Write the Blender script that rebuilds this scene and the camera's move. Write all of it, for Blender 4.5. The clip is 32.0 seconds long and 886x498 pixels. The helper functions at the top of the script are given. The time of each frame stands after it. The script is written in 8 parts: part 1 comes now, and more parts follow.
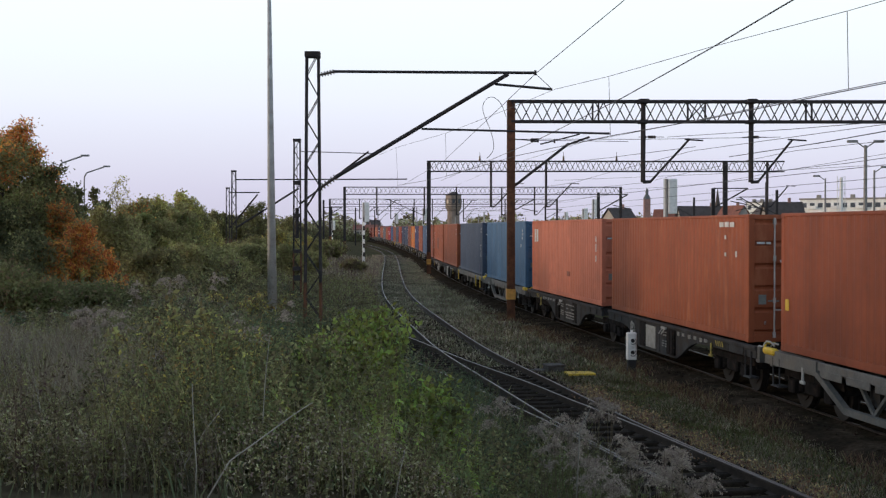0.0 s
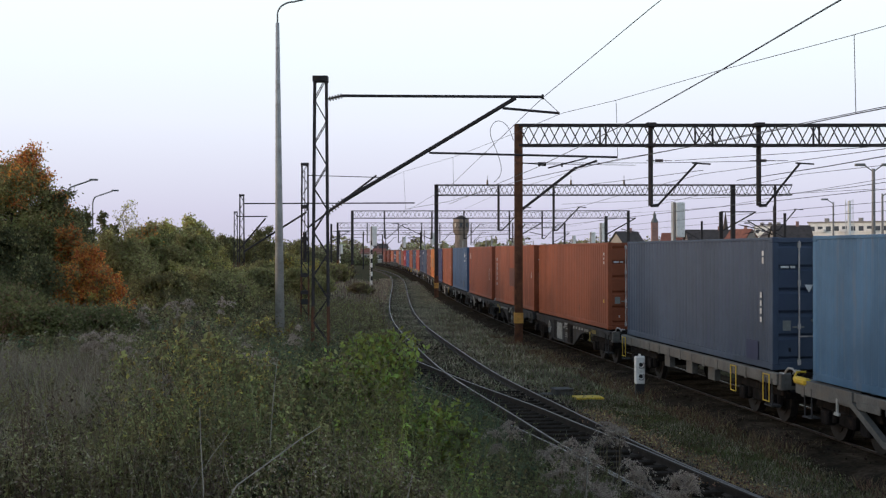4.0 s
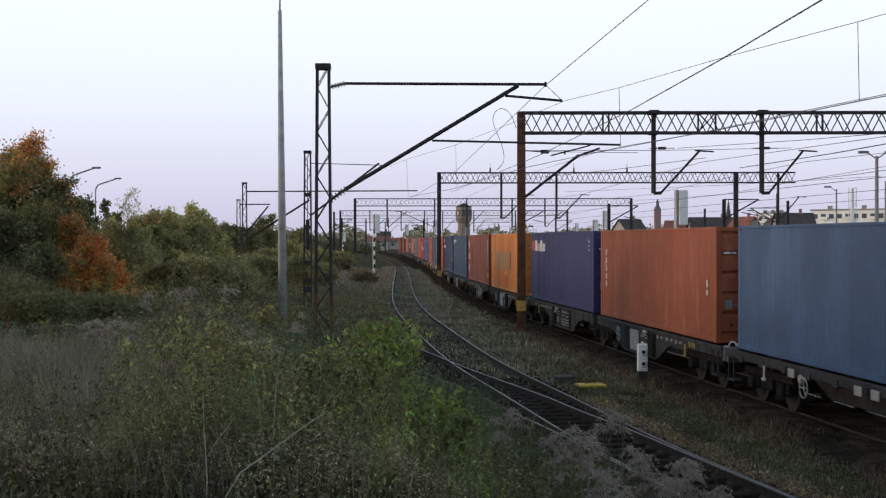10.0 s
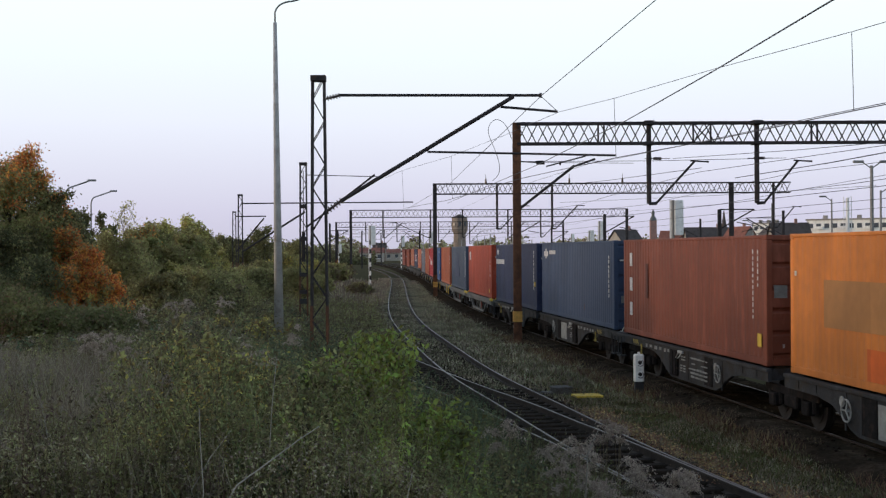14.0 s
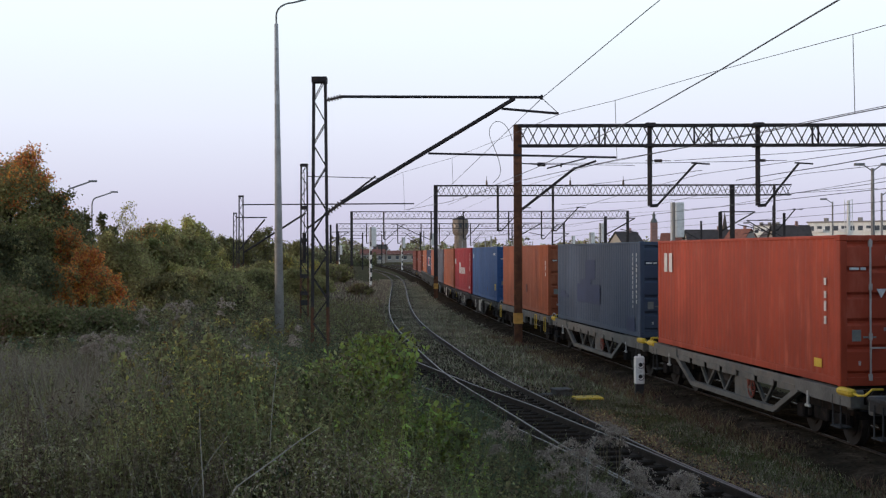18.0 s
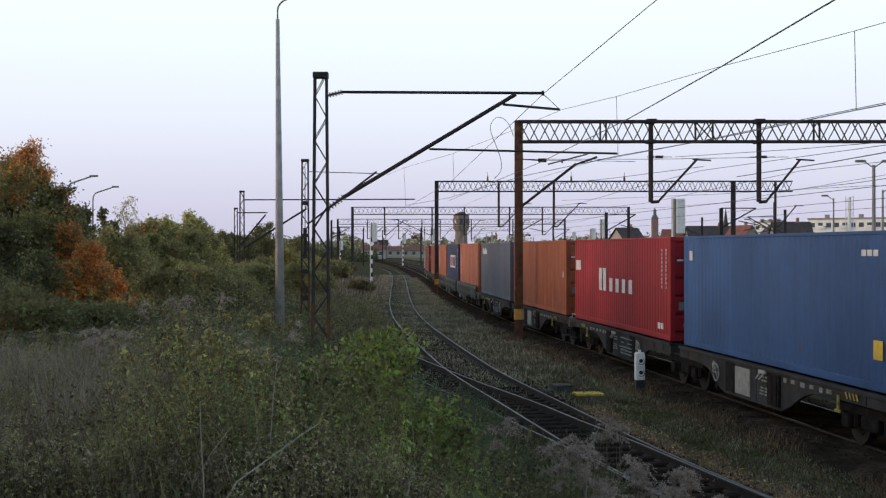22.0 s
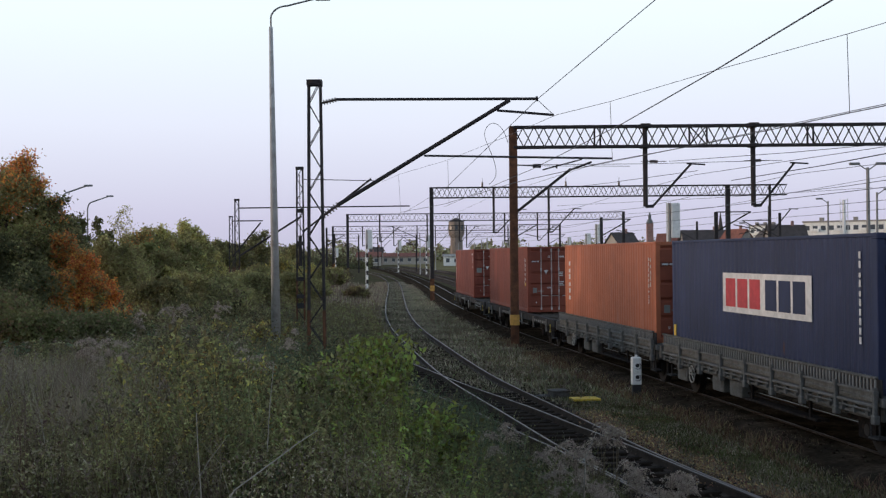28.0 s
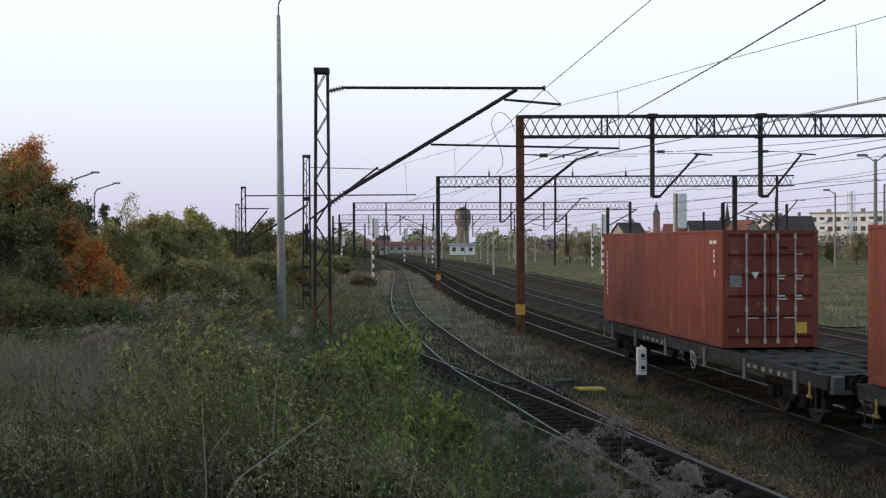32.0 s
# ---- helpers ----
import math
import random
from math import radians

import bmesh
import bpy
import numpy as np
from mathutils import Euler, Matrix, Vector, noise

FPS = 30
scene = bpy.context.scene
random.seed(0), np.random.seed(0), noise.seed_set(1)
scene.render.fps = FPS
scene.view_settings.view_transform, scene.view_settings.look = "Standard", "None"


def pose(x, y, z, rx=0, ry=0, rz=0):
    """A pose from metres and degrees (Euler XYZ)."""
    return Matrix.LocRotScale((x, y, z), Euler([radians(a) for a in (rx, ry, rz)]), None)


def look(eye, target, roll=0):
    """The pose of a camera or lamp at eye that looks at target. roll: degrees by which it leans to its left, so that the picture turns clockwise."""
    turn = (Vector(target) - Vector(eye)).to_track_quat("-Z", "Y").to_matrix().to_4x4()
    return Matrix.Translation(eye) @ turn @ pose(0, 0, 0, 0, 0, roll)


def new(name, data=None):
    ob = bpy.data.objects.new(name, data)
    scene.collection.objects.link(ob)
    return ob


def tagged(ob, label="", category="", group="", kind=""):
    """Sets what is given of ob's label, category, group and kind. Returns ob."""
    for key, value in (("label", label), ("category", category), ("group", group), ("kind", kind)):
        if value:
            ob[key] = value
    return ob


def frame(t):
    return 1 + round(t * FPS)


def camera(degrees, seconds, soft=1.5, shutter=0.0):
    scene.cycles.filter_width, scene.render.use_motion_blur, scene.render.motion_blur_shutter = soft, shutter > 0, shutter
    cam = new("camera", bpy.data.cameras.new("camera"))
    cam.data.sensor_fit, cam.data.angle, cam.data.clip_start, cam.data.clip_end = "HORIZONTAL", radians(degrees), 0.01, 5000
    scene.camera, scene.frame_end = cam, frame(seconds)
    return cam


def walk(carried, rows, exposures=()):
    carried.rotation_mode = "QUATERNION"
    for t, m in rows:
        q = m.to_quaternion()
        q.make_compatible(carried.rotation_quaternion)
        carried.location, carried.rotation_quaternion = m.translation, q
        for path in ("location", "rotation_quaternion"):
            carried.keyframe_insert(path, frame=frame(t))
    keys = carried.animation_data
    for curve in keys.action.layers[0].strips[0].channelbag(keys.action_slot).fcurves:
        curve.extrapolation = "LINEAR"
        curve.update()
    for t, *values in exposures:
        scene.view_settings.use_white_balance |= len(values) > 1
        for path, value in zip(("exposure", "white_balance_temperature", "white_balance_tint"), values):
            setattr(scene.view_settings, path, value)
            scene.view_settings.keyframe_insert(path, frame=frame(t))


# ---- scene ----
EYE = (0.0, 0.0, 3.73)
cam = camera(38.23, 32.0, soft=1.25)
# seconds, tilt, lean, turn of a camera held in the hand at one spot
HELD = [
    (0, 89.084, -0.011, -0.478),
    (0.5, 89.204, 0.002, -0.488),
    (1, 89.484, 0.022, -0.434),
    (1.5, 89.624, 0.043, -0.469),
    (2, 89.727, -0.068, -0.441),
    (2.5, 89.850, 0.074, -0.385),
    (3, 89.994, -0.023, -0.354),
    (3.5, 90.188, 0.002, -0.242),
    (5.5, 89.795, -0.017, 0.006),
    (6, 89.725, -0.005, -0.001),
    (6.5, 89.764, -0.083, -0.025),
    (7, 89.891, -0.174, 0.045),
    (7.5, 90.068, -0.012, 0.068),
    (8, 90.114, 0.111, 0.021),
    (8.5, 90.075, 0.096, -0.048),
    (9, 89.931, -0.042, -0.050),
    (9.5, 89.704, -0.016, -0.008),
    (10, 89.601, 0.067, -0.012),
    (10.5, 89.606, -0.009, -0.022),
    (11, 89.722, -0.112, -0.012),
    (11.5, 89.837, -0.125, 0.047),
    (12, 89.852, 0.131, -0.009),
    (12.5, 89.832, 0.194, -0.051),
    (13, 89.887, 0.255, -0.142),
    (13.5, 89.980, 0.358, -0.197),
    (14, 90.101, 0.309, -0.195),
    (14.5, 90.350, 0.298, -0.164),
    (16.5, 90.304, 0.595, -0.374),
    (17, 90.227, 0.342, -0.412),
    (17.5, 90.197, 0.094, -0.342),
    (18, 90.175, 0.166, -0.163),
    (18.5, 90.198, 0.270, -0.183),
    (19, 90.166, 0.369, -0.231),
    (19.5, 90.123, 0.215, -0.310),
    (20, 90.013, -0.010, -0.240),
    (20.5, 90.038, -0.111, -0.211),
    (21, 90.099, -0.115, -0.126),
    (21.5, 90.032, 0.073, -0.121),
    (22, 89.982, 0.021, -0.128),
    (22.5, 90.004, 0.089, -0.123),
    (23, 90.079, 0.208, -0.114),
    (23.5, 90.177, 0.242, -0.065),
    (24, 90.305, 0.311, -0.066),
    (24.5, 90.419, 0.492, -0.068),
    (25, 90.497, 0.695, -0.144),
    (25.5, 90.519, 0.695, -0.245),
    (27.5, 90.498, 0.663, -0.253),
    (28, 90.268, 0.555, -0.335),
    (28.5, 89.982, 0.198, -0.339),
    (29, 89.782, 0.151, -0.229),
    (29.5, 89.845, -0.113, -0.129),
    (30, 89.989, -0.202, 0.081),
    (30.5, 90.022, -0.017, 0.142),
    (31, 89.895, 0.001, 0.077),
    (31.5, 89.769, 0.063, 0.006),
    (32, 89.777, 0.192, -0.057),
]
walk(cam, [(t, pose(*EYE, rx, ry, rz)) for t, rx, ry, rz in HELD], 
     exposures=[(0, 0.04, 6460, 10), (2, 0.0, 6400, 11), (6, 0.02, 6450, 10), (9, 0.0, 6390, 11), (12, 0.0, 6370, 11), (13.5, 0.0, 6460, 10), (17, -0.05, 6370, 12), (19, -0.04, 6340, 12), (23, -0.02, 6420, 10), (24, -0.07, 6340, 12), (25, -0.12, 6280, 14), (27.5, -0.10, 6300, 13), (28.5, -0.04, 6360, 11), (30, 0.02, 6430, 10), (32, 0.02, 6430, 10)])

# ---- sky and sun ----
SUN_ELEV, SUN_AZ = radians(5.5), radians(272.0)   # low on the left
world = bpy.data.worlds.new("evening_sky")
scene.world = world
world.use_nodes = True
wt = world.node_tree
wt.nodes.clear()
w_out = wt.nodes.new("ShaderNodeOutputWorld")
w_bg = wt.nodes.new("ShaderNodeBackground")
w_sky = wt.nodes.new("ShaderNodeTexSky")
w_sky.sky_type = "NISHITA"
w_sky.sun_disc = False
w_sky.sun_elevation, w_sky.sun_rotation = SUN_ELEV, SUN_AZ
w_sky.air_density, w_sky.dust_density, w_sky.ozone_density = 1.0, 1.0, 1.5
w_co = wt.nodes.new("ShaderNodeTexCoord")
w_sep = wt.nodes.new("ShaderNodeSeparateXYZ")
w_ramp = wt.nodes.new("ShaderNodeValToRGB")
w_mix = wt.nodes.new("ShaderNodeMixRGB")
w_mix.inputs[0].default_value = 0.85
ramp = w_ramp.color_ramp
ramp.elements[0].position, ramp.elements[0].color = 0.0, (5.4, 5.3, 6.7, 1)
ramp.elements[1].position, ramp.elements[1].color = 1.0, (1.9, 2.8, 4.2, 1)
for at, col in ((0.03, (6.0, 5.9, 7.5, 1)), (0.10, (7.8, 8.1, 9.2, 1)), (0.19, (8.9, 9.9, 10.1, 1)), (0.34, (6.4, 7.7, 8.4, 1)), (0.6, (2.8, 3.8, 5.2, 1))):
    e = ramp.elements.new(at)
    e.color = col
wt.links.new(w_co.outputs["Generated"], w_sep.inputs[0])
wt.links.new(w_sep.outputs["Z"], w_ramp.inputs[0])
wt.links.new(w_sky.outputs[0], w_mix.inputs[1])
wt.links.new(w_ramp.outputs[0], w_mix.inputs[2])
wt.links.new(w_mix.outputs[0], w_bg.inputs[0])
w_bg.inputs[1].default_value = 0.125
wt.links.new(w_bg.outputs[0], w_out.inputs[0])

sun_data = bpy.data.lights.new("sun", "SUN")
sun_data.energy, sun_data.angle, sun_data.color = 1.9, radians(18), (1.0, 0.71, 0.47)
sun = new("sun", sun_data)
sun.matrix_world = look((math.sin(SUN_AZ) * 100, math.cos(SUN_AZ) * 100, math.tan(SUN_ELEV) * 100), (0, 0, 0))


# ---- materials ----
def material(name, color, rough=0.7, metal=0.0, vary=0.25, size=3.0, dirt=None, dirt_amount=0.0, bump=0.0, islands=0.0, streaks=0.0, spec=0.4, thin=0.0, plates=0.0, rust=None, rust_amount=0.0):
    """Two scales of variation round one base colour, an optional stain colour, streaks that run down, and fine relief."""
    m = bpy.data.materials.new(name)
    m.use_nodes = True
    nt = m.node_tree
    n, link = nt.nodes, nt.links.new
    bsdf = n["Principled BSDF"]
    bsdf.inputs["Roughness"].default_value, bsdf.inputs["Metallic"].default_value = rough, metal
    bsdf.inputs["Specular IOR Level"].default_value = spec
    co = n.new("ShaderNodeTexCoord")

    def tex(scale, detail, stretch=None):
        t = n.new("ShaderNodeTexNoise")
        t.inputs["Scale"].default_value, t.inputs["Detail"].default_value = scale, detail
        if stretch:
            mp = n.new("ShaderNodeMapping")
            mp.inputs["Scale"].default_value = stretch
            link(co.outputs["Object"], mp.inputs[0])
            link(mp.outputs[0], t.inputs["Vector"])
        else:
            link(co.outputs["Object"], t.inputs["Vector"])
        return t.outputs["Fac"]

    def mixed(a, fac, lo, hi, kind="MULTIPLY"):
        r = n.new("ShaderNodeMapRange")
        r.inputs["From Min"].default_value, r.inputs["From Max"].default_value = 0.3, 0.7
        r.inputs["To Min"].default_value, r.inputs["To Max"].default_value = lo, hi
        link(fac, r.inputs["Value"])
        x = n.new("ShaderNodeMixRGB")
        x.blend_type = kind
        x.inputs[0].default_value = 1.0
        link(a, x.inputs[1])
        link(r.outputs[0], x.inputs[2])
        return x.outputs[0]

    rgb = n.new("ShaderNodeRGB")
    rgb.outputs[0].default_value = (*color, 1)
    c = mixed(rgb.outputs[0], tex(size, 3), 1 - vary, 1 + vary)
    c = mixed(c, tex(size * 9, 4), 1 - vary * 0.6, 1 + vary * 0.6)
    if streaks:
        c = mixed(c, tex(1.3, 3, (1, 1.2, 0.15)), 1 - streaks, 1 + streaks)
    if plates:
        sp = n.new("ShaderNodeSeparateXYZ")
        link(co.outputs["Object"], sp.inputs[0])
        sn = n.new("ShaderNodeMath")
        sn.operation = "SNAP"
        sn.inputs[1].default_value = plates
        link(sp.outputs["Y"], sn.inputs[0])
        info = n.new("ShaderNodeObjectInfo")
        add = n.new("ShaderNodeMath")
        add.operation = "ADD"
        link(sn.outputs[0], add.inputs[0])
        link(info.outputs["Random"], add.inputs[1])
        wn = n.new("ShaderNodeTexWhiteNoise")
        wn.noise_dimensions = "1D"
        link(add.outputs[0], wn.inputs["W"])
        c = mixed(c, wn.outputs["Value"], 0.92, 1.07)
    if rust:
        r = n.new("ShaderNodeMapRange")
        r.inputs["From Min"].default_value, r.inputs["From Max"].default_value = 0.70 - rust_amount * 1.6, 0.76 - rust_amount * 0.5
        r.clamp = True
        link(tex(3.0, 5, (1, 1.6, 0.28)), r.inputs["Value"])
        x = n.new("ShaderNodeMixRGB")
        x.inputs[2].default_value = (*rust, 1)
        link(r.outputs[0], x.inputs[0])
        link(c, x.inputs[1])
        c = x.outputs[0]
    if dirt:
        r = n.new("ShaderNodeMapRange")
        r.inputs["From Min"].default_value, r.inputs["From Max"].default_value = 0.66 - dirt_amount * 0.4, 0.72
        r.clamp = True
        link(tex(size * 1.7, 6), r.inputs["Value"])
        x = n.new("ShaderNodeMixRGB")
        x.inputs[2].default_value = (*dirt, 1)
        link(r.outputs[0], x.inputs[0])
        link(c, x.inputs[1])
        c = x.outputs[0]
    if islands:
        g = n.new("ShaderNodeNewGeometry")
        h = n.new("ShaderNodeHueSaturation")
        for socket, lo, hi in (("Hue", 0.5 - islands * 0.10, 0.5 + islands * 0.06), ("Value", 1 - islands * 0.75, 1 + islands * 0.75)):
            r = n.new("ShaderNodeMapRange")
            r.inputs["To Min"].default_value, r.inputs["To Max"].default_value = lo, hi
            link(g.outputs["Random Per Island"], r.inputs["Value"])
            link(r.outputs[0], h.inputs[socket])
        link(c, h.inputs["Color"])
        c = h.outputs[0]
    link(c, bsdf.inputs["Base Color"])
    if thin:
        tr, mx = n.new("ShaderNodeBsdfTranslucent"), n.new("ShaderNodeMixShader")
        mx.inputs[0].default_value = thin
        link(c, tr.inputs["Color"])
        link(bsdf.outputs[0], mx.inputs[1])
        link(tr.outputs[0], mx.inputs[2])
        link(mx.outputs[0], n["Material Output"].inputs["Surface"])
    if bump:
        b = n.new("ShaderNodeBump")
        b.inputs["Strength"].default_value, b.inputs["Distance"].default_value = bump, 0.02
        link(tex(size * 14, 5), b.inputs["Height"])
        link(b.outputs[0], bsdf.inputs["Normal"])
    return m


SOIL = material("soil", (0.105, 0.08, 0.054), 0.95, vary=0.5, size=0.45, dirt=(0.078, 0.08, 0.04), dirt_amount=0.9, bump=0.8, spec=0.0)
# oil-stained tone, darkened further to paint in the shade under the train
BALLAST = material("ballast", (0.047, 0.035, 0.025), 0.95, vary=0.6, size=1.2, spec=0.0, dirt=(0.024, 0.021, 0.016), dirt_amount=0.5, bump=1.0)
YARD = material("yard_ballast", (0.085, 0.066, 0.054), 0.95, vary=0.4, size=0.8, spec=0.0, dirt=(0.05, 0.04, 0.033), dirt_amount=0.6, bump=1.0)
FIELD = material("field", (0.185, 0.16, 0.085), 0.95, vary=0.45, size=0.12, dirt=(0.22, 0.19, 0.11), dirt_amount=0.6, bump=0.5, spec=0.0)
RAIL = material("rail_steel", (0.155, 0.135, 0.122), 0.5, 0.85, vary=0.15, size=4)
RAIL_DULL = material("dull_rail", (0.10, 0.083, 0.072), 0.42, 0.85, vary=0.25, size=4)
RAIL_SIDE = material("rusty_rail", (0.042, 0.028, 0.021), 0.9, 0.0, vary=0.3, size=6)
SLEEPER = material("sleeper_wood", (0.03, 0.023, 0.018), 0.95, vary=0.45, size=4, bump=0.6, spec=0.05)
MAST = material("mast_steel", (0.035, 0.03, 0.032), 0.75, 0.2, vary=0.3, size=4, dirt=(0.06, 0.035, 0.022), dirt_amount=0.25)
MAST_RUST = material("mast_rust", (0.13, 0.055, 0.028), 0.85, 0.1, vary=0.4, size=3, dirt=(0.07, 0.032, 0.02), dirt_amount=0.4, streaks=0.3)
BAND = material("band_paint", (0.55, 0.30, 0.07), 0.7, vary=0.25, size=5)
WIRE = material("wire", (0.04, 0.038, 0.045), 0.5, 0.5, vary=0.1)
CONCRETE = material("pole_concrete", (0.40, 0.39, 0.38), 0.85, vary=0.15, size=2.5, dirt=(0.28, 0.26, 0.24), dirt_amount=0.3, bump=0.3, streaks=0.15)
WHITE = material("white_paint", (0.78, 0.77, 0.75), 0.6, vary=0.1, size=4, dirt=(0.5, 0.48, 0.44), dirt_amount=0.15)
BLACK = material("black_paint", (0.02, 0.02, 0.022), 0.6, vary=0.2)
YELLOW = material("yellow_paint", (0.62, 0.43, 0.04), 0.6, vary=0.2, size=4, dirt=(0.3, 0.2, 0.05), dirt_amount=0.2)
GREY_METAL = material("grey_metal", (0.22, 0.22, 0.22), 0.6, 0.3, vary=0.2, size=4)
CERAMIC = material("insulator", (0.05, 0.03, 0.025), 0.3, vary=0.2)


# ---- mesh helpers ----
class Geo:
    """Collects vertices and faces for one mesh."""

    def __init__(self):
        self.v, self.f = [], []

    def quad(self, *pts):
        n = len(self.v)
        self.v += [tuple(p) for p in pts]
        self.f.append(tuple(range(n, n + len(pts))))
        return self

    def box(self, x0, y0, z0, x1, y1, z1, m=None, chamfer=0.0):
        n = len(self.v)
        pts = [(x0, y0, z0), (x1, y0, z0), (x1, y1, z0), (x0, y1, z0), (x0, y0, z1), (x1, y0, z1), (x1, y1, z1), (x0, y1, z1)]
        if chamfer:
            c = chamfer
            ring = lambda z, d: [(x0 + d, y0, z), (x1 - d, y0, z), (x1, y0 + d, z), (x1, y1 - d, z), (x1 - d, y1, z), (x0 + d, y1, z), (x0, y1 - d, z), (x0, y0 + d, z)]
            sh = lambda z, d: [(x + (d if x < (x0 + x1) / 2 else -d), y + (d if y < (y0 + y1) / 2 else -d), z) for x, y, z in ring(z, c)]
            rings = [sh(z0, c * 0.7), ring(z0 + c, c), ring(z1 - c, c), sh(z1, c * 0.7)]
            pts = [p for r in rings for p in r]
            fs = [tuple(range(7, -1, -1)), tuple(range(24, 32))]
            for k in range(3):
                fs += [(8 * k + i, 8 * k + (i + 1) % 8, 8 * k + 8 + (i + 1) % 8, 8 * k + 8 + i) for i in range(8)]
        else:
            fs = [(0, 3, 2, 1), (4, 5, 6, 7), (0, 1, 5, 4), (1, 2, 6, 5), (2, 3, 7, 6), (3, 0, 4, 7)]
        if m is not None:
            pts = [tuple(m @ Vector(p)) for p in pts]
        self.v += pts
        self.f += [tuple(n + i for i in f) for f in fs]
        return self

    def tube(self, a, b, r, r2=None, sides=6, caps=True):
        a, b = Vector(a), Vector(b)
        r2 = r if r2 is None else r2
        d = (b - a).normalized()
        u = d.cross(Vector((0, 0, 1)) if abs(d.z) < 0.95 else Vector((0, 1, 0))).normalized()
        w = d.cross(u)
        n = len(self.v)
        for p, q in ((a, r), (b, r2)):
            for i in range(sides):
                g = 2 * math.pi * (i + 0.5) / sides
                self.v.append(tuple(p + (u * math.cos(g) + w * math.sin(g)) * q))
        for i in range(sides):
            j = (i + 1) % sides
            self.f.append((n + i, n + sides + i, n + sides + j, n + j))
        if caps:
            self.f += [tuple(range(n, n + sides)), tuple(range(n + 2 * sides - 1, n + sides - 1, -1))]
        return self

    def path(self, pts, radii, sides=5):
        """One unbroken tube through the points."""
        pts = [Vector(p) for p in pts]
        n, m = len(self.v), len(pts)
        for k, p in enumerate(pts):
            d = (pts[min(k + 1, m - 1)] - pts[max(k - 1, 0)]).normalized()
            u = d.cross(Vector((0, 0, 1)) if abs(d.z) < 0.97 else Vector((0, 1, 0))).normalized()
            w = d.cross(u)
            r = radii[k] if isinstance(radii, (list, tuple)) else radii
            self.v += [tuple(p + (u * math.cos(2 * math.pi * i / sides) + w * math.sin(2 * math.pi * i / sides)) * r) for i in range(sides)]
        for k in range(m - 1):
            a, b = n + k * sides, n + (k + 1) * sides
            self.f += [(a + i, b + i, b + (i + 1) % sides, a + (i + 1) % sides) for i in range(sides)]
        self.f += [tuple(range(n, n + sides)), tuple(range(n + m * sides - 1, n + (m - 1) * sides - 1, -1))]
        return self

    def line(self, pts, r, sides=5):
        for a, b in zip(pts[:-1], pts[1:]):
            self.tube(a, b, r, sides=sides, caps=False)
        return self

    def disc(self, c, axis, r, width, sides=16):
        axis = Vector(axis).normalized() * (width / 2)
        return self.tube(Vector(c) - axis, Vector(c) + axis, r, sides=sides)

    def mesh(self, name, mat, smooth=False):
        me = bpy.data.meshes.new(name)
        me.from_pydata(self.v, [], self.f)
        me.materials.append(mat)
        if smooth:
            me.polygons.foreach_set("use_smooth", [True] * len(me.polygons))
        me.update()
        return me


def part(name, geo, mat, parent=None, label="", smooth=False, at=None):
    """Links a mesh as one object, under a thing where parent is given."""
    me = geo if isinstance(geo, bpy.types.Mesh) else geo.mesh(name, mat, smooth)
    ob = new(name, me)
    if parent is not None:
        ob.parent = parent
    if at is not None:
        ob.matrix_basis = at
    if label:
        ob["label"] = label
    return ob


def thing(name, label, category, m=None, group="", kind=""):
    """An empty at a thing's base, which carries its parts."""
    ob = new(name)
    ob.empty_display_size = 0.2
    if m is not None:
        ob.matrix_basis = m
    return tagged(ob, label, category, group, kind)


def raw(name, verts, faces, mat, parent=None, label=""):
    """One mesh from arrays of vertices and of equal faces."""
    me = bpy.data.meshes.new(name)
    verts = np.asarray(verts, dtype=np.float32).reshape(-1, 3)
    faces = np.asarray(faces, dtype=np.int32)
    k = faces.shape[1]
    me.vertices.add(len(verts))
    me.vertices.foreach_set("co", verts.ravel())
    me.loops.add(faces.size)
    me.loops.foreach_set("vertex_index", faces.ravel())
    me.polygons.add(len(faces))
    me.polygons.foreach_set("loop_start", np.arange(0, faces.size, k, dtype=np.int32))
    me.update(calc_edges=True)
    me.materials.append(mat)
    ob = new(name, me)
    if parent is not None:
        ob.parent = parent
    if label:
        ob["label"] = label
    return ob


def spline(xs, ys):
    """A natural cubic through the points, straight beyond its ends."""
    xs, ys = np.array(xs, float), np.array(ys, float)
    n, h = len(xs), np.diff(xs)
    a, b = np.eye(n), np.zeros(n)
    for i in range(1, n - 1):
        a[i, i - 1], a[i, i], a[i, i + 1] = h[i - 1], 2 * (h[i - 1] + h[i]), h[i]
        b[i] = 6 * ((ys[i + 1] - ys[i]) / h[i] - (ys[i] - ys[i - 1]) / h[i - 1])
    c = np.linalg.solve(a, b)

    def f(x):
        x = np.asarray(x, float)
        q = np.clip(x, xs[0], xs[-1])
        i = np.clip(np.searchsorted(xs, q) - 1, 0, n - 2)
        d, e, g = q - xs[i], xs[i + 1] - q, h[i]
        y = (c[i] * e ** 3 + c[i + 1] * d ** 3) / (6 * g) + (ys[i] / g - c[i] * g / 6) * e + (ys[i + 1] / g - c[i + 1] * g / 6) * d
        lo = (ys[1] - ys[0]) / h[0] - h[0] * c[1] / 6
        hi = (ys[-1] - ys[-2]) / h[-1] + h[-1] * c[-2] / 6
        return y + np.where(x < xs[0], (x - xs[0]) * lo, 0) + np.where(x > xs[-1], (x - xs[-1]) * hi, 0)

    return f


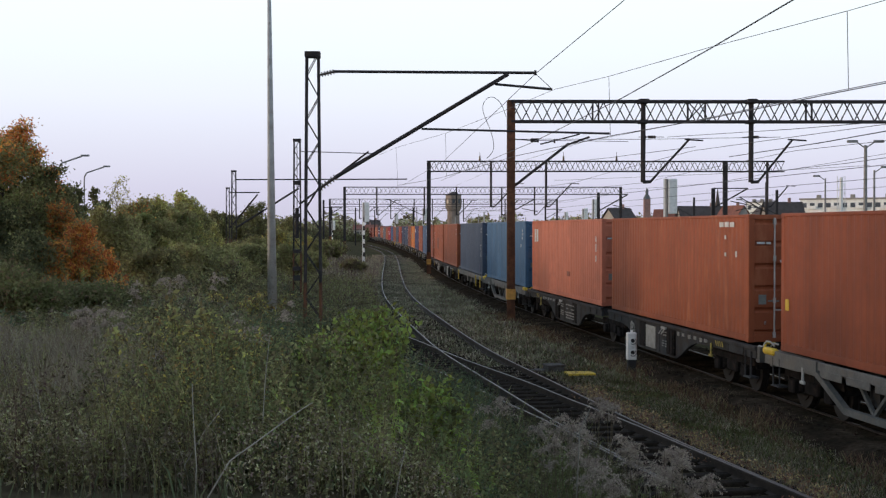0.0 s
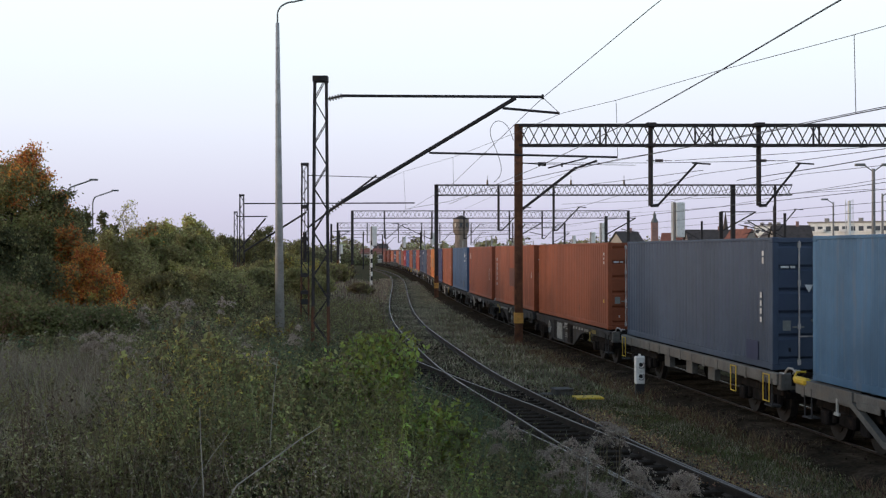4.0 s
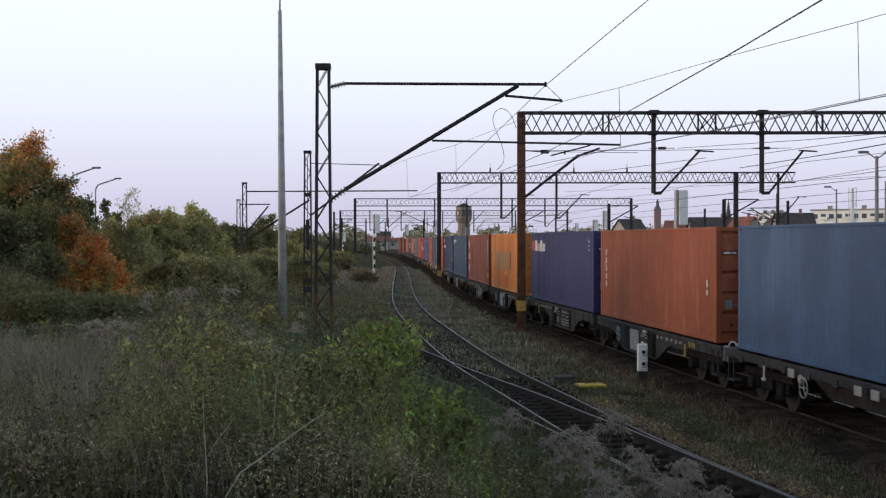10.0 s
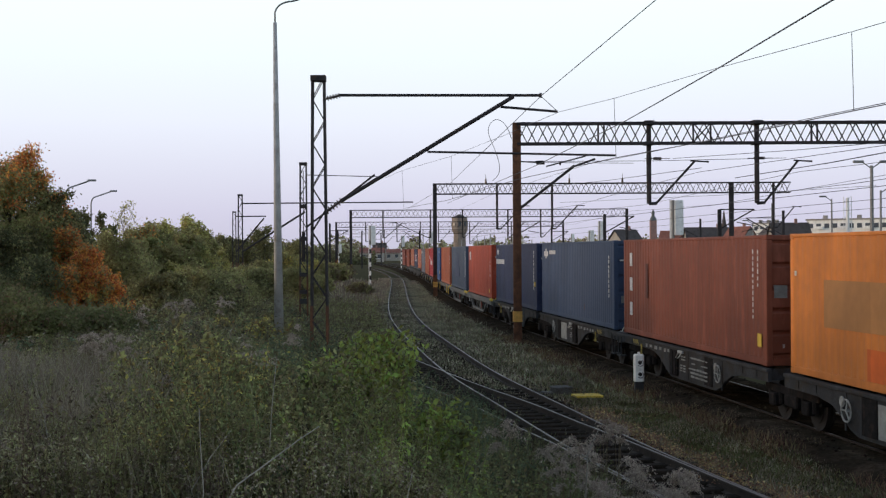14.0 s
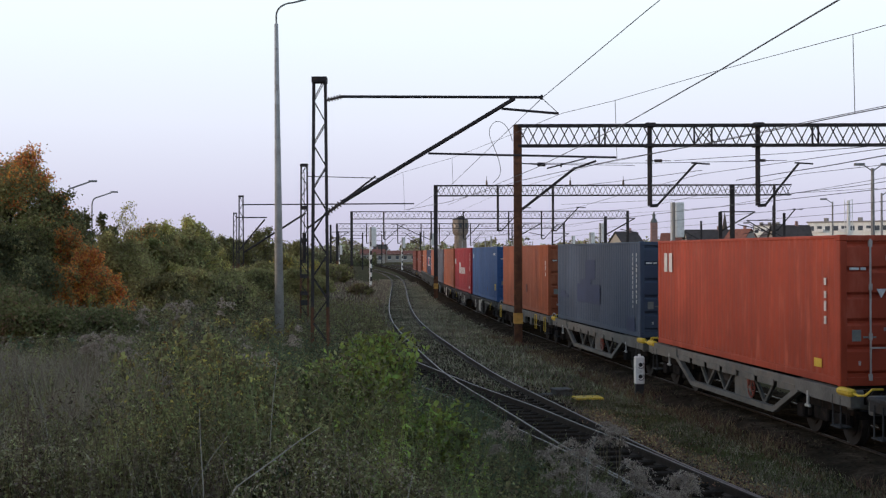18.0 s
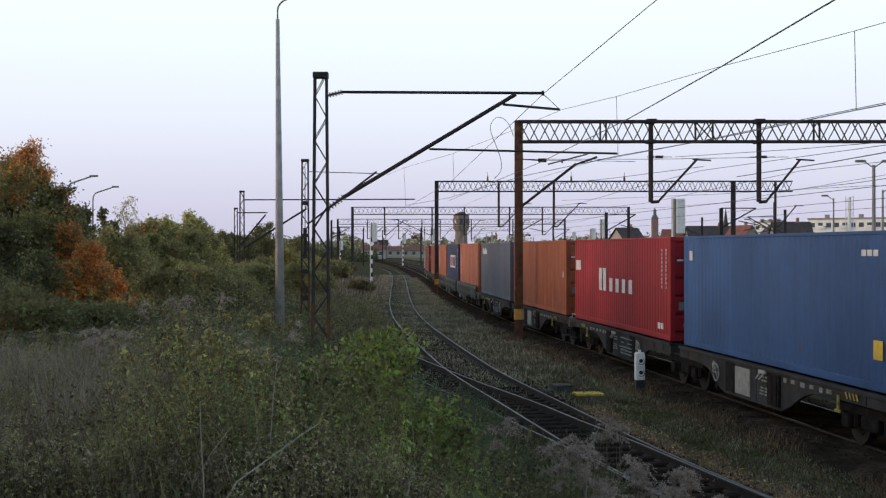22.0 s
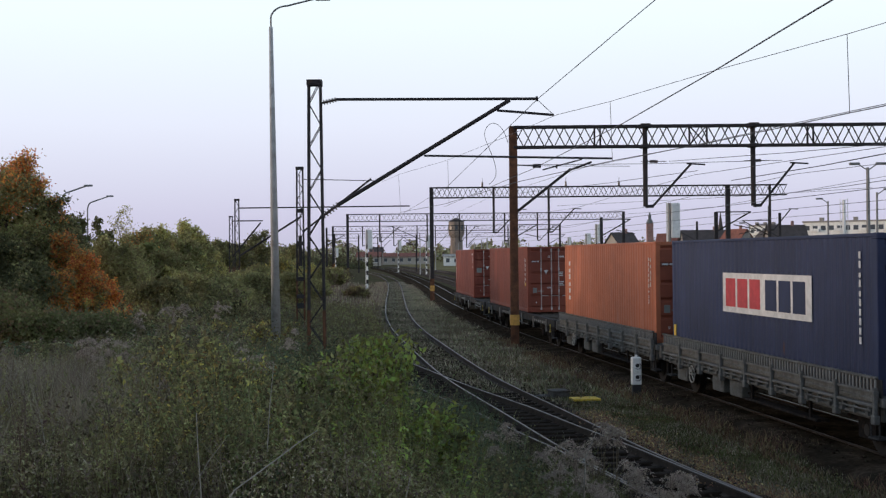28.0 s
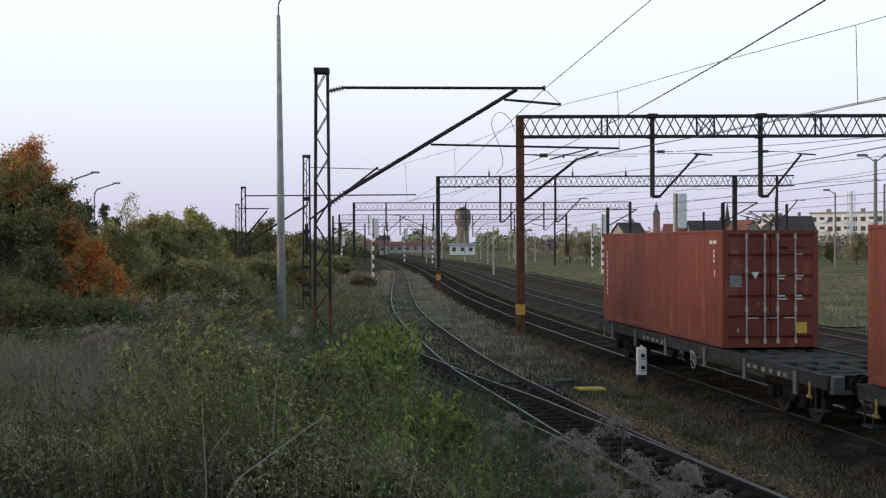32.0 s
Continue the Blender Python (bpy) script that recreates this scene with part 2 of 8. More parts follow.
# ---- the plan: centre lines of the tracks as x over y, rail tops at height 0 ----
TRAIN_X = spline([-30, 10, 26.5, 37.9, 49.2, 60.5, 71.8, 83, 94.4, 106.5, 120, 145, 190, 241, 303, 365, 405, 470],
                 [15.3, 10.5, 8.6, 7.3, 6.05, 4.83, 3.85, 3.0, 2.25, 1.58, 0.95, -0.1, -2.3, -5.4, -9.8, -15.4, -19.0, -25.0])
SIDING_X = spline([-20, 10, 18.7, 20.3, 24.4, 28.2, 31, 38, 43.3, 51.5, 60.2, 71.8, 91, 125, 169, 210, 270, 340],
                  [11.6, 5.97, 4.28, 3.96, 3.2, 2.62, 2.2, 1.15, 0.54, -0.27, -1.08, -1.93, -2.83, -3.98, -5.54, -7.8, -13.0, -20.0])
STUB_X = spline([13, 18, 22, 25, 27.5, 30.3, 33.1, 36.2, 40, 46.4], [5.4, 4.38, 3.55, 2.93, 2.33, 1.72, 1.0, 0.2, -0.68, -2.15])
SECOND_X = lambda y: TRAIN_X(y) + np.interp(y, [0, 60, 100, 200, 400], [4.4, 5.0, 5.1, 5.1, 5.4])
THIRD_X = lambda y: TRAIN_X(y) + np.interp(y, [0, 60, 100, 200, 400], [9.6, 10.9, 11.2, 11.1, 11.0])
BANK_X = spline([-30, 0, 10, 15, 20, 25, 30, 45, 60, 90, 170, 300, 600], [11, 5.4, 3.6, 2.5, 1.1, -0.2, -1.5, -3.4, -4.4, -6.3, -9.5, -20, -40])


def ground_z(x, y):
    """Flat along the tracks, a bank on the side of the viewer."""
    x, y = np.asarray(x, float), np.asarray(y, float)
    high = np.interp(y, [-20, 20, 40, 60, 100, 300], [2.1, 2.1, 1.6, 1.2, 0.7, 0.3])
    t = np.clip((BANK_X(y) - x) / 4.5, 0, 1)
    bumps = 0.06 * np.sin(x * 1.3 + y * 0.7) + 0.05 * np.sin(x * 0.5 - y * 1.1)
    rise = np.clip((x - THIRD_X(y) - 10) / 60, 0, 1) * 0.3
    return -0.27 + high * t * t * (3 - 2 * t) + bumps * np.clip(t * 2, 0.15, 1) + rise


# ---- ground ----
gx = np.concatenate([-np.geomspace(2500, 40, 18), np.arange(-36, 30, 0.9), np.geomspace(32, 2500, 22)])
gy = np.concatenate([-np.geomspace(600, 20, 8), np.arange(-16, 110, 1.2), np.geomspace(112, 3500, 34)])
GX, GY = np.meshgrid(gx, gy)
gv = np.stack([GX, GY, ground_z(GX, GY)], -1).reshape(-1, 3)
nx, ny = len(gx), len(gy)
ii = (np.arange(ny - 1)[:, None] * nx + np.arange(nx - 1)[None]).ravel()
gf = np.stack([ii, ii + 1, ii + nx + 1, ii + nx], -1)
ground = raw("ground", gv, gf, SOIL)
tagged(ground, "dark weedy soil beside the railway tracks", "ground", kind="structure")
fy = np.geomspace(60, 900, 60)
fv, ff = [], []
for k, y in enumerate(fy):
    a = float(THIRD_X(y)) + 2.6
    for q, e in enumerate((0, 15, 60, 700)):
        fv.append((a + e, y, float(ground_z(a + e, y)) + 0.05))
        if k and q:
            n = len(fv) - 1
            ff.append((n - 5, n - 4, n, n - 1))
tagged(raw("meadow", fv, ff, FIELD), "pale green and straw-coloured meadow beyond the tracks", "grass", kind="structure")


# ---- tracks ----
def frame_at(fx, y):
    d = float(fx(y + 0.05) - fx(y - 0.05)) / 0.1
    return Vector((float(fx(y)), y, 0)), Vector((d, 1, 0)).normalized()


def rail_geo(fx, y0, y1, off, step=1.2):
    head, web = Geo(), Geo()
    n = max(2, int((y1 - y0) / step))
    rows = []
    for k in range(n + 1):
        p, d = frame_at(fx, y0 + (y1 - y0) * k / n)
        rows.append((p + Vector((d.y, -d.x, 0)) * off, Vector((d.y, -d.x, 0))))
    for geo, prof in ((head, ((-0.025, -0.002), (-0.02, 0.0), (0.02, 0.0), (0.025, -0.002))), (web, ((0.025, -0.002), (0.034, -0.012), (0.036, -0.03), (0.012, -0.045), (0.012, -0.15), (0.075, -0.175), (-0.075, -0.175), (-0.012, -0.15), (-0.012, -0.045), (-0.036, -0.03), (-0.034, -0.012), (-0.025, -0.002)))):
        m = len(prof)
        for p, s in rows:
            geo.v += [tuple(p + s * a + Vector((0, 0, b))) for a, b in prof]
        for k in range(n):
            geo.f += [(k * m + i, k * m + i + 1, (k + 1) * m + i + 1, (k + 1) * m + i) for i in range(m - 1)]
    return head, web


def bed(name, fx, y0, y1, half, z, label, mat):
    n = int((y1 - y0) / 2.5)
    v, f = [], []
    prof = [(-half - 0.7, z - 0.2), (-half, z), (0, z + 0.02), (half, z), (half + 0.7, z - 0.2)]
    rnd = random.Random(5)
    for k in range(n + 1):
        p, d = frame_at(fx, y0 + (y1 - y0) * k / n)
        for a, b in prof:
            a2 = a * (1 + rnd.uniform(-0.02, 0.02))
            v.append((p.x + d.y * a2, p.y - d.x * a2, b + rnd.uniform(-0.005, 0.005)))
        if k:
            b0 = (k - 1) * 5
            f += [(b0 + i, b0 + i + 1, b0 + 6 + i, b0 + 5 + i) for i in range(4)]
    return tagged(raw(name, v, f, mat), label, "ballast", kind="structure")


def track(name, label, fx, y0, y1, near, bed_z=-0.16, half=1.6, mat=BALLAST, head_mat=RAIL):
    """Rails and sleepers on a bed; the sleepers of the stretch near are pieces of their own."""
    bed(name + "_bed", fx, y0, y1, half, bed_z, "dark stained stone ballast under the rails", mat)
    t = thing(name, label, "railway track", kind="structure")
    for off in (-0.7535, 0.7535):
        head, web = rail_geo(fx, y0, y1, off)
        r = part("rail", web, RAIL_SIDE, t, "rusty steel rail with a worn bright head")
        part("rail_head", head, head_mat, r)
    return t


def sleepers(t, fx, y0, y1, near, far_mat=None):
    me = Geo().box(-1.25, -0.12, -0.31, 1.25, 0.12, -0.135, chamfer=0.02).mesh("sleeper", SLEEPER)
    rest = Geo()
    y = y0
    while y < y1:
        p, d = frame_at(fx, y)
        m = Matrix.Translation(p) @ Matrix.Rotation(math.atan2(-d.x, d.y), 4, "Z")
        if near[0] <= y <= near[1]:
            part("sleeper", me, SLEEPER, t, at=m)
        else:
            rest.box(-1.25, -0.12, -0.31, 1.25, 0.12, -0.135, m=m)
        y += 0.6
    if rest.v:
        o = part("sleeper_row", rest, SLEEPER, t)
        o["kind"] = "stuff"


track("track_main", "railway track in dark ballast under the container train", TRAIN_X, -120, 460, (15, 100), -0.05, half=1.5, head_mat=RAIL_DULL)
T_SIDE = track("track_siding", "overgrown curving siding with rusty rails and worn bright heads", SIDING_X, 2, 300, (15, 75), -0.22, 1.0, SOIL)
T_STUB = track("track_stub", "short overgrown stub track leaving the siding at a turnout", STUB_X, 13, 47, (22, 46), -0.23, 0.9, SOIL)
T_SECOND = track("track_second", "railway track in dark ballast on the far side of the train", SECOND_X, 20, 420, (40, 110), -0.13, mat=YARD, head_mat=RAIL_DULL)
track("track_third", "railway track beside the meadow", THIRD_X, 20, 420, (50, 110), -0.13, mat=YARD, head_mat=RAIL_DULL)
sleepers(T_SIDE, SIDING_X, 8, 36, (14, 36))
sleepers(T_STUB, STUB_X, 26, 46.5, (26, 46))
sleepers(T_SECOND, SECOND_X, 40, 140, (50, 110))
# loose stones on the beds
stone_rng = np.random.default_rng(3)


def stones(n, fx, y0, y1, half, z, size, label):
    y = stone_rng.uniform(y0, y1, n)
    x = fx(y) + stone_rng.uniform(-half, half, n)
    c = np.stack([x, y, np.full(n, z) + stone_rng.uniform(-0.02, 0.03, n)], -1)
    k = size * stone_rng.uniform(0.5, 1.4, (n, 6, 1))
    dirs = np.array([[1, 0, 0], [0, 1, 0], [-1, 0, 0], [0, -1, 0], [0, 0, 0.8], [0, 0, -0.5]]) + stone_rng.normal(size=(n, 6, 3)) * 0.25
    v = (c[:, None] + dirs * k).reshape(-1, 3)
    tri = np.array([[0, 1, 4], [1, 2, 4], [2, 3, 4], [3, 0, 4], [1, 0, 5], [2, 1, 5], [3, 2, 5], [0, 3, 5]])
    f = (np.arange(n)[:, None, None] * 6 + tri[None]).reshape(-1, 3)
    return tagged(raw("ballast_stones", v, f, STONE), label, "ballast", kind="stuff")


STONE = material("ballast_stone", (0.046, 0.036, 0.027), 0.95, vary=0.4, size=1.2, islands=0.6, spec=0.0)
stones(7000, TRAIN_X, 16, 90, 1.6, -0.06, 0.035, "loose dark ballast stones by the main track")
stones(4500, SIDING_X, 12, 60, 1.6, -0.2, 0.035, "loose dark ballast stones in the siding")
stones(3000, SIDING_X, 12, 40, 3.6, -0.24, 0.028, "scattered small stones beside the siding")

# ---- the train: wagons and containers run along the main track towards the viewer ----
SPEED = 11.3
ARC_Y = np.linspace(-460, 520, 9801)
ARC_X = TRAIN_X(ARC_Y)
ARC_S = np.concatenate([[0], np.cumsum(np.hypot(np.diff(ARC_X), np.diff(ARC_Y)))])
ARC_S -= np.interp(-30.0, ARC_Y, ARC_S)
MOVERS = []
# metres that the train is behind an even run while it still gathers speed
LAG = spline([0.0, 1.0, 2.0, 3.0, 4.5, 6.0, 8.0, 10.0, 12.0, 14.0, 17.0, 20.0, 24.0, 28.0, 32.0], [-5.63, -4.93, -4.27, -3.66, -2.87, -2.23, -1.53, -0.96, -0.47, -0.13, 0.13, 0.18, 0.0, -0.19, -0.38])


def train_at(q, t):
    """Where along the track the thing with place q in the train is at t seconds."""
    return q + float(LAG(t)) - SPEED * t



def on_track(s, half, z):
    """The pose of a body whose two pivots, half before and behind s, stand on the main track."""
    a, b = [Vector((np.interp(q, ARC_S, ARC_X), np.interp(q, ARC_S, ARC_Y), 0)) for q in (s - half, s + half)]
    d = b - a
    mid = (a + b) / 2
    return Matrix.Translation((mid.x, mid.y, z)) @ Matrix.Rotation(math.atan2(-d.x, d.y), 4, "Z")


def rolls(ob, q, half, z):
    MOVERS.append((ob, q, half, z))
    ob.matrix_basis = on_track(train_at(q, 0), half, z)


STEEL = {}


def paint(color, name="container_paint", **kw):
    worn = WORN.get(color)
    color = tuple(0.86 * c for c in color)
    key = (color, name)
    if key not in STEEL:
        STEEL[key] = material(name, color, 0.55, 0.0, vary=0.14, size=0.45, streaks=0.10, bump=0.03, plates=1.18, rust=worn or (0.09, 0.045, 0.03), rust_amount=0.09 if worn else 0.0,
                              spec=0.25, dirt=tuple(c * 0.78 + 0.003 for c in color), dirt_amount=0.4, **kw)
    return STEEL[key]


CL, CW, CH = 12.192, 2.438, 2.896
ORANGE_BROWN, RUST, BROWN = (0.335, 0.092, 0.041), (0.275, 0.074, 0.036), (0.20, 0.047, 0.03)
PINK, ORANGE, RED = (0.55, 0.185, 0.115), (0.66, 0.225, 0.05), (0.34, 0.018, 0.026)
BLUE, SLATE, NAVY = (0.078, 0.17, 0.30), (0.066, 0.092, 0.145), (0.031, 0.042, 0.098)
SALMON, UMBER, BRICK_RED, BURNT = (0.45, 0.145, 0.074), (0.225, 0.066, 0.038), (0.255, 0.067, 0.042), (0.27, 0.078, 0.036)
STEEL_BLUE, DEEP_BLUE = (0.063, 0.115, 0.22), (0.052, 0.078, 0.143)
VIOLET, ROYAL, GREY, TOMATO = (0.047, 0.05, 0.145), (0.04, 0.10, 0.26), (0.125, 0.135, 0.175), (0.40, 0.064, 0.03)
MESH = {}


def shared(name, make, mat):
    if name not in MESH:
        MESH[name] = make().mesh(name.split(":")[0], mat)
    return MESH[name]


def painted(name, key, make, mat, parent, label="", at=None):
    """A part on a mesh that all alike parts share, with paint of its own."""
    ob = part(name, shared(key, make, mat), mat, parent, label, at=at)
    ob.material_slots[0].link = "OBJECT"
    ob.material_slots[0].material = mat
    return ob


def side_geo():
    g = Geo()
    y0, y1, z0, z1 = -CL / 2 + 0.16, CL / 2 - 0.16, 0.16, CH - 0.07
    n = 42
    p = (y1 - y0) / n
    ys = []
    for k in range(n):
        a = y0 + k * p
        ys += [(a, 0.0), (a + p * 0.30, 0.0), (a + p * 0.52, 0.015), (a + p * 0.78, 0.015)]
    ys.append((y1, 0.0))
    for y, d in ys:
        g.v += [(-CW / 2 + 0.012 + d, y, z0), (-CW / 2 + 0.012 + d, y, z1)]
    for k in range(len(ys) - 1):
        g.f.append((2 * k + 2, 2 * k, 2 * k + 1, 2 * k + 3))
    g.box(-CW / 2 + 0.05, y0, z0, -CW / 2 + 0.07, y1, z1)
    return g


def roof_geo():
    g = Geo()
    n = 44
    p = (CL - 0.2) / n
    for k in range(n):
        a = -CL / 2 + 0.1 + k * p
        g.box(-CW / 2 + 0.06, a + p * 0.15, CH - 0.05, CW / 2 - 0.06, a + p * 0.85, CH - 0.012)
    g.box(-CW / 2 + 0.04, -CL / 2 + 0.1, CH - 0.07, CW / 2 - 0.04, CL / 2 - 0.1, CH - 0.03)
    return g


def door_geo():
    """One leaf as a single pressed sheet: five raised fields between flat bands, with a back."""
    g = Geo()
    y = -CL / 2 + 0.03
    prof = [(y + 0.05, 0.17), (y, 0.17), (y, 0.24)]
    for k in range(5):
        z = 0.25 + k * 0.5
        prof += [(y + 0.02, z + 0.0), (y - 0.03, z + 0.05), (y - 0.03, z + 0.41), (y + 0.02, z + 0.46)]
    prof += [(y, CH - 0.13), (y + 0.05, CH - 0.13)]
    for x in (-1.08, -0.01):
        g.v += [(x, a, b) for a, b in prof]
    n = len(prof)
    g.f += [(k, n + k, n + k + 1, k + 1) for k in range(n - 1)] + [(n - 1, 2 * n - 1, n, 0), tuple(range(n)), tuple(range(2 * n - 1, n - 1, -1))]
    return g


def end_geo():
    g = Geo()
    n = 14
    p = 2.2 / n
    y = CL / 2 - 0.05
    for k in range(n):
        a = -1.1 + k * p
        g.box(a + p * 0.2, y - 0.03, 0.17, a + p * 0.8, y + 0.035, CH - 0.12)
    g.box(-1.1, y - 0.05, 0.17, 1.1, y - 0.02, CH - 0.12)
    return g


def frame_rail(kind):
    def make():
        g = Geo()
        if kind == "top":
            g.box(-CW / 2, -CL / 2 + 0.16, CH - 0.075, -CW / 2 + 0.06, CL / 2 - 0.16, CH - 0.006, chamfer=0.01)
        elif kind == "bottom":
            g.box(-CW / 2 + 0.004, -CL / 2 + 0.16, 0.012, -CW / 2 + 0.07, CL / 2 - 0.16, 0.165, chamfer=0.01)
        elif kind == "post":
            g.box(-CW / 2, -CL / 2, 0.118, -CW / 2 + 0.15, -CL / 2 + 0.16, CH - 0.118, chamfer=0.015)
        elif kind == "cast":
            g.box(-CW / 2 - 0.003, -CL / 2 - 0.003, 0, -CW / 2 + 0.165, -CL / 2 + 0.178, 0.118, chamfer=0.015)
        elif kind == "head":
            g.box(-CW / 2 + 0.15, -CL / 2 + 0.01, CH - 0.12, CW / 2 - 0.15, -CL / 2 + 0.15, CH - 0.01, chamfer=0.01)
        else:
            g.box(-CW / 2 + 0.15, -CL / 2 + 0.01, 0.01, CW / 2 - 0.15, -CL / 2 + 0.15, 0.17, chamfer=0.01)
        return g
    return make


def rod_geo():
    g = Geo()
    y = -CL / 2 - 0.005
    g.tube((0, y, 0.12), (0, y, CH - 0.08), 0.02, sides=6)
    for z in (0.17, 0.95, 1.9, CH - 0.17):
        g.box(-0.032, y - 0.022, z - 0.06, 0.032, y + 0.04, z + 0.06)
    g.box(-0.01, y - 0.04, 0.72, 0.3, y - 0.015, 0.75)
    return g


ROD = material("galvanized_rod", (0.46, 0.42, 0.40), 0.6, 0.3, vary=0.2)
PLATE = material("data_plate", (0.2, 0.21, 0.2), 0.6, vary=0.2, size=6)
FLIP_X = Matrix.Diagonal((-1, 1, 1, 1))
TURN = Matrix.Rotation(math.pi, 4, "Z")


def mark(parent, name, u0, u1, v0, v1, mat, label=""):
    """A flat painted patch on the side that faces the viewer: u runs from the far end to the near one, v upwards."""
    y0, y1 = CL / 2 - u0 * CL, CL / 2 - u1 * CL
    g = Geo().box(-CW / 2 - 0.004, min(y0, y1), v0 * CH, -CW / 2 + 0.006, max(y0, y1), v1 * CH)
    return part(name, g, mat, parent, label)


def glyph(parent, strokes, u, v, w, h, mat, name="emblem", label="", lean=0.0):
    """A plain emblem of strokes, each (x0, y0, x1, y1, thickness) in a unit square."""
    g = Geo()
    for x0, y0, x1, y1, th in strokes:
        a = Vector((0, CL / 2 - (u + x0 * w) * CL, (v + y0 * h) * CH))
        b = Vector((0, CL / 2 - (u + x1 * w) * CL, (v + y1 * h) * CH))
        d = (b - a).normalized()
        s = Vector((0, -d.z, d.y)) * th * h * CH / 2
        xo, xi = Vector((-CW / 2 - 0.005, 0, 0)), Vector((-CW / 2 + 0.004, 0, 0))
        n = len(g.v)
        g.v += [tuple(p + x) for x in (xo, xi) for p in (a - s, b - s, b + s, a + s)]
        g.f += [(n, n + 1, n + 2, n + 3), (n + 7, n + 6, n + 5, n + 4), (n, n + 4, n + 5, n + 1), (n + 1, n + 5, n + 6, n + 2), (n + 2, n + 6, n + 7, n + 3), (n + 3, n + 7, n + 4, n)]
    return part(name, g, mat, parent, label)


DECAL_WHITE = material("decal_white", (0.6, 0.6, 0.6), 0.6, vary=0.15, size=6)
DECAL_RED = material("decal_red", (0.45, 0.05, 0.06), 0.6, vary=0.15, size=6)
DECAL_YELLOW = material("decal_yellow", (0.6, 0.42, 0.05), 0.6, vary=0.15, size=6)


WAGON_DARK = material("wagon_paint", (0.043, 0.043, 0.046), 0.8, 0.0, spec=0.15, vary=0.35, size=2.0, dirt=(0.04, 0.033, 0.027), dirt_amount=0.5, streaks=0.25)


def container(color, q, label, doors=True, z=1.16):
    mat = paint(color)
    # salmon doors get a darker coat that paints in the shade on their end
    leaf = paint((0.30, 0.085, 0.05)) if color == SALMON else mat
    c = thing("shipping_container", label, "shipping container", group="containers on the train")
    for m in (None, TURN):
        painted("side_panel", "side_panel", side_geo, mat, c, at=m)
        painted("top_rail", "top_rail", frame_rail("top"), mat, c, at=m)
        painted("bottom_rail", "bottom_rail", frame_rail("bottom"), mat, c, at=m)
        painted("header", "header", frame_rail("head"), mat, c, at=m)
        painted("door_sill", "sill", frame_rail("sill"), mat, c, at=m)
        for f in (None, 1):
            painted("corner_post", "post" + (":b" if f else ""), (lambda: frame_rail("post")()) if not f else (lambda: mirrored(frame_rail("post")())), mat, c, at=m)
            for up in (0, CH - 0.118):
                painted("corner_casting", "cast" + (":b" if f else ""), frame_rail("cast") if not f else (lambda: mirrored(frame_rail("cast")())), mat, c,
                        at=(m or Matrix()) @ Matrix.Translation((0, 0, up)))
    painted("roof", "roof", roof_geo, mat, c)
    painted("end_wall", "end_wall", end_geo, mat, c)
    for f in (False, True):
        d = painted("door", "door" + (":b" if f else ""), (lambda: mirrored(door_geo())) if f else door_geo, leaf, c)
        for x in ((0.18, 0.63) if f else (0.61, 0.15)):
            part("lock_rod", shared("lock_rod" + (":b" if f else ""), (lambda: mirrored(rod_geo())) if f else rod_geo, ROD), ROD, d,
                 "galvanized lock rod", at=Matrix.Translation((x if f else -x, 0, 0)))
    for k, (x, zz, w, h) in enumerate(((0.2, 2.42, 0.22, 0.06), (0.62, 2.42, 0.34, 0.06), (0.62, 2.28, 0.2, 0.05), (0.18, 1.6, 0.2, 0.2), (0.62, 1.6, 0.22, 0.2), (0.18, 1.18, 0.24, 0.2), (0.62, 1.18, 0.22, 0.2), (-0.3, 2.4, 0.1, 0.1), (-0.34, 1.05, 0.18, 0.07), (-0.85, 0.4, 0.05, 0.08))):
        g = Geo()
        for j in range(3 if h > 0.15 else 1):
            g.box(x, -CL / 2 + 0.0, zz + j * 0.075, x + w * (1 - 0.2 * (j % 2)), -CL / 2 + 0.02, zz + j * 0.075 + (0.034 if h > 0.15 else h))
        part("stencil", shared("stencil:%d" % k, lambda: g, DECAL_WHITE), DECAL_WHITE, c, "white stencilled figures")["kind"] = "stuff"
    part("label_plate", shared("door_label", lambda: Geo().box(0.66, -CL / 2 - 0.008, 0.36, 0.92, -CL / 2 + 0.02, 0.62), DECAL_YELLOW), DECAL_YELLOW, c, "yellow label on the door")
    if color in (BROWN, UMBER):
        part("label_plate", shared("door_plate", lambda: Geo().box(-1.04, -CL / 2 - 0.008, 1.5, -0.74, -CL / 2 + 0.02, 1.78), PLATE), PLATE, c, "grey data plate on the door")
    else:
        part("label_plate", shared("small_door_plate", lambda: Geo().box(-0.98, -CL / 2 - 0.008, 0.86, -0.8, -CL / 2 + 0.02, 1.08).box(-0.76, -CL / 2 - 0.02, 0.92, -0.5, -CL / 2 + 0.01, 0.955), PLATE), PLATE, c, "small grey plate and handle on the door")
        part("stencil", shared("door_stencil_row", lambda: Geo().box(-1.02, -CL / 2 - 0.006, 2.22, -0.84, -CL / 2 + 0.02, 2.27).box(-0.8, -CL / 2 - 0.006, 2.22, -0.7, -CL / 2 + 0.02, 2.27), DECAL_WHITE), DECAL_WHITE, c, "white stencilled figures")["kind"] = "stuff"
    warn = lambda: [gg for gg in [Geo()] for _ in [gg.quad((-0.49, -CL / 2 - 0.006, 1.86), (-0.39, -CL / 2 - 0.006, 1.68), (-0.29, -CL / 2 - 0.006, 1.86))]][0]
    part("label_plate", shared("warning_label", warn, DECAL_WHITE), DECAL_WHITE, c, "white triangular label on the door")
    rolls(c, q, CL / 2 - 0.3, z)
    return c


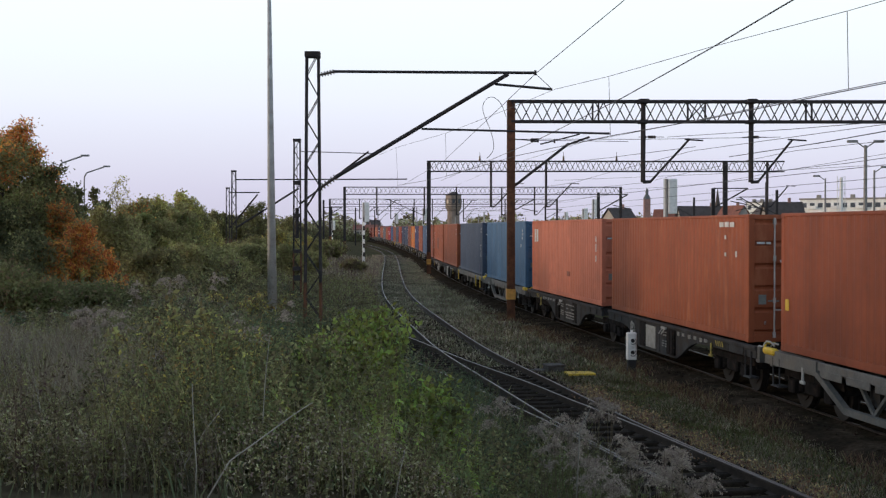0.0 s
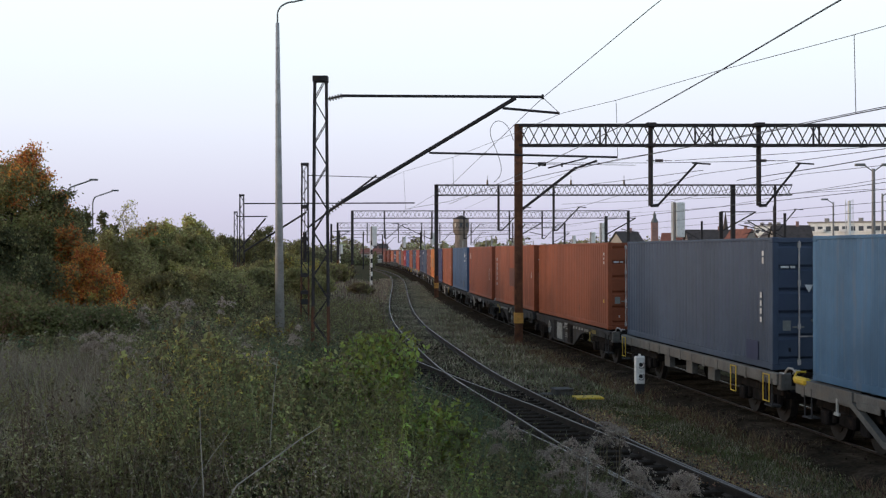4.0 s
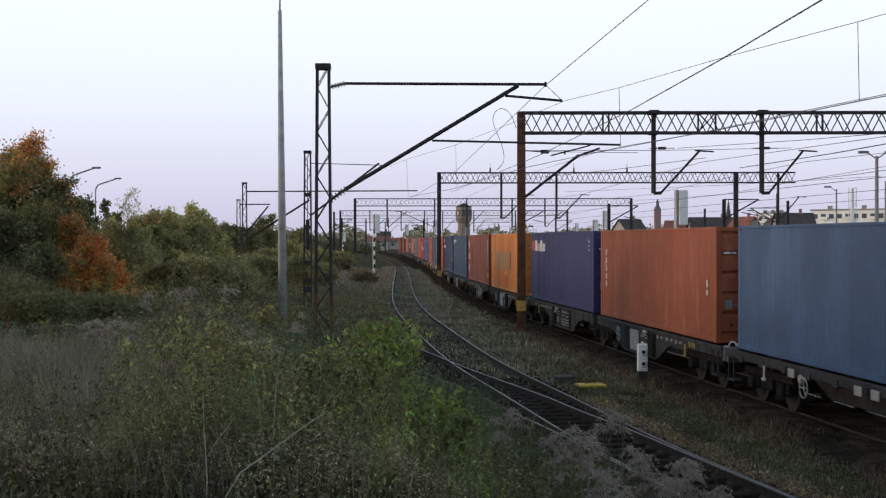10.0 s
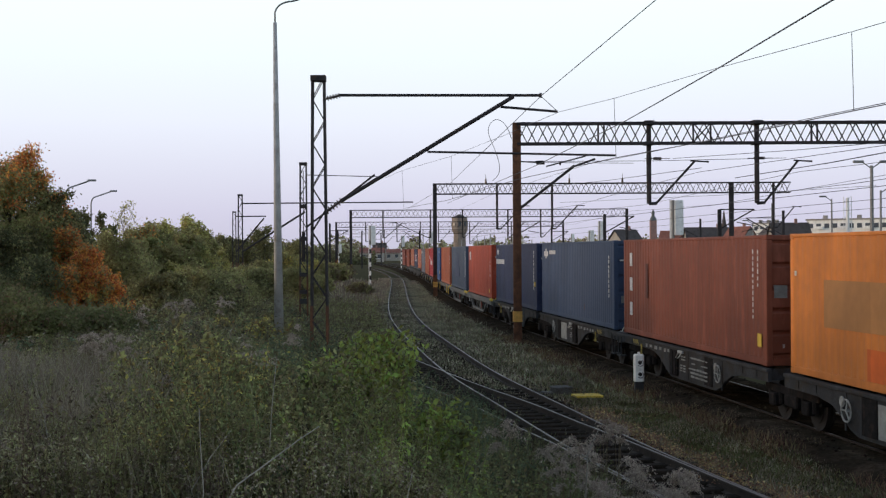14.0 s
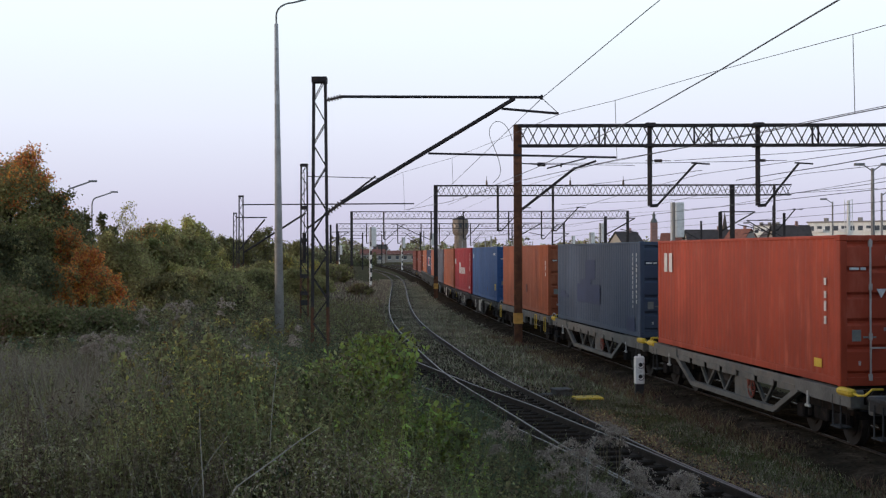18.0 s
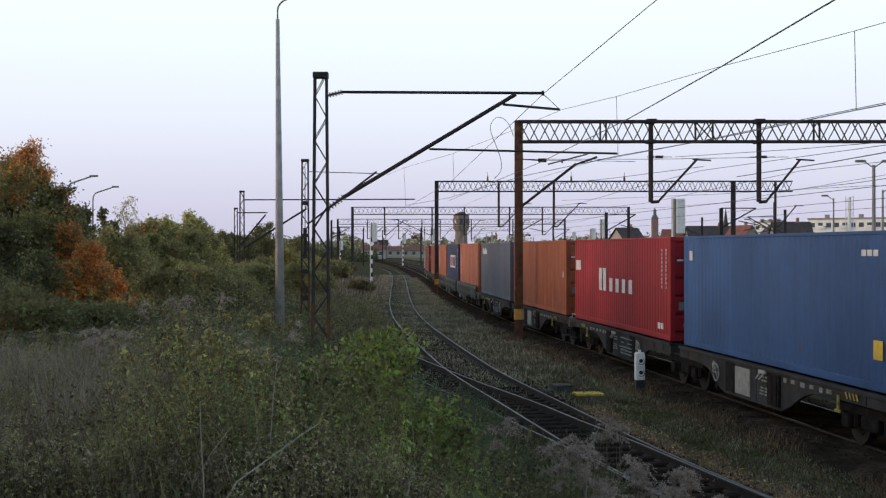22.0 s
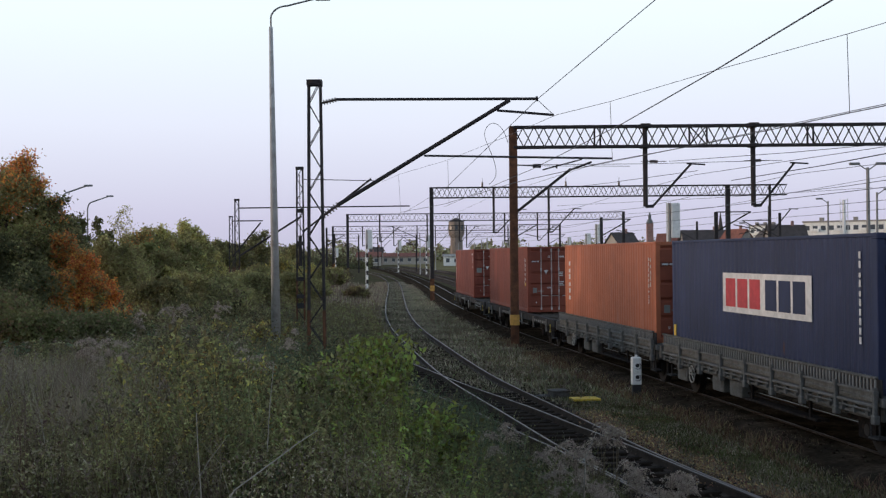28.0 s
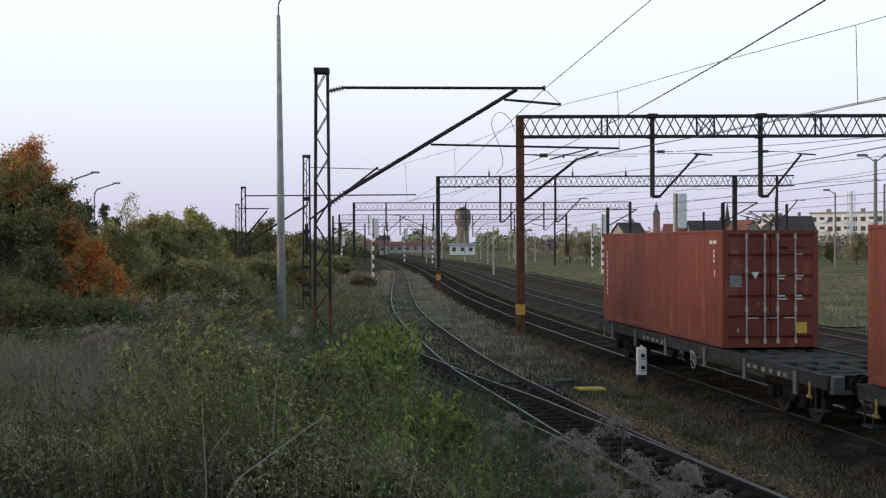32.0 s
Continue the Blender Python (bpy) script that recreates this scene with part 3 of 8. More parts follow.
RED_WHEEL = material("red_wheel", (0.20, 0.05, 0.035), 0.7, vary=0.3, size=6)


def mirrored_y(g):
    g.v = [(x, -y, z) for x, y, z in g.v]
    g.f = [tuple(reversed(f)) for f in g.f]
    return g


def mirrored(g):
    g.v = [(-x, y, z) for x, y, z in g.v]
    g.f = [tuple(reversed(f)) for f in g.f]
    return g


# ---- wagons ----
WAGON_GREY = material("wagon_grey", (0.135, 0.132, 0.125), 0.7, 0.1, vary=0.25, size=2.0, dirt=(0.15, 0.13, 0.11), dirt_amount=0.4, streaks=0.2)
WAGON_DECK = material("wagon_deck", (0.064, 0.06, 0.054), 0.9, 0.0, spec=0.08, vary=0.35, size=2.5, dirt=(0.08, 0.07, 0.055), dirt_amount=0.5)
WAGON_BAR = material("wagon_bar", (0.17, 0.175, 0.175), 0.8, 0.0, spec=0.2, vary=0.3, size=3.0, dirt=(0.09, 0.085, 0.075), dirt_amount=0.35)
WAGON_BOARD = material("wagon_board", (0.112, 0.114, 0.112), 0.85, 0.0, spec=0.15, vary=0.3, size=2.5, dirt=(0.09, 0.085, 0.075), dirt_amount=0.4, streaks=0.25)
# bogie and wheel tones near black, with the shade under the wagons painted in
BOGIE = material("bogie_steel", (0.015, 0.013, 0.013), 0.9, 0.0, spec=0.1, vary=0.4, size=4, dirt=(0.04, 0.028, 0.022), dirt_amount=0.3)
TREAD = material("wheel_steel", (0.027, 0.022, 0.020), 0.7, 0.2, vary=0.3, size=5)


def bogie_geo():
    g = Geo()
    for sx in (-1, 1):
        x = sx * 1.0
        g.box(x - 0.06, -1.45, 0.62, x + 0.06, 1.45, 0.78, chamfer=0.02)
        g.box(x - 0.08, -0.35, 0.36, x + 0.08, 0.35, 0.64, chamfer=0.03)
        for y in (-0.9, 0.9):
            g.box(x - 0.1 + sx * 0.04, y - 0.17, 0.32, x + 0.1 + sx * 0.04, y + 0.17, 0.6, chamfer=0.03)
            for e in (-0.28, 0.28):
                g.tube((x, y + e, 0.38), (x, y + e, 0.64), 0.075, sides=8)
    g.box(-1.0, -0.2, 0.45, 1.0, 0.2, 0.8)
    for y in (-1.4, 1.4):
        g.box(-1.0, y - 0.06, 0.55, 1.0, y + 0.06, 0.7)
    return g


def wheel_geo():
    g = Geo()
    for x in (-0.75, 0.75):
        s = 1 if x > 0 else -1
        g.disc((x + s * 0.02, 0, 0.46), (1, 0, 0), 0.46, 0.12, 20)
        g.disc((x - s * 0.06, 0, 0.46), (1, 0, 0), 0.485, 0.03, 20)
        g.disc((x + s * 0.09, 0, 0.46), (1, 0, 0), 0.3, 0.03, 16)
    g.tube((-0.75, 0, 0.46), (0.75, 0, 0.46), 0.08, sides=8)
    g.disc((-1.05, 0, 0.46), (1, 0, 0), 0.11, 0.14, 10).disc((1.05, 0, 0.46), (1, 0, 0), 0.11, 0.14, 10)
    return g


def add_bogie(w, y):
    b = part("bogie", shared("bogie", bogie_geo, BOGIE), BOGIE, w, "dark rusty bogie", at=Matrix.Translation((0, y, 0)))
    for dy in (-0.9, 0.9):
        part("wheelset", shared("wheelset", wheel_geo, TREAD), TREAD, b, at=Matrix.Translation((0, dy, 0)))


def plate_geo(prof, x0, x1, top):
    """A standing plate whose lower edge follows (y, z) points."""
    g = Geo()
    low = [(y, z) for y, z in prof]
    for x in (x0, x1):
        g.v += [(x, y, z) for y, z in low] + [(x, y, top) for y, z in low]
    n = len(low)
    for k in range(n - 1):
        g.f += [(k, n + k, n + k + 1, k + 1), (2 * n + k, 2 * n + k + 1, 3 * n + k + 1, 3 * n + k), (k, k + 1, 2 * n + k + 1, 2 * n + k), (n + k, 3 * n + k, 3 * n + k + 1, n + k + 1)]
    g.f += [(0, 2 * n, 3 * n, n), (n - 1, 2 * n - 1, 4 * n - 1, 3 * n - 1)]
    return g


def hook_geo():
    """A rope hook: a strap under the sill with a short foot."""
    return Geo().box(-1.315, -0.035, 0.66, -1.285, 0.035, 0.95).box(-1.33, -0.11, 0.62, -1.28, 0.11, 0.68, chamfer=0.012)


def hose_geo():
    """Two bent brake pipes at the end of a wagon."""
    g = Geo()
    for d, e in ((0.0, 0.0), (0.16, -0.05)):
        g.path([(-1.12 + d, 0.25, 1.12 + e), (-1.14 + d, -0.05, 1.13 + e), (-1.14 + d, -0.14, 1.2 + e), (-1.13 + d, -0.24, 1.27 + e), (-1.1 + d, -0.38, 1.27 + e), (-1.05 + d, -0.5, 1.18 + e)], 0.022, 6)
    return g


PIPE = material("pale_pipe", (0.36, 0.36, 0.35), 0.6, 0.1, vary=0.2, size=6)


def fittings(w, half, mat, ends=(-1, 1), hoses=True):
    for s in ends:
        y = s * half
        turn = Matrix() if s > 0 else TURN.copy()
        part("end_beam", shared("end_beam", lambda: Geo().box(-1.25, -0.1, 0.78, 1.25, 0.1, 1.13, chamfer=0.02), mat), mat, w, at=Matrix.Translation((0, y, 0)))
        for x in (-0.875, 0.875):
            g = lambda: Geo().tube((0, 0, 1.02), (0, 0.42, 1.02), 0.09, sides=10).disc((0, 0.44, 1.02), (0, 1, 0), 0.21, 0.05, 14).box(-0.13, -0.02, 0.88, 0.13, 0.05, 1.16)
            part("buffer", shared("buffer", g, BOGIE), BOGIE, w, at=Matrix.Translation((x, y + 0.08 * s, 0)) @ turn)
        g = lambda: Geo().box(-0.08, 0, 0.93, 0.08, 0.3, 1.07).tube((0, 0.25, 1.0), (0, 0.5, 0.75), 0.035)
        part("coupling", shared("coupling", g, BOGIE), BOGIE, w, at=Matrix.Translation((0, y, 0)) @ turn)
        g = lambda: Geo().tube((-1.3, 0, 0.42), (-1.3, 0, 1.0), 0.018).tube((-1.3, 0.35, 0.42), (-1.3, 0.35, 1.0), 0.018).box(-1.34, -0.03, 0.4, -1.1, 0.38, 0.43)
        part("step", shared("step", g, WAGON_DARK), WAGON_DARK, w, at=Matrix.Translation((0, y + (0.25 if s < 0 else -0.6), 0)))
        if hoses and s < 0:
            part("brake_pipe", shared("brake_pipe", hose_geo, PIPE), PIPE, w, "pale bent brake pipes", at=Matrix.Translation((0, y, 0)))


PANEL = material("data_panel", (0.286, 0.286, 0.272), 0.7, vary=0.2, size=5, dirt=(0.25, 0.23, 0.2), dirt_amount=0.4)


STENCIL = material("stencil_paint", (0.21, 0.21, 0.2), 0.7, vary=0.3, size=8)


def table_geo():
    """A large table of figures on the belly of a sill."""
    g, rnd = Geo(), random.Random(33)
    for z in (0.42, 0.52, 0.62, 0.76, 0.9):
        y = -0.75
        while y < 0.6:
            ln = rnd.uniform(0.12, 0.4)
            if rnd.random() < 0.7:
                g.box(-1.292, y, z, -1.268, y + ln, z + rnd.uniform(0.03, 0.05))
            y += ln + 0.07
    return g


def number_geo():
    """A worn row of figures along the sill."""
    g, rnd = Geo(), random.Random(21)
    for k, y in enumerate((1.0, 0.55, 0.05, -0.4, -0.85, -1.25)):
        g.box(-1.29, y, 0.9 + 0.02 * (k % 2), -1.268, y + rnd.uniform(0.14, 0.24), 1.0)
    return g


def stencil_geo():
    """Small tables of figures as rows of bars."""
    g, rnd = Geo(), random.Random(8)
    for z, n, w in ((0.5, 2, 0.2), (0.57, 2, 0.2), (0.64, 2, 0.2), (0.8, 1, 0.34), (0.88, 2, 0.16)):
        for k in range(n):
            a = -0.26 + k * (w + 0.06)
            g.box(-1.292, a, z, -1.268, a + w * rnd.uniform(0.7, 1.0), z + 0.036)
    return g


def handwheel_geo():
    g = Geo()
    n = 14
    pts = [(-1.34, 0.21 * math.cos(2 * math.pi * k / n), 0.72 + 0.21 * math.sin(2 * math.pi * k / n)) for k in range(n + 1)]
    g.path(pts, 0.018)
    for k in (0, 4, 9):
        g.tube((-1.34, 0, 0.72), pts[k], 0.014)
    g.tube((-1.25, 0, 0.72), (-1.35, 0, 0.72), 0.03).disc((-1.3, 0.26, 0.86), (1, 0, 0), 0.11, 0.02, 14)
    return g


DULL_YELLOW = material("dull_yellow", (0.34, 0.26, 0.05), 0.75, vary=0.3, size=6, dirt=(0.1, 0.085, 0.05), dirt_amount=0.4)


def hatch_geo():
    g = Geo()
    for k in range(4):
        a = k * 0.15
        g.v += [(-1.306, a, 0.92), (-1.306, a + 0.07, 0.92), (-1.306, a + 0.15, 1.05), (-1.306, a + 0.08, 1.05)]
        g.f.append((4 * k, 4 * k + 3, 4 * k + 2, 4 * k + 1))
    return g


def wagon_dark(q, half, far=False, reach=6.7):
    """One unit of a two-part articulated wagon: a deep belly between its own bogie and the bogie shared at the joint."""
    w = thing("container_wagon", "dark grey articulated container wagon unit with a deep bellied side sill", "railway wagon", group="wagons of the train")
    sg = -1 if far else 1
    prof = [(6.3, 0.84), (4.6, 0.82), (3.95, 0.74), (3.5, 0.56), (3.1, 0.36), (2.75, 0.27), (-0.88, 0.27), (-1.35, 0.42), (-1.75, 0.6), (-2.1, 0.73), (-2.5, 0.82), (-3.1, 0.86), (-6.75, 0.86)]
    if far:
        prof = [(-y, z) for y, z in reversed(prof)]
    key = "f" if far else "n"

    def sill():
        g = plate_geo(prof, -1.27, -1.18, 1.12)
        g.box(-1.31, prof[-1][0], 1.05, -1.16, prof[0][0], 1.125, chamfer=0.01)
        for y in (3.3, 2.35, 0.62, -0.3):
            g.box(-1.285, sg * y - 0.03, 0.33, -1.268, sg * y + 0.03, 1.06)
        for y in (-3.0, -4.9, -5.9, 4.7, 5.6):
            g.box(-1.285, sg * y - 0.05, 0.88, -1.268, sg * y + 0.05, 1.06)
        return g
    for side, m in ((0, None), (1, FLIP_X)):
        part("side_sill", shared("side_sill:%s%d" % (key, side), sill if not side else (lambda: mirrored(sill())), WAGON_DARK), WAGON_DARK, w)
    g = Geo().box(-0.35, prof[-1][0], 0.8, 0.35, prof[0][0], 1.08)
    for y in np.linspace(prof[-1][0] + 0.3, prof[0][0] - 0.3, 8):
        g.box(-1.2, y - 0.1, 0.85, 1.2, y + 0.1, 1.1)
    part("underframe", shared("underframe:" + key, lambda: g, WAGON_DARK), WAGON_DARK, w)
    add_bogie(w, -4.63 * sg)
    if not far:
        add_bogie(w, reach - 0.2)
    fittings(w, 6.75, WAGON_DARK, ends=(-sg,), hoses=not far)
    shift = lambda y: Matrix.Translation((0, sg * y, 0))
    if far:
        part("stencil", shared("table_stencil", table_geo, STENCIL), STENCIL, w, "white stencilled tables", at=shift(1.5))["kind"] = "stuff"
    else:
        part("data_panel", shared("data_panel", lambda: Geo().box(-1.295, -0.48, 0.36, -1.27, 0.48, 0.98, chamfer=0.006), PANEL), PANEL, w, "pale grey data panel", at=shift(1.45))
    # a flat plate on the sill whose near-black colour paints a hollow's shade
    part("recess", shared("recess", lambda: Geo().box(-1.29, -0.3, 0.34, -1.272, 0.3, 1.04), BOGIE), BOGIE, w, "near-black plate painting a shaded hollow in the sill", at=shift(2.3))
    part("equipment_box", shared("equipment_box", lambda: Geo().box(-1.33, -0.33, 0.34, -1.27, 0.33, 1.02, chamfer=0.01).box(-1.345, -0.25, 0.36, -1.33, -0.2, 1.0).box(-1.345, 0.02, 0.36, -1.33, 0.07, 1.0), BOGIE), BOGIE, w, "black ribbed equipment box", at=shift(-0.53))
    part("lever", shared("lever", lambda: Geo().box(-1.34, -0.2, 0.98, -1.29, 0.2, 1.05).tube((-1.33, -0.15, 1.0), (-1.36, 0.1, 0.84), 0.018).tube((-1.33, 0.1, 1.0), (-1.36, 0.3, 0.84), 0.018), PIPE), PIPE, w, "pale brake change-over levers", at=shift(0.1))
    part("stencil", shared("wagon_stencil", stencil_geo, STENCIL), STENCIL, w, "small white stencilled tables", at=shift(0.15))["kind"] = "stuff"
    part("stencil", shared("number_stencil", number_geo, STENCIL), STENCIL, w, "worn white figures along the sill", at=shift(-2.2))["kind"] = "stuff"
    if int(q) % 3:
        part("handwheel", shared("handwheel", handwheel_geo, PANEL), PANEL, w, "brake handwheel", at=shift(3.15))
    part("rope_hook", shared("rope_hook", hook_geo, DULL_YELLOW), DULL_YELLOW, w, "yellow rope hook", at=shift(-3.8))
    part("stencil", shared("end_stencil", hatch_geo, DULL_YELLOW), DULL_YELLOW, w, "yellow hatched warning mark", at=shift(-4.4) @ Matrix.Translation((0, -0.3, 0)))["kind"] = "stuff"
    rolls(w, q, 4.6, 0)


def wagon_far_unit(q, half):
    wagon_dark(q, half, far=True)


def wagon_skeletal(q, half):
    w = thing("container_wagon", "dark weathered skeletal container wagon with a thin side sill", "railway wagon", group="wagons of the train")

    def sill():
        g = Geo().box(-1.29, -half - 0.2, 0.93, -1.18, half + 0.2, 1.125, chamfer=0.012)
        for y in np.arange(-half + 0.5, half, 1.3):
            g.box(-1.32, y - 0.12, 0.9, -1.28, y + 0.12, 1.05)
        return g
    for m in (None, TURN):
        part("side_sill", shared("thin_sill", sill, WAGON_DARK), WAGON_DARK, w, at=m)
    for x in (-0.55, 0.45):
        part("centre_beam", shared("fish_beam", lambda: plate_geo([(6.4, 0.8), (3.4, 0.78), (2.4, 0.42), (-2.4, 0.42), (-3.4, 0.78), (-6.4, 0.8)], 0.0, 0.1, 1.1), WAGON_DARK), WAGON_DARK, w, at=Matrix.Translation((x, 0, 0)))
    g = Geo()
    for y in np.linspace(-half + 0.5, half - 0.5, 7):
        g.box(-1.2, y - 0.09, 0.88, 1.2, y + 0.09, 1.1)
    part("underframe", shared("thin_underframe", lambda: g, WAGON_DARK), WAGON_DARK, w)
    for y in (-half + 1.9, half - 1.9):
        add_bogie(w, y)
    fittings(w, half + 0.2, WAGON_DARK)
    part("handwheel", shared("handwheel", handwheel_geo, PANEL), PANEL, w, "brake handwheel", at=Matrix.Translation((0, 1.9, 0)))
    for y in (2.6, -0.6, -1.3):
        part("data_panel", shared("small_panel", lambda: Geo().box(-1.335, -0.16, 0.86, -1.3, 0.16, 1.04, chamfer=0.005), PANEL), PANEL, w, "small pale data panel", at=Matrix.Translation((0, y, 0)))
    for y in (-2.7, 4.2):
        part("rope_hook", shared("pale_hook", hook_geo, PIPE), PIPE, w, "pale rope hook", at=Matrix.Translation((0, y, 0)))
    rolls(w, q, half - 1.9, 0)


def truss_geo(half):
    def make():
        g = Geo()
        x = -1.24
        g.box(x - 0.03, -4.4, 0.96, x + 0.05, 4.4, 1.125, chamfer=0.01)
        for y in np.arange(-4.1, 4.2, 1.17):
            g.box(x - 0.045, y + 0.08, 0.84, x - 0.02, y + 1.05, 0.99, chamfer=0.008)
        chord = [(-4.2, 0.92), (-2.85, 0.34), (2.85, 0.34), (4.2, 0.92)]
        for (a, za), (b, zb) in zip(chord[:-1], chord[1:]):
            g.tube((x, a, za), (x, b, zb), 0.085, sides=4)
        return g
    return make


def truss_web():
    g = Geo()
    x = -1.12
    for k, y in enumerate(np.linspace(-2.6, 2.6, 9)[:-1]):
        z0, z1 = (0.38, 0.92) if k % 2 else (0.92, 0.38)
        g.tube((x, y, z0), (x, y + 0.65, z1), 0.05, sides=4)
    return g


def wagon_truss(q, half):
    w = thing("container_wagon", "light grey container wagon with trussed side frames", "railway wagon", group="wagons of the train")
    for m in (None, TURN):
        part("side_truss", shared("side_truss:%g" % half, truss_geo(half), WAGON_GREY), WAGON_GREY, w, at=m)
        part("truss_web", shared("truss_web", truss_web, WAGON_BOARD), WAGON_BOARD, w, at=m)
        for f in (1, -1):
            block = lambda: plate_geo([(6.75, 0.84), (5.0, 0.84), (4.1, 0.92)], -1.31, -1.12, 1.135)
            part("end_block", shared("end_block:%d" % f, block if f > 0 else (lambda: mirrored_y(block())), WAGON_GREY), WAGON_GREY, w, at=m)
    g = Geo().box(-0.3, -half, 0.8, 0.3, half, 1.05)
    for y in np.linspace(-half + 0.5, half - 0.5, 7):
        g.box(-1.1, y - 0.1, 0.9, 1.1, y + 0.1, 1.1)
    part("underframe", shared("truss_underframe", lambda: g, WAGON_DARK), WAGON_DARK, w)
    tank = Geo().tube((-0.7, 0.4, 0.62), (-0.7, 1.8, 0.62), 0.2, sides=12).box(-1.0, 2.0, 0.5, -0.7, 2.4, 0.85)
    part("brake_tank", shared("brake_tank", lambda: tank, WAGON_DARK), WAGON_DARK, w)
    part("side_plate", shared("side_plate", lambda: plate_geo([(-0.25, 0.4), (-1.35, 0.4)], -1.22, -1.19, 0.92), WAGON_GREY), WAGON_GREY, w, "light grey side plate")
    part("handwheel", shared("red_handwheel", handwheel_geo, RED_WHEEL), RED_WHEEL, w, "red brake handwheel", at=Matrix.Translation((0.08, -1.45, -0.06)))
    for y in (-half + 1.7, half - 1.7):
        add_bogie(w, y)
    fittings(w, half, WAGON_GREY, hoses=False)
    for y, sg in ((-half + 0.05, -1), (half - 0.05, 1)):
        part("corner_guard", shared("corner_guard", lambda: Geo().box(-1.36, -0.3, 1.04, -1.2, 0.3, 1.18, chamfer=0.04), YELLOW), YELLOW, w, "yellow painted corner guard", at=Matrix.Translation((0, y, 0)))
        rail = lambda: Geo().path([(-1.27, 0.2, 1.12), (-1.25, 0.45, 1.08), (-1.2, 0.62, 1.1), (-1.1, 0.7, 1.22), (-0.9, 0.72, 1.22)], 0.024, 6)
        part("grab_rail", shared("grab_rail:%d" % sg, rail if sg > 0 else (lambda: mirrored_y(rail())), YELLOW), YELLOW, w, "yellow bent grab rail", at=Matrix.Translation((0, y, 0)))
    for y in (4.75, -4.75):
        part("rope_hook", shared("pale_hook", hook_geo, PIPE), PIPE, w, "pale rope hook", at=Matrix.Translation((0, y, 0)))
    rolls(w, q, half - 1.7, 0)


def wagon_frame(q, half):
    w = thing("container_wagon", "grey skeletal container wagon with yellow end fittings", "railway wagon", group="wagons of the train")
    def sill():
        g = Geo().box(-1.3, -half, 0.88, -1.16, half, 1.13, chamfer=0.015)
        for y in np.arange(-half + 0.9, half, 1.0):
            g.box(-1.315, y - 0.06, 0.86, -1.29, y + 0.06, 1.12)
        for y in (-2.2, -0.4, 1.6):
            g.box(-1.2, y, 0.55, -1.05, y + 0.5, 0.86)
        return g
    for m in (None, TURN):
        part("side_sill", shared("frame_sill", sill, WAGON_GREY), WAGON_GREY, w, at=m)
    g = Geo().box(-0.3, -half, 0.8, 0.3, half, 1.05)
    for y in np.linspace(-half + 0.5, half - 0.5, 7):
        g.box(-1.2, y - 0.1, 0.9, 1.2, y + 0.1, 1.1)
    part("underframe", shared("frame_underframe", lambda: g, WAGON_DARK), WAGON_DARK, w)
    for y in (-half + 1.7, half - 1.7):
        add_bogie(w, y)
    fittings(w, half, WAGON_DARK)
    for y in (-half + 0.5, half - 0.5, -half + 2.6):
        part("ladder", shared("ladder", lambda: Geo().line([(-1.34, -0.18, 0.5), (-1.34, -0.18, 1.08), (-1.34, 0.18, 1.08), (-1.34, 0.18, 0.5), (-1.34, -0.18, 0.5)], 0.014), YELLOW), YELLOW, w, "yellow step frame", at=Matrix.Translation((0, y, 0)))
    rolls(w, q, half - 1.7, 0)


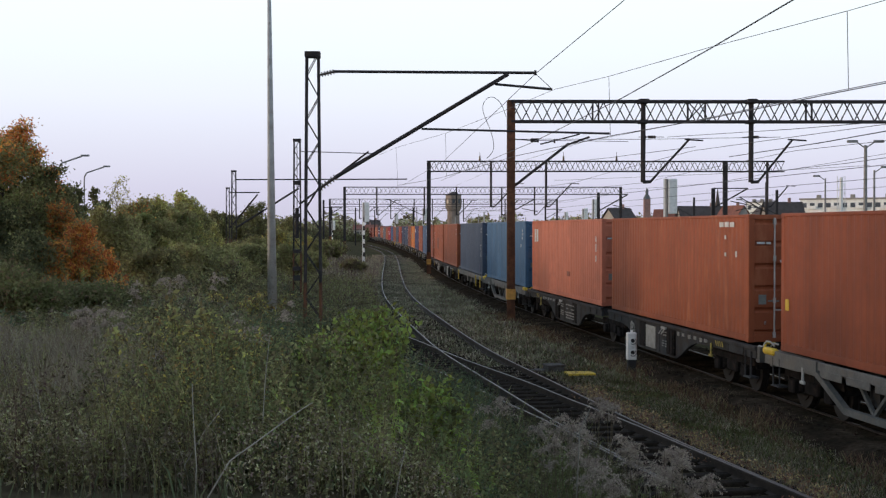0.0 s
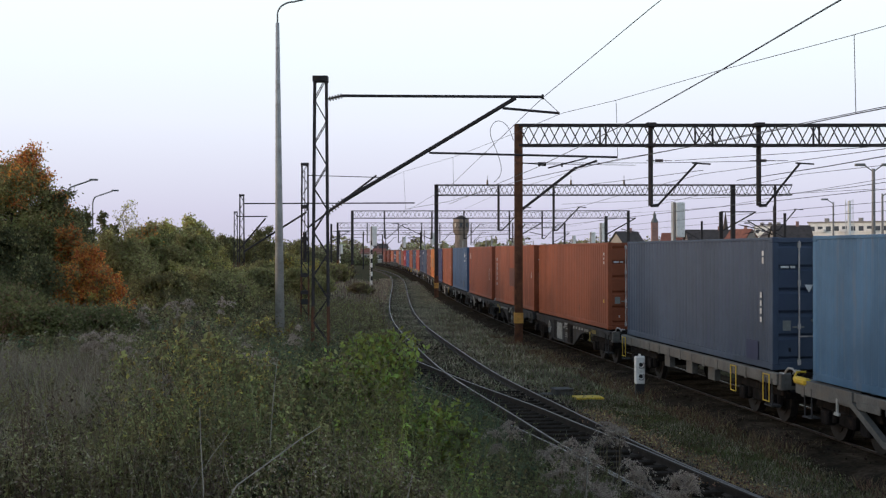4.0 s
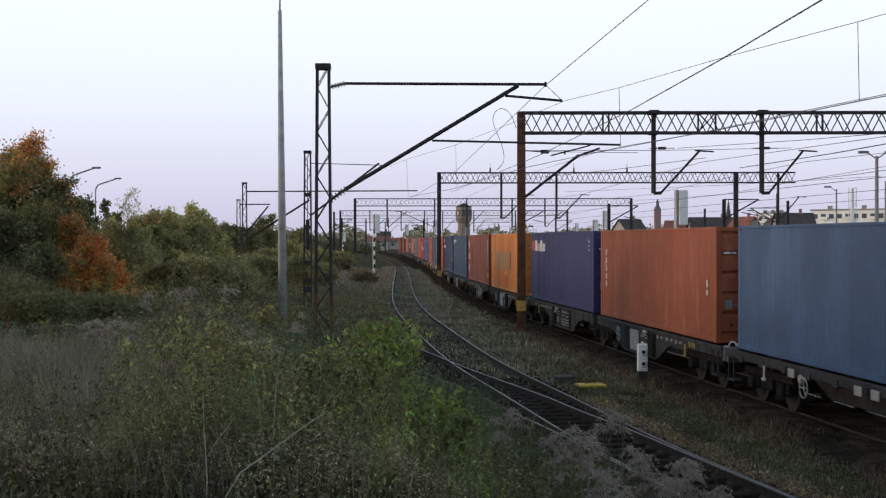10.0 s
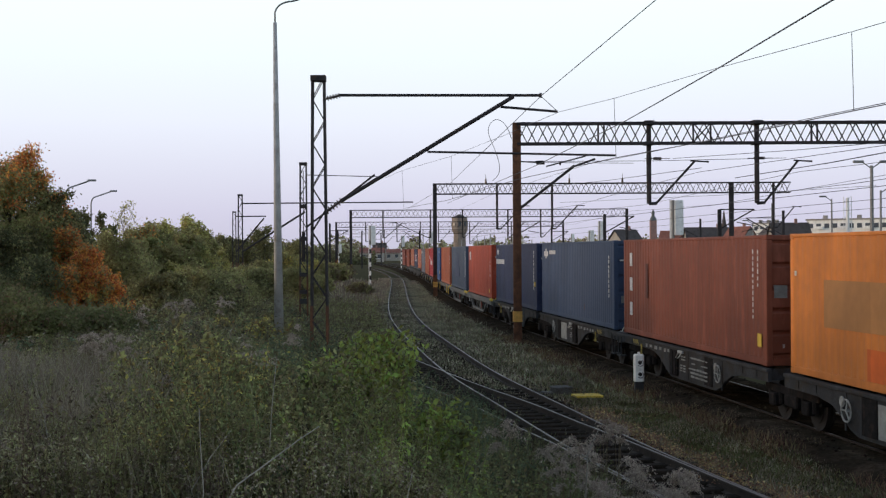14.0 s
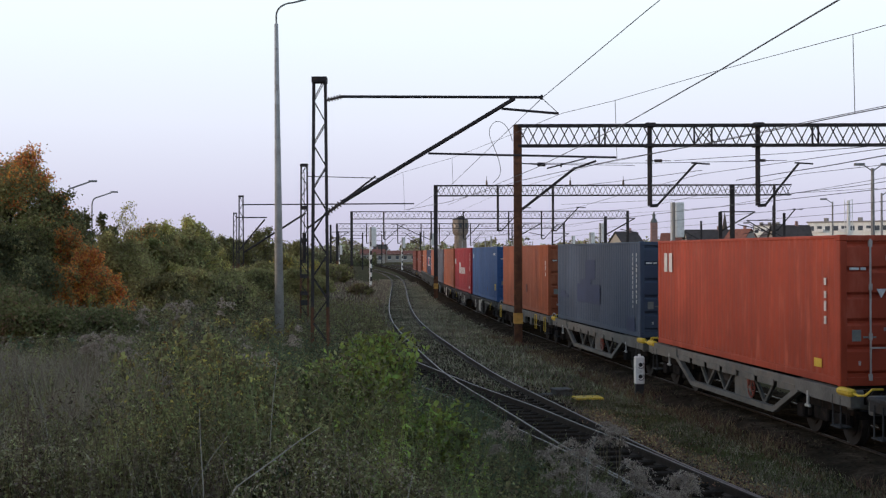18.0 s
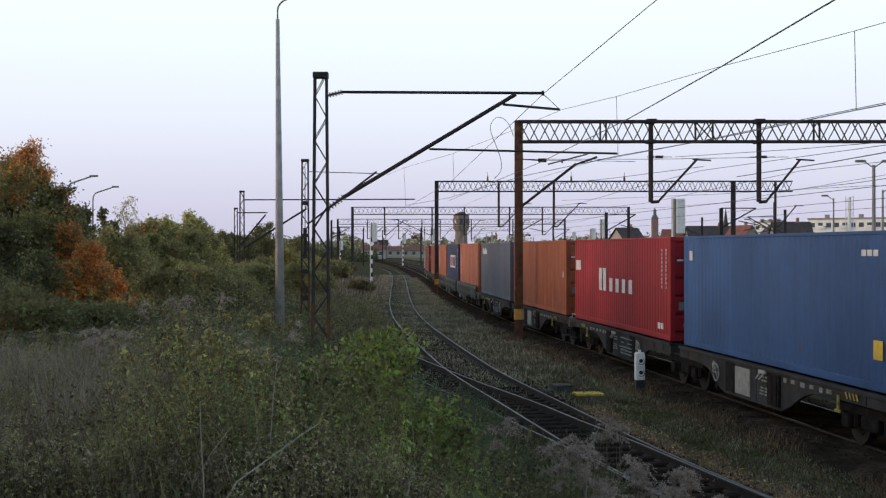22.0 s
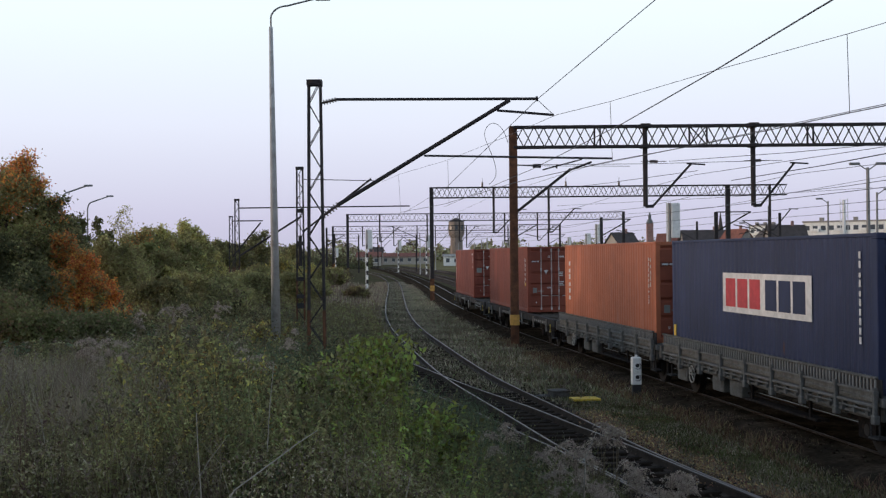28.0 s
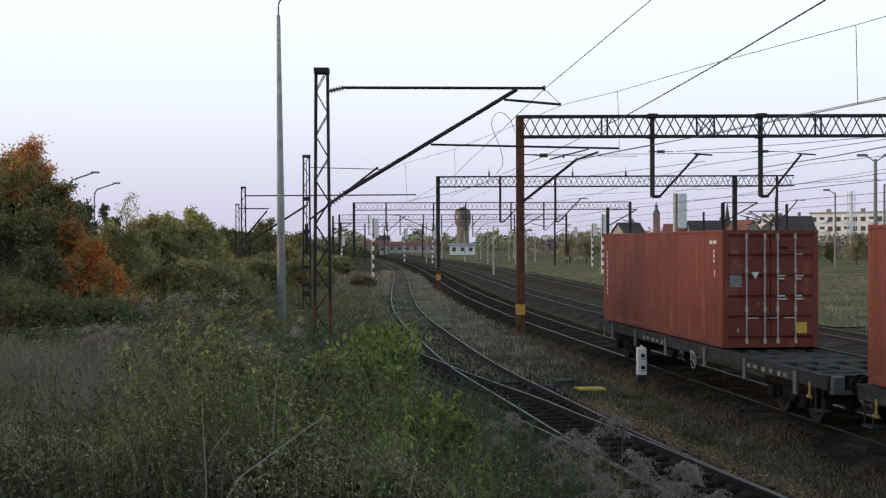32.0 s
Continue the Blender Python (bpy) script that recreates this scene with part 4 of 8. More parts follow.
def wagon_boards(q, half):
    w = thing("low_sided_wagon", "grey two-axle wagon with low boarded sides and stakes", "railway wagon", group="wagons of the train")
    part("floor", shared("board_floor", lambda: Geo().box(-1.35, -half, 1.0, 1.35, half, 1.15).box(-1.25, -half + 0.2, 0.72, -1.1, half - 0.2, 1.0).box(1.1, -half + 0.2, 0.72, 1.25, half - 0.2, 1.0), WAGON_BOARD), WAGON_BOARD, w)
    for m in (None, TURN):
        n = 8
        for k in range(n):
            y = -half + 0.15 + k * (2 * half - 0.3) / n
            ln = (2 * half - 0.3) / n - 0.06
            def board():
                """The folded side: two ledges with a dark slot between them, hinges below."""
                g = Geo().box(-1.40, 0, 1.07, -1.36, ln, 1.27)
                g.box(-1.45, 0.0, 1.225, -1.37, ln, 1.275, chamfer=0.012).box(-1.47, 0.03, 0.985, -1.36, ln - 0.03, 1.04, chamfer=0.012)
                g.box(-1.44, 0.02, 1.12, -1.39, ln * 0.93, 1.15)
                for a in (0.22, ln * 0.5, ln - 0.28):
                    g.box(-1.45, a, 0.84, -1.38, a + 0.05, 1.0).box(-1.475, a - 0.025, 0.82, -1.37, a + 0.075, 0.9)
                g.tube((-1.45, 0.12, 0.925), (-1.45, ln - 0.12, 0.915), 0.018, sides=5)
                return g
            def bar():
                return Geo().box(-1.412, 0, 1.275, -1.392, 0.052, 1.49)
            for zr, wide in ((0.80, 0.05), (1.48, 0.045)):
                part("board_rail", shared("board_rail:%d" % (wide * 1000), lambda: Geo().box(-1.43, 0, 0, -1.36, ln + 0.06, wide, chamfer=0.01), WAGON_BOARD), WAGON_BOARD, w, at=(m or Matrix()) @ Matrix.Translation((0, y, zr)))
            part("side_board", shared("side_board", board, WAGON_BOARD), WAGON_BOARD, w, at=(m or Matrix()) @ Matrix.Translation((0, y, 0)))
            for j in range(11):
                part("bar", shared("bar", bar, WAGON_BAR), WAGON_BAR, w, at=(m or Matrix()) @ Matrix.Translation((0, y + 0.02 + j * (ln + 0.06) / 11, 0)))
            part("stake", shared("stake", lambda: Geo().box(-1.485, -0.04, 0.78, -1.41, 0.04, 1.34, chamfer=0.012).box(-1.5, -0.075, 0.7, -1.38, 0.075, 0.86, chamfer=0.015).box(-1.5, -0.055, 1.22, -1.4, 0.055, 1.28), WAGON_BOARD), WAGON_BOARD, w, at=(m or Matrix()) @ Matrix.Translation((0, y - 0.03, 0)))
        # this added dark sheet gives the slots between the bars their shade
        part("inner_board", shared("inner_board", lambda: Geo().box(-1.33, -half + 0.1, 1.15, -1.3, half - 0.1, 1.47), WAGON_DARK), WAGON_DARK, w, "dark sheet added behind the bars as shade in the slots", at=m)
        part("long_rod", shared("long_rod", lambda: Geo().tube((-1.2, -2.4, 0.52), (-1.2, 2.6, 0.52), 0.025).box(-1.36, -3.75, 0.4, -1.1, 0.2, 0.45).box(-1.34, -3.4, 0.44, -1.3, -3.3, 0.8).box(-1.34, -0.2, 0.44, -1.3, -0.1, 0.8), BOGIE), BOGIE, w, at=m)
        for y in (4.45, 1.65, 0.42):
            part("step_box", shared("step_box", lambda: Geo().box(-1.36, 0, 0.4, -1.15, 0.8, 0.74, chamfer=0.02).box(-1.37, 0.1, 0.5, -1.355, 0.7, 0.66), WAGON_BOARD), WAGON_BOARD, w, at=(m or Matrix()) @ Matrix.Translation((0, y, 0)))
    part("handwheel", shared("handwheel", handwheel_geo, PANEL), PANEL, w, "brake handwheel", at=Matrix.Translation((-0.08, 3.85, -0.08)))
    for y in (-half + 1.15, half - 1.15):
        part("wheelset", shared("wheelset", wheel_geo, TREAD), TREAD, w, at=Matrix.Translation((0, y, 0)))
        for x in (-1.05, 1.05):
            part("axle_guard", shared("axle_guard", lambda: Geo().box(-0.06, -0.35, 0.3, 0.06, 0.35, 0.95).box(-0.1, -0.75, 0.62, 0.1, 0.75, 0.74), BOGIE), BOGIE, w, at=Matrix.Translation((x, y, 0)))
    fittings(w, half, WAGON_DARK, hoses=False)
    rolls(w, q, half - 1.15, 0)


def wagon_flat(q, half):
    w = thing("flat_wagon", "long weathered grey flat wagon with a partly empty deck", "railway wagon", group="wagons of the train")
    def sill():
        g = Geo().box(-1.33, -half, 0.86, -1.2, half, 1.14, chamfer=0.015)
        return g.box(-1.35, -half, 1.1, -1.2, half, 1.145, chamfer=0.008)
    for m in (None, TURN):
        part("side_sill", shared("flat_sill", sill, WAGON_DARK), WAGON_DARK, w, at=m)
    def deck():
        g = Geo().box(-0.35, -half, 0.7, 0.35, half, 1.04)
        for x0, x1 in ((-1.2, -1.02), (-0.62, -0.5), (-0.12, 0.12), (0.5, 0.62), (1.02, 1.2)):
            g.box(x0, -half, 1.04, x1, half, 1.11)
        for k in range(int(half * 2 / 1.1)):
            y = -half + k * 1.1
            g.box(-1.2, y, 1.05, 1.2, y + (0.85 if k % 4 in (0, 3) else 0.3), 1.1)
        return g
    part("deck", shared("flat_deck", deck, WAGON_DECK), WAGON_DECK, w, "grey worn deck with open bays")
    for y in (-half + 2.6, half - 2.6):
        add_bogie(w, y)
    for y in (-7.9, -4.9, -2.0, 1.4, 4.6, 7.4):
        part("stake_pocket", shared("stake_pocket", lambda: Geo().box(-1.38, -0.09, 0.62, -1.33, 0.09, 1.1, chamfer=0.01), WAGON_GREY), WAGON_GREY, w, "worn grey stake pocket", at=Matrix.Translation((0, y, 0)))
    for y in (-6.2, 2.6):
        part("stencil", shared("flat_stencil", number_geo, STENCIL), STENCIL, w, "worn white figures along the sill", at=Matrix.Translation((-0.062, y, 0)))["kind"] = "stuff"
    for y in (-8.6, 8.6):
        part("rope_hook", shared("rope_hook", hook_geo, DULL_YELLOW), DULL_YELLOW, w, "yellow rope hook", at=Matrix.Translation((-0.04, y, 0)))
    fittings(w, half, WAGON_DARK, hoses=False)
    part("handwheel", shared("handwheel", handwheel_geo, PANEL), PANEL, w, "brake handwheel", at=Matrix.Translation((-0.05, -1.2, 0)))
    rolls(w, q, half - 2.6, 0)


# colours that the paint has faded or rusted to
WORN = {BROWN: (0.28, 0.088, 0.06), UMBER: (0.27, 0.09, 0.058), SALMON: (0.37, 0.15, 0.105), BLUE: (0.11, 0.155, 0.225), SLATE: (0.05, 0.066, 0.115), ORANGE_BROWN: (0.38, 0.13, 0.065), PINK: (0.40, 0.13, 0.075), TOMATO: (0.43, 0.10, 0.06)}
# colour, place in the train, kind of wagon
CONSIST = [
    (RUST, 56.89, "t", "rust-red"), (ORANGE_BROWN, 70.99, "d", "orange-brown"), (PINK, 84.55, "e", "faded salmon-pink"), (BLUE, 98.37, "t", "sky-blue"),
    (SLATE, 112.74, "g", "slate-blue"), (BURNT, 127.47, "d", "orange-brown"), (ORANGE_BROWN, 140.84, "e", "orange-brown"), (RUST, 154.63, "s", "rust-red"),
    (STEEL_BLUE, 168.53, "s", "steel-blue"), (ORANGE_BROWN, 182.32, "d", "orange-brown"), (VIOLET, 195.65, "e", "violet-blue"), (ORANGE, 209.48, "d", "bright orange"),
    (UMBER, 223.03, "e", "dark brown"), (DEEP_BLUE, 236.50, "d", "deep blue"), (NAVY, 249.97, "e", "navy-blue"), (TOMATO, 264.17, "t", "tomato-red"),
    (SLATE, 278.31, "t", "patched slate-blue"), (ORANGE_BROWN, 292.49, "g", "orange-brown"), (ROYAL, 307.06, "d", "royal-blue"), (RED, 320.51, "e", "bright red"),
    (ORANGE_BROWN, 334.34, "d", "orange-brown"), (GREY, 347.78, "e", "dull grey"), (SALMON, 361.77, "b", "orange-brown"), (NAVY, 375.80, "b", "navy-blue"),
    (SALMON, 389.60, "b", "orange-brown"), (BRICK_RED, 409.64, "f", "brick-brown"), (BROWN, 429.79, "f", "brick-brown"),
]
MAKE = {"d": wagon_dark, "e": wagon_far_unit, "s": wagon_skeletal, "t": wagon_truss, "g": wagon_frame, "b": wagon_boards}
NAMES = {"d": "a dark articulated wagon", "e": "a dark articulated wagon", "s": "a skeletal dark wagon", "t": "a trussed wagon", "g": "a skeletal wagon", "b": "a low-sided wagon", "f": "a long flat wagon"}
BOXES = []
for color, q, kind, word in CONSIST:
    BOXES.append(container(color, q, "%s corrugated steel shipping container on %s" % (word, NAMES[kind])))
    if kind == "f":
        wagon_flat(q - 3.1, 9.4)
    else:
        MAKE[kind](q, 6.55)


# ---- painted marks on the containers; u from the far end to the near one, v from floor to roof ----
def blocks(c, u0, u1, v0, v1, n, mat=DECAL_WHITE, name="lettering_bar", label="white painted bars", tall=None, fill=0.75):
    """A row of plain blocks, one part each."""
    w = (u1 - u0) / n
    obs = []
    for k in range(n):
        top = v1 if not tall or k % tall == 0 else v0 + (v1 - v0) * 0.72
        ya, yb = CL / 2 - (u0 + k * w) * CL, CL / 2 - (u0 + (k + fill) * w) * CL
        obs.append(part(name, Geo().box(-CW / 2 - 0.004, yb, v0 * CH, -CW / 2 + 0.006, ya, top * CH), mat, c, label))
    return obs


def column(c, u, v0, v1, n=6, w=0.008, mat=DECAL_WHITE):
    """Small figures written one below the other, as plain bars."""
    g = Geo()
    h = (v1 - v0) / n
    rnd = random.Random(int(u * 1000 + v0 * 100))
    for k in range(n):
        s = rnd.uniform(0.5, 0.8)
        ya = CL / 2 - u * CL
        g.box(-CW / 2 - 0.004, ya - w * CL, (v0 + k * h) * CH, -CW / 2 + 0.006, ya, (v0 + (k + s) * h) * CH)
    o = part("figure_column", g, mat, c, "white painted figures one below another")
    o["kind"] = "stuff"
    return o


def patch(c, u0, u1, v0, v1, color, label):
    m = paint(color, "patch_paint")
    return mark(c, "paint_patch", u0, u1, v0, v1, m, label)


def emblem(c, u, v, w=0.05, h=0.13, mat=DECAL_WHITE):
    return glyph(c, [(0.15, 0.5, 0.85, 0.5, 0.42), (0.5, 0.1, 0.5, 0.9, 0.34)], u, v, w, h, mat, label="small white emblem")


B = BOXES
mark(B[0], "label_plate", 0.02, 0.035, 0.3, 0.38, DECAL_YELLOW, "yellow label")
blocks(B[1], 0.84, 0.93, 0.9, 0.94, 3), column(B[1], 0.87, 0.8, 0.86, 1), column(B[1], 0.87, 0.66, 0.72, 1), column(B[1], 0.93, 0.66, 0.72, 1)
blocks(B[2], 0.045, 0.115, 0.70, 0.88, 2, fill=0.7), column(B[2], 0.93, 0.5, 0.85, 3), patch(B[2], 0.56, 0.6, 0.28, 0.34, (0.3, 0.1, 0.07), "small brown paint patch")
column(B[3], 0.9, 0.6, 0.68, 1), column(B[3], 0.93, 0.72, 0.9, 3)
column(B[4], 0.94, 0.35, 0.6, 4), column(B[4], 0.95, 0.8, 0.92, 2), patch(B[4], 0.87, 0.93, 0.05, 0.2, (0.05, 0.06, 0.13), "dark blue repair patch")
column(B[5], 0.95, 0.3, 0.36, 1, mat=DECAL_YELLOW), column(B[5], 0.95, 0.75, 0.9, 3)
patch(B[6], 0.416, 0.556, 0.32, 0.62, (0.15, 0.045, 0.025), "dark brown square paint patch"), column(B[6], 0.05, 0.3, 0.82, 6, 0.013), column(B[6], 0.94, 0.5, 0.6, 2)
mark(B[7], "label_plate", 0.03, 0.04, 0.2, 0.26, DECAL_YELLOW, "yellow label"), emblem(B[7], 0.06, 0.72, 0.03, 0.16), column(B[7], 0.9, 0.35, 0.6, 3, 0.004)
emblem(B[8], 0.84, 0.74, 0.06, 0.15), blocks(B[8], 0.83, 0.9, 0.67, 0.7, 4), column(B[8], 0.955, 0.35, 0.85, 9), patch(B[8], 0.77, 0.855, 0.08, 0.22, (0.05, 0.075, 0.14), "dark blue repair patch")
column(B[9], 0.06, 0.35, 0.8, 5, 0.012), column(B[9], 0.94, 0.4, 0.55, 2)
blocks(B[10], 0.02, 0.07, 0.73, 0.87, 1, DECAL_RED, label="dull red painted block", fill=1.0)
blocks(B[10], 0.08, 0.27, 0.72, 0.88, 4, tall=2, fill=0.84), column(B[10], 0.94, 0.75, 0.9, 3)
patch(B[11], 0.14, 0.6, 0.36, 0.68, (0.42, 0.2, 0.07), "faded grey-green paint patch"), patch(B[11], 0.295, 0.505, 0.06, 0.26, (0.62, 0.13, 0.025), "red-orange paint patch")
blocks(B[11], 0.85, 0.95, 0.9, 0.94, 4, paint((0.3, 0.1, 0.05), "dull_red"), label="dull red bars"), mark(B[11], "label_plate", 0.925, 0.945, 0.7, 0.8, DECAL_YELLOW, "yellow label"), column(B[11], 0.02, 0.7, 0.76, 1)
for v in (0.72, 0.46, 0.2):
    blocks(B[12], 0.06, 0.09, v, v + 0.14, 1)
patch(B[12], 0.205, 0.225, 0.4, 0.75, (0.1, 0.03, 0.02), "dark vertical rust streak"), column(B[12], 0.93, 0.35, 0.9, 12, 0.004), column(B[12], 0.955, 0.6, 0.9, 6, 0.004)
mark(B[12], "label_plate", 0.955, 0.975, 0.14, 0.24, DECAL_YELLOW, "yellow label")
emblem(B[13], 0.025, 0.76, 0.09, 0.17), blocks(B[13], 0.125, 0.23, 0.84, 0.89, 6), column(B[13], 0.94, 0.35, 0.85, 9)
emblem(B[14], 0.02, 0.8, 0.07, 0.14), blocks(B[14], 0.01, 0.24, 0.66, 0.74, 6), column(B[14], 0.94, 0.3, 0.9, 10), mark(B[14], "label_plate", 0.955, 0.975, 0.35, 0.42, DECAL_YELLOW, "yellow label")
blocks(B[15], 0.05, 0.125, 0.7, 0.88, 2, fill=0.62)
column(B[15], 0.94, 0.4, 0.75, 4), mark(B[15], "label_plate", 0.9, 0.93, 0.1, 0.16, DECAL_YELLOW, "yellow label")
for u0, u1, v0, v1 in ((0.29, 0.58, 0.27, 0.5), (0.33, 0.47, 0.5, 0.56), (0.05, 0.12, 0.3, 0.38), (0.12, 0.16, 0.3, 0.345), (0.40, 0.52, 0.56, 0.8), (0.87, 0.95, 0.05, 0.2)):
    patch(B[16], u0, u1, v0, v1, (0.04, 0.054, 0.118), "dark blue repair patch")
column(B[16], 0.93, 0.3, 0.9, 12, 0.004), column(B[16], 0.965, 0.35, 0.9, 10, 0.005)
patch(B[17], 0.56, 0.59, 0.28, 0.4, (0.17, 0.05, 0.03), "small brown paint patch"), column(B[17], 0.95, 0.55, 0.8, 3)
column(B[18], 0.04, 0.78, 0.9, 1, 0.02), blocks(B[18], 0.88, 0.94, 0.84, 0.88, 3), mark(B[18], "label_plate", 0.92, 0.95, 0.2, 0.32, DECAL_YELLOW, "yellow label")
mark(B[19], "label_plate", 0.015, 0.075, 0.62, 0.74, DECAL_WHITE, "white square plate")
blocks(B[19], 0.31, 0.405, 0.4, 0.66, 2, fill=0.72, label="tall white painted bars"), blocks(B[19], 0.43, 0.70, 0.4, 0.55, 4, fill=0.5, label="white painted bars")
column(B[19], 0.93, 0.5, 0.9, 10, 0.005), column(B[19], 0.965, 0.5, 0.9, 10, 0.005), blocks(B[19], 0.9, 0.95, 0.1, 0.16, 2)
column(B[20], 0.05, 0.38, 0.86, 6, 0.016), column(B[20], 0.95, 0.5, 0.6, 1)
blocks(B[21], 0.02, 0.065, 0.80, 0.90, 1, paint((0.3, 0.06, 0.05), "dull_red"), label="dull red painted block"), blocks(B[21], 0.07, 0.235, 0.78, 0.90, 4, tall=2, fill=0.82)
patch(B[21], 0.52, 0.63, 0.93, 0.97, (0.12, 0.09, 0.06), "brown stain under the top rail"), patch(B[21], 0.93, 0.96, 0.08, 0.24, (0.07, 0.085, 0.12), "dark repair patch")
column(B[22], 0.06, 0.3, 0.8, 6, 0.014), column(B[22], 0.94, 0.3, 0.8, 10, 0.004), blocks(B[22], 0.06, 0.1, 0.93, 0.96, 2, paint((0.2, 0.06, 0.03), "dull_red"), label="dull red bars")
pl = mark(B[23], "emblem_panel", 0.335, 0.765, 0.40, 0.72, DECAL_WHITE, "white panel with red and navy blocks")
for k, (u0, u1, n, m) in enumerate(((0.352, 0.545, 3, DECAL_RED), (0.56, 0.75, 3, paint(NAVY)))):
    for ob in blocks(pl, u0, u1, 0.445, 0.675, n, m, "emblem_block", "plain painted blocks", fill=0.84):
        ob.location.x = -0.004
column(B[23], 0.94, 0.3, 0.9, 10, 0.006), mark(B[23], "label_plate", 0.01, 0.025, 0.1, 0.22, DECAL_YELLOW, "yellow label")
column(B[24], 0.055, 0.3, 0.82, 6, 0.019), column(B[24], 0.94, 0.38, 0.86, 9, 0.004), column(B[24], 0.955, 0.55, 0.86, 5, 0.004)
column(B[25], 0.94, 0.42, 0.84, 6, 0.004), column(B[25], 0.955, 0.48, 0.84, 5, 0.004), mark(B[25], "label_plate", 0.945, 0.962, 0.4, 0.45, DECAL_YELLOW, "yellow label")
column(B[26], 0.04, 0.3, 0.82, 10, 0.008), blocks(B[26], 0.92, 0.97, 0.88, 0.91, 2), column(B[26], 0.945, 0.72, 0.85, 3), column(B[26], 0.95, 0.6, 0.68, 1, 0.006)


# ---- overhead line ----
def at(u, v, d):
    """A place by its direction from the eye: across and up in units of distance ahead, at d metres ahead."""
    return Vector((u * d, d, EYE[2] + v * d))


def truss(g, x0, x1, y, z0, z1, panel=0.9, depth=0.5, r=0.03):
    """A lattice beam along x: four chords, zigzag webs, and crossings on top."""
    for yy in (y - depth / 2, y + depth / 2):
        for z in (z0, z1):
            g.box(x0, yy - 0.05, z - 0.05, x1, yy + 0.05, z + 0.05)
        n = max(2, int(round((x1 - x0) / panel)))
        for k in range(n):
            a, b = x0 + (x1 - x0) * k / n, x0 + (x1 - x0) * (k + 1) / n
            m = (a + b) / 2
            za, zb = (z1, z0) if yy < y else (z0, z1)
            g.tube((a, yy, za), (m, yy, zb), r, sides=4, caps=False).tube((m, yy, zb), (b, yy, za), r, sides=4, caps=False)
    return g


def hanger(g, x, y, top, low, reach, lift):
    """A drop post with a pull-off arm that rises to one side."""
    g.tube((x, y, top), (x, y, low), 0.11, sides=6)
    s = 1 if reach > 0 else -1
    g.tube((x, y, low), (x + 0.35 * s, y, low + 0.02), 0.07, sides=6)
    g.tube((x + 0.3 * s, y, low), (x + reach, y, low + lift), 0.05, sides=6)
    g.tube((x + reach - 0.2 * s, y, low + lift), (x + reach + 0.6 * s, y, low + lift - 0.05), 0.035, sides=6)
    return g


def gantry(label, y, x0, x1, z_top, z_low, drops, posts, rust=True, panel=0.9):
    t = thing("catenary_gantry", label, "gantry", m=Matrix.Translation((0, y, 0)), group="gantries over the tracks")
    part("lattice_beam", truss(Geo(), x0, x1, 0, z_low, z_top, panel), MAST, t)
    for x in posts:
        zg = float(ground_z(x, y))
        g = Geo()
        for yy in (-0.16, 0.16):
            g.box(x - 0.17, yy - 0.05, zg - 0.2, x + 0.17, yy + 0.05, z_top + 0.05)
        for k in range(int((z_top - zg) / 0.7)):
            z = zg + 0.3 + 0.7 * k
            g.box(x - 0.15, -0.12, z, x + 0.15, 0.12, z + 0.12)
        p = part("post", g, MAST_RUST if rust else MAST, t, "rusty steel post" if rust else "dark steel post")
        if not rust:
            part("rusty_foot", Geo().box(x - 0.185, -0.23, zg, x + 0.185, 0.23, zg + 2.0), MAST_RUST, p, "rusty lower end of the post")
        part("paint_band", Geo().box(x - 0.195, -0.24, zg + 0.95, x + 0.195, 0.24, zg + 1.4), BAND, p, "ochre painted band")
    for x, low, reach, lift in drops:
        part("drop_arm", hanger(Geo(), x, 0, z_top, low, reach, lift), MAST, t)
    return t


G1 = gantry("dark steel lattice gantry on rusty posts over the tracks", 55.3, 3.4, 24.0, 9.22, 8.35,
       [(9.12, 5.74, 2.0, 1.85), (13.8, 5.74, 1.8, 1.85)], (3.4, 23.8))
for x in (6.9, 7.15, 11.0, 11.75, 16.1, 16.35):
    part("stiffener", Geo().box(x - 0.035, -0.29, 8.35, x + 0.035, -0.21, 9.22), MAST, G1)
part("cross_panel", Geo().tube((11.0, -0.25, 8.37), (11.75, -0.25, 9.2), 0.035, sides=4).tube((11.0, -0.25, 9.2), (11.75, -0.25, 8.37), 0.035, sides=4), MAST, G1)
for x in (9.12, 13.8):
    part("clamp", Geo().box(x - 0.22, -0.33, 9.14, x + 0.22, 0.33, 9.32, chamfer=0.03).box(x - 0.2, -0.33, 8.27, x + 0.2, 0.33, 8.42, chamfer=0.03), MAST, G1)
gantry("dark steel lattice gantry over the tracks", 109, -0.3, 30, 9.46, 8.6,
       [(5.0, 5.6, 2.2, 2.0), (9.7, 5.6, 2.2, 2.0), (28.6, 5.6, 1.8, 1.8)], (-0.3, 25.0), rust=False)
gantry("dark steel lattice gantry over the tracks, far off", 175, -12, 25.8, 9.4, 8.4,
       [(-1.1, 5.6, -4.9, 2.1), (-7.6, 5.6, 2.6, 2.0), (3.3, 5.6, 2.2, 2.0), (9.5, 5.6, 2.2, 2.0), (14, 5.6, 2.2, 2.0)], (-12, 25.8), False, 1.2)
gantry("dark steel lattice gantry over the tracks, far off", 246, -19.7, 24, 9.4, 8.4,
       [(-8, 5.6, 2.2, 2.0), (-14, 5.6, 3.0, 2.2), (-3.5, 5.6, -3.2, 2.0), (0, 5.6, 2.2, 2.0), (6, 5.6, 2.2, 2.0), (14, 5.6, 2.2, 2.0)], (-19.7, 24), False, 1.6)
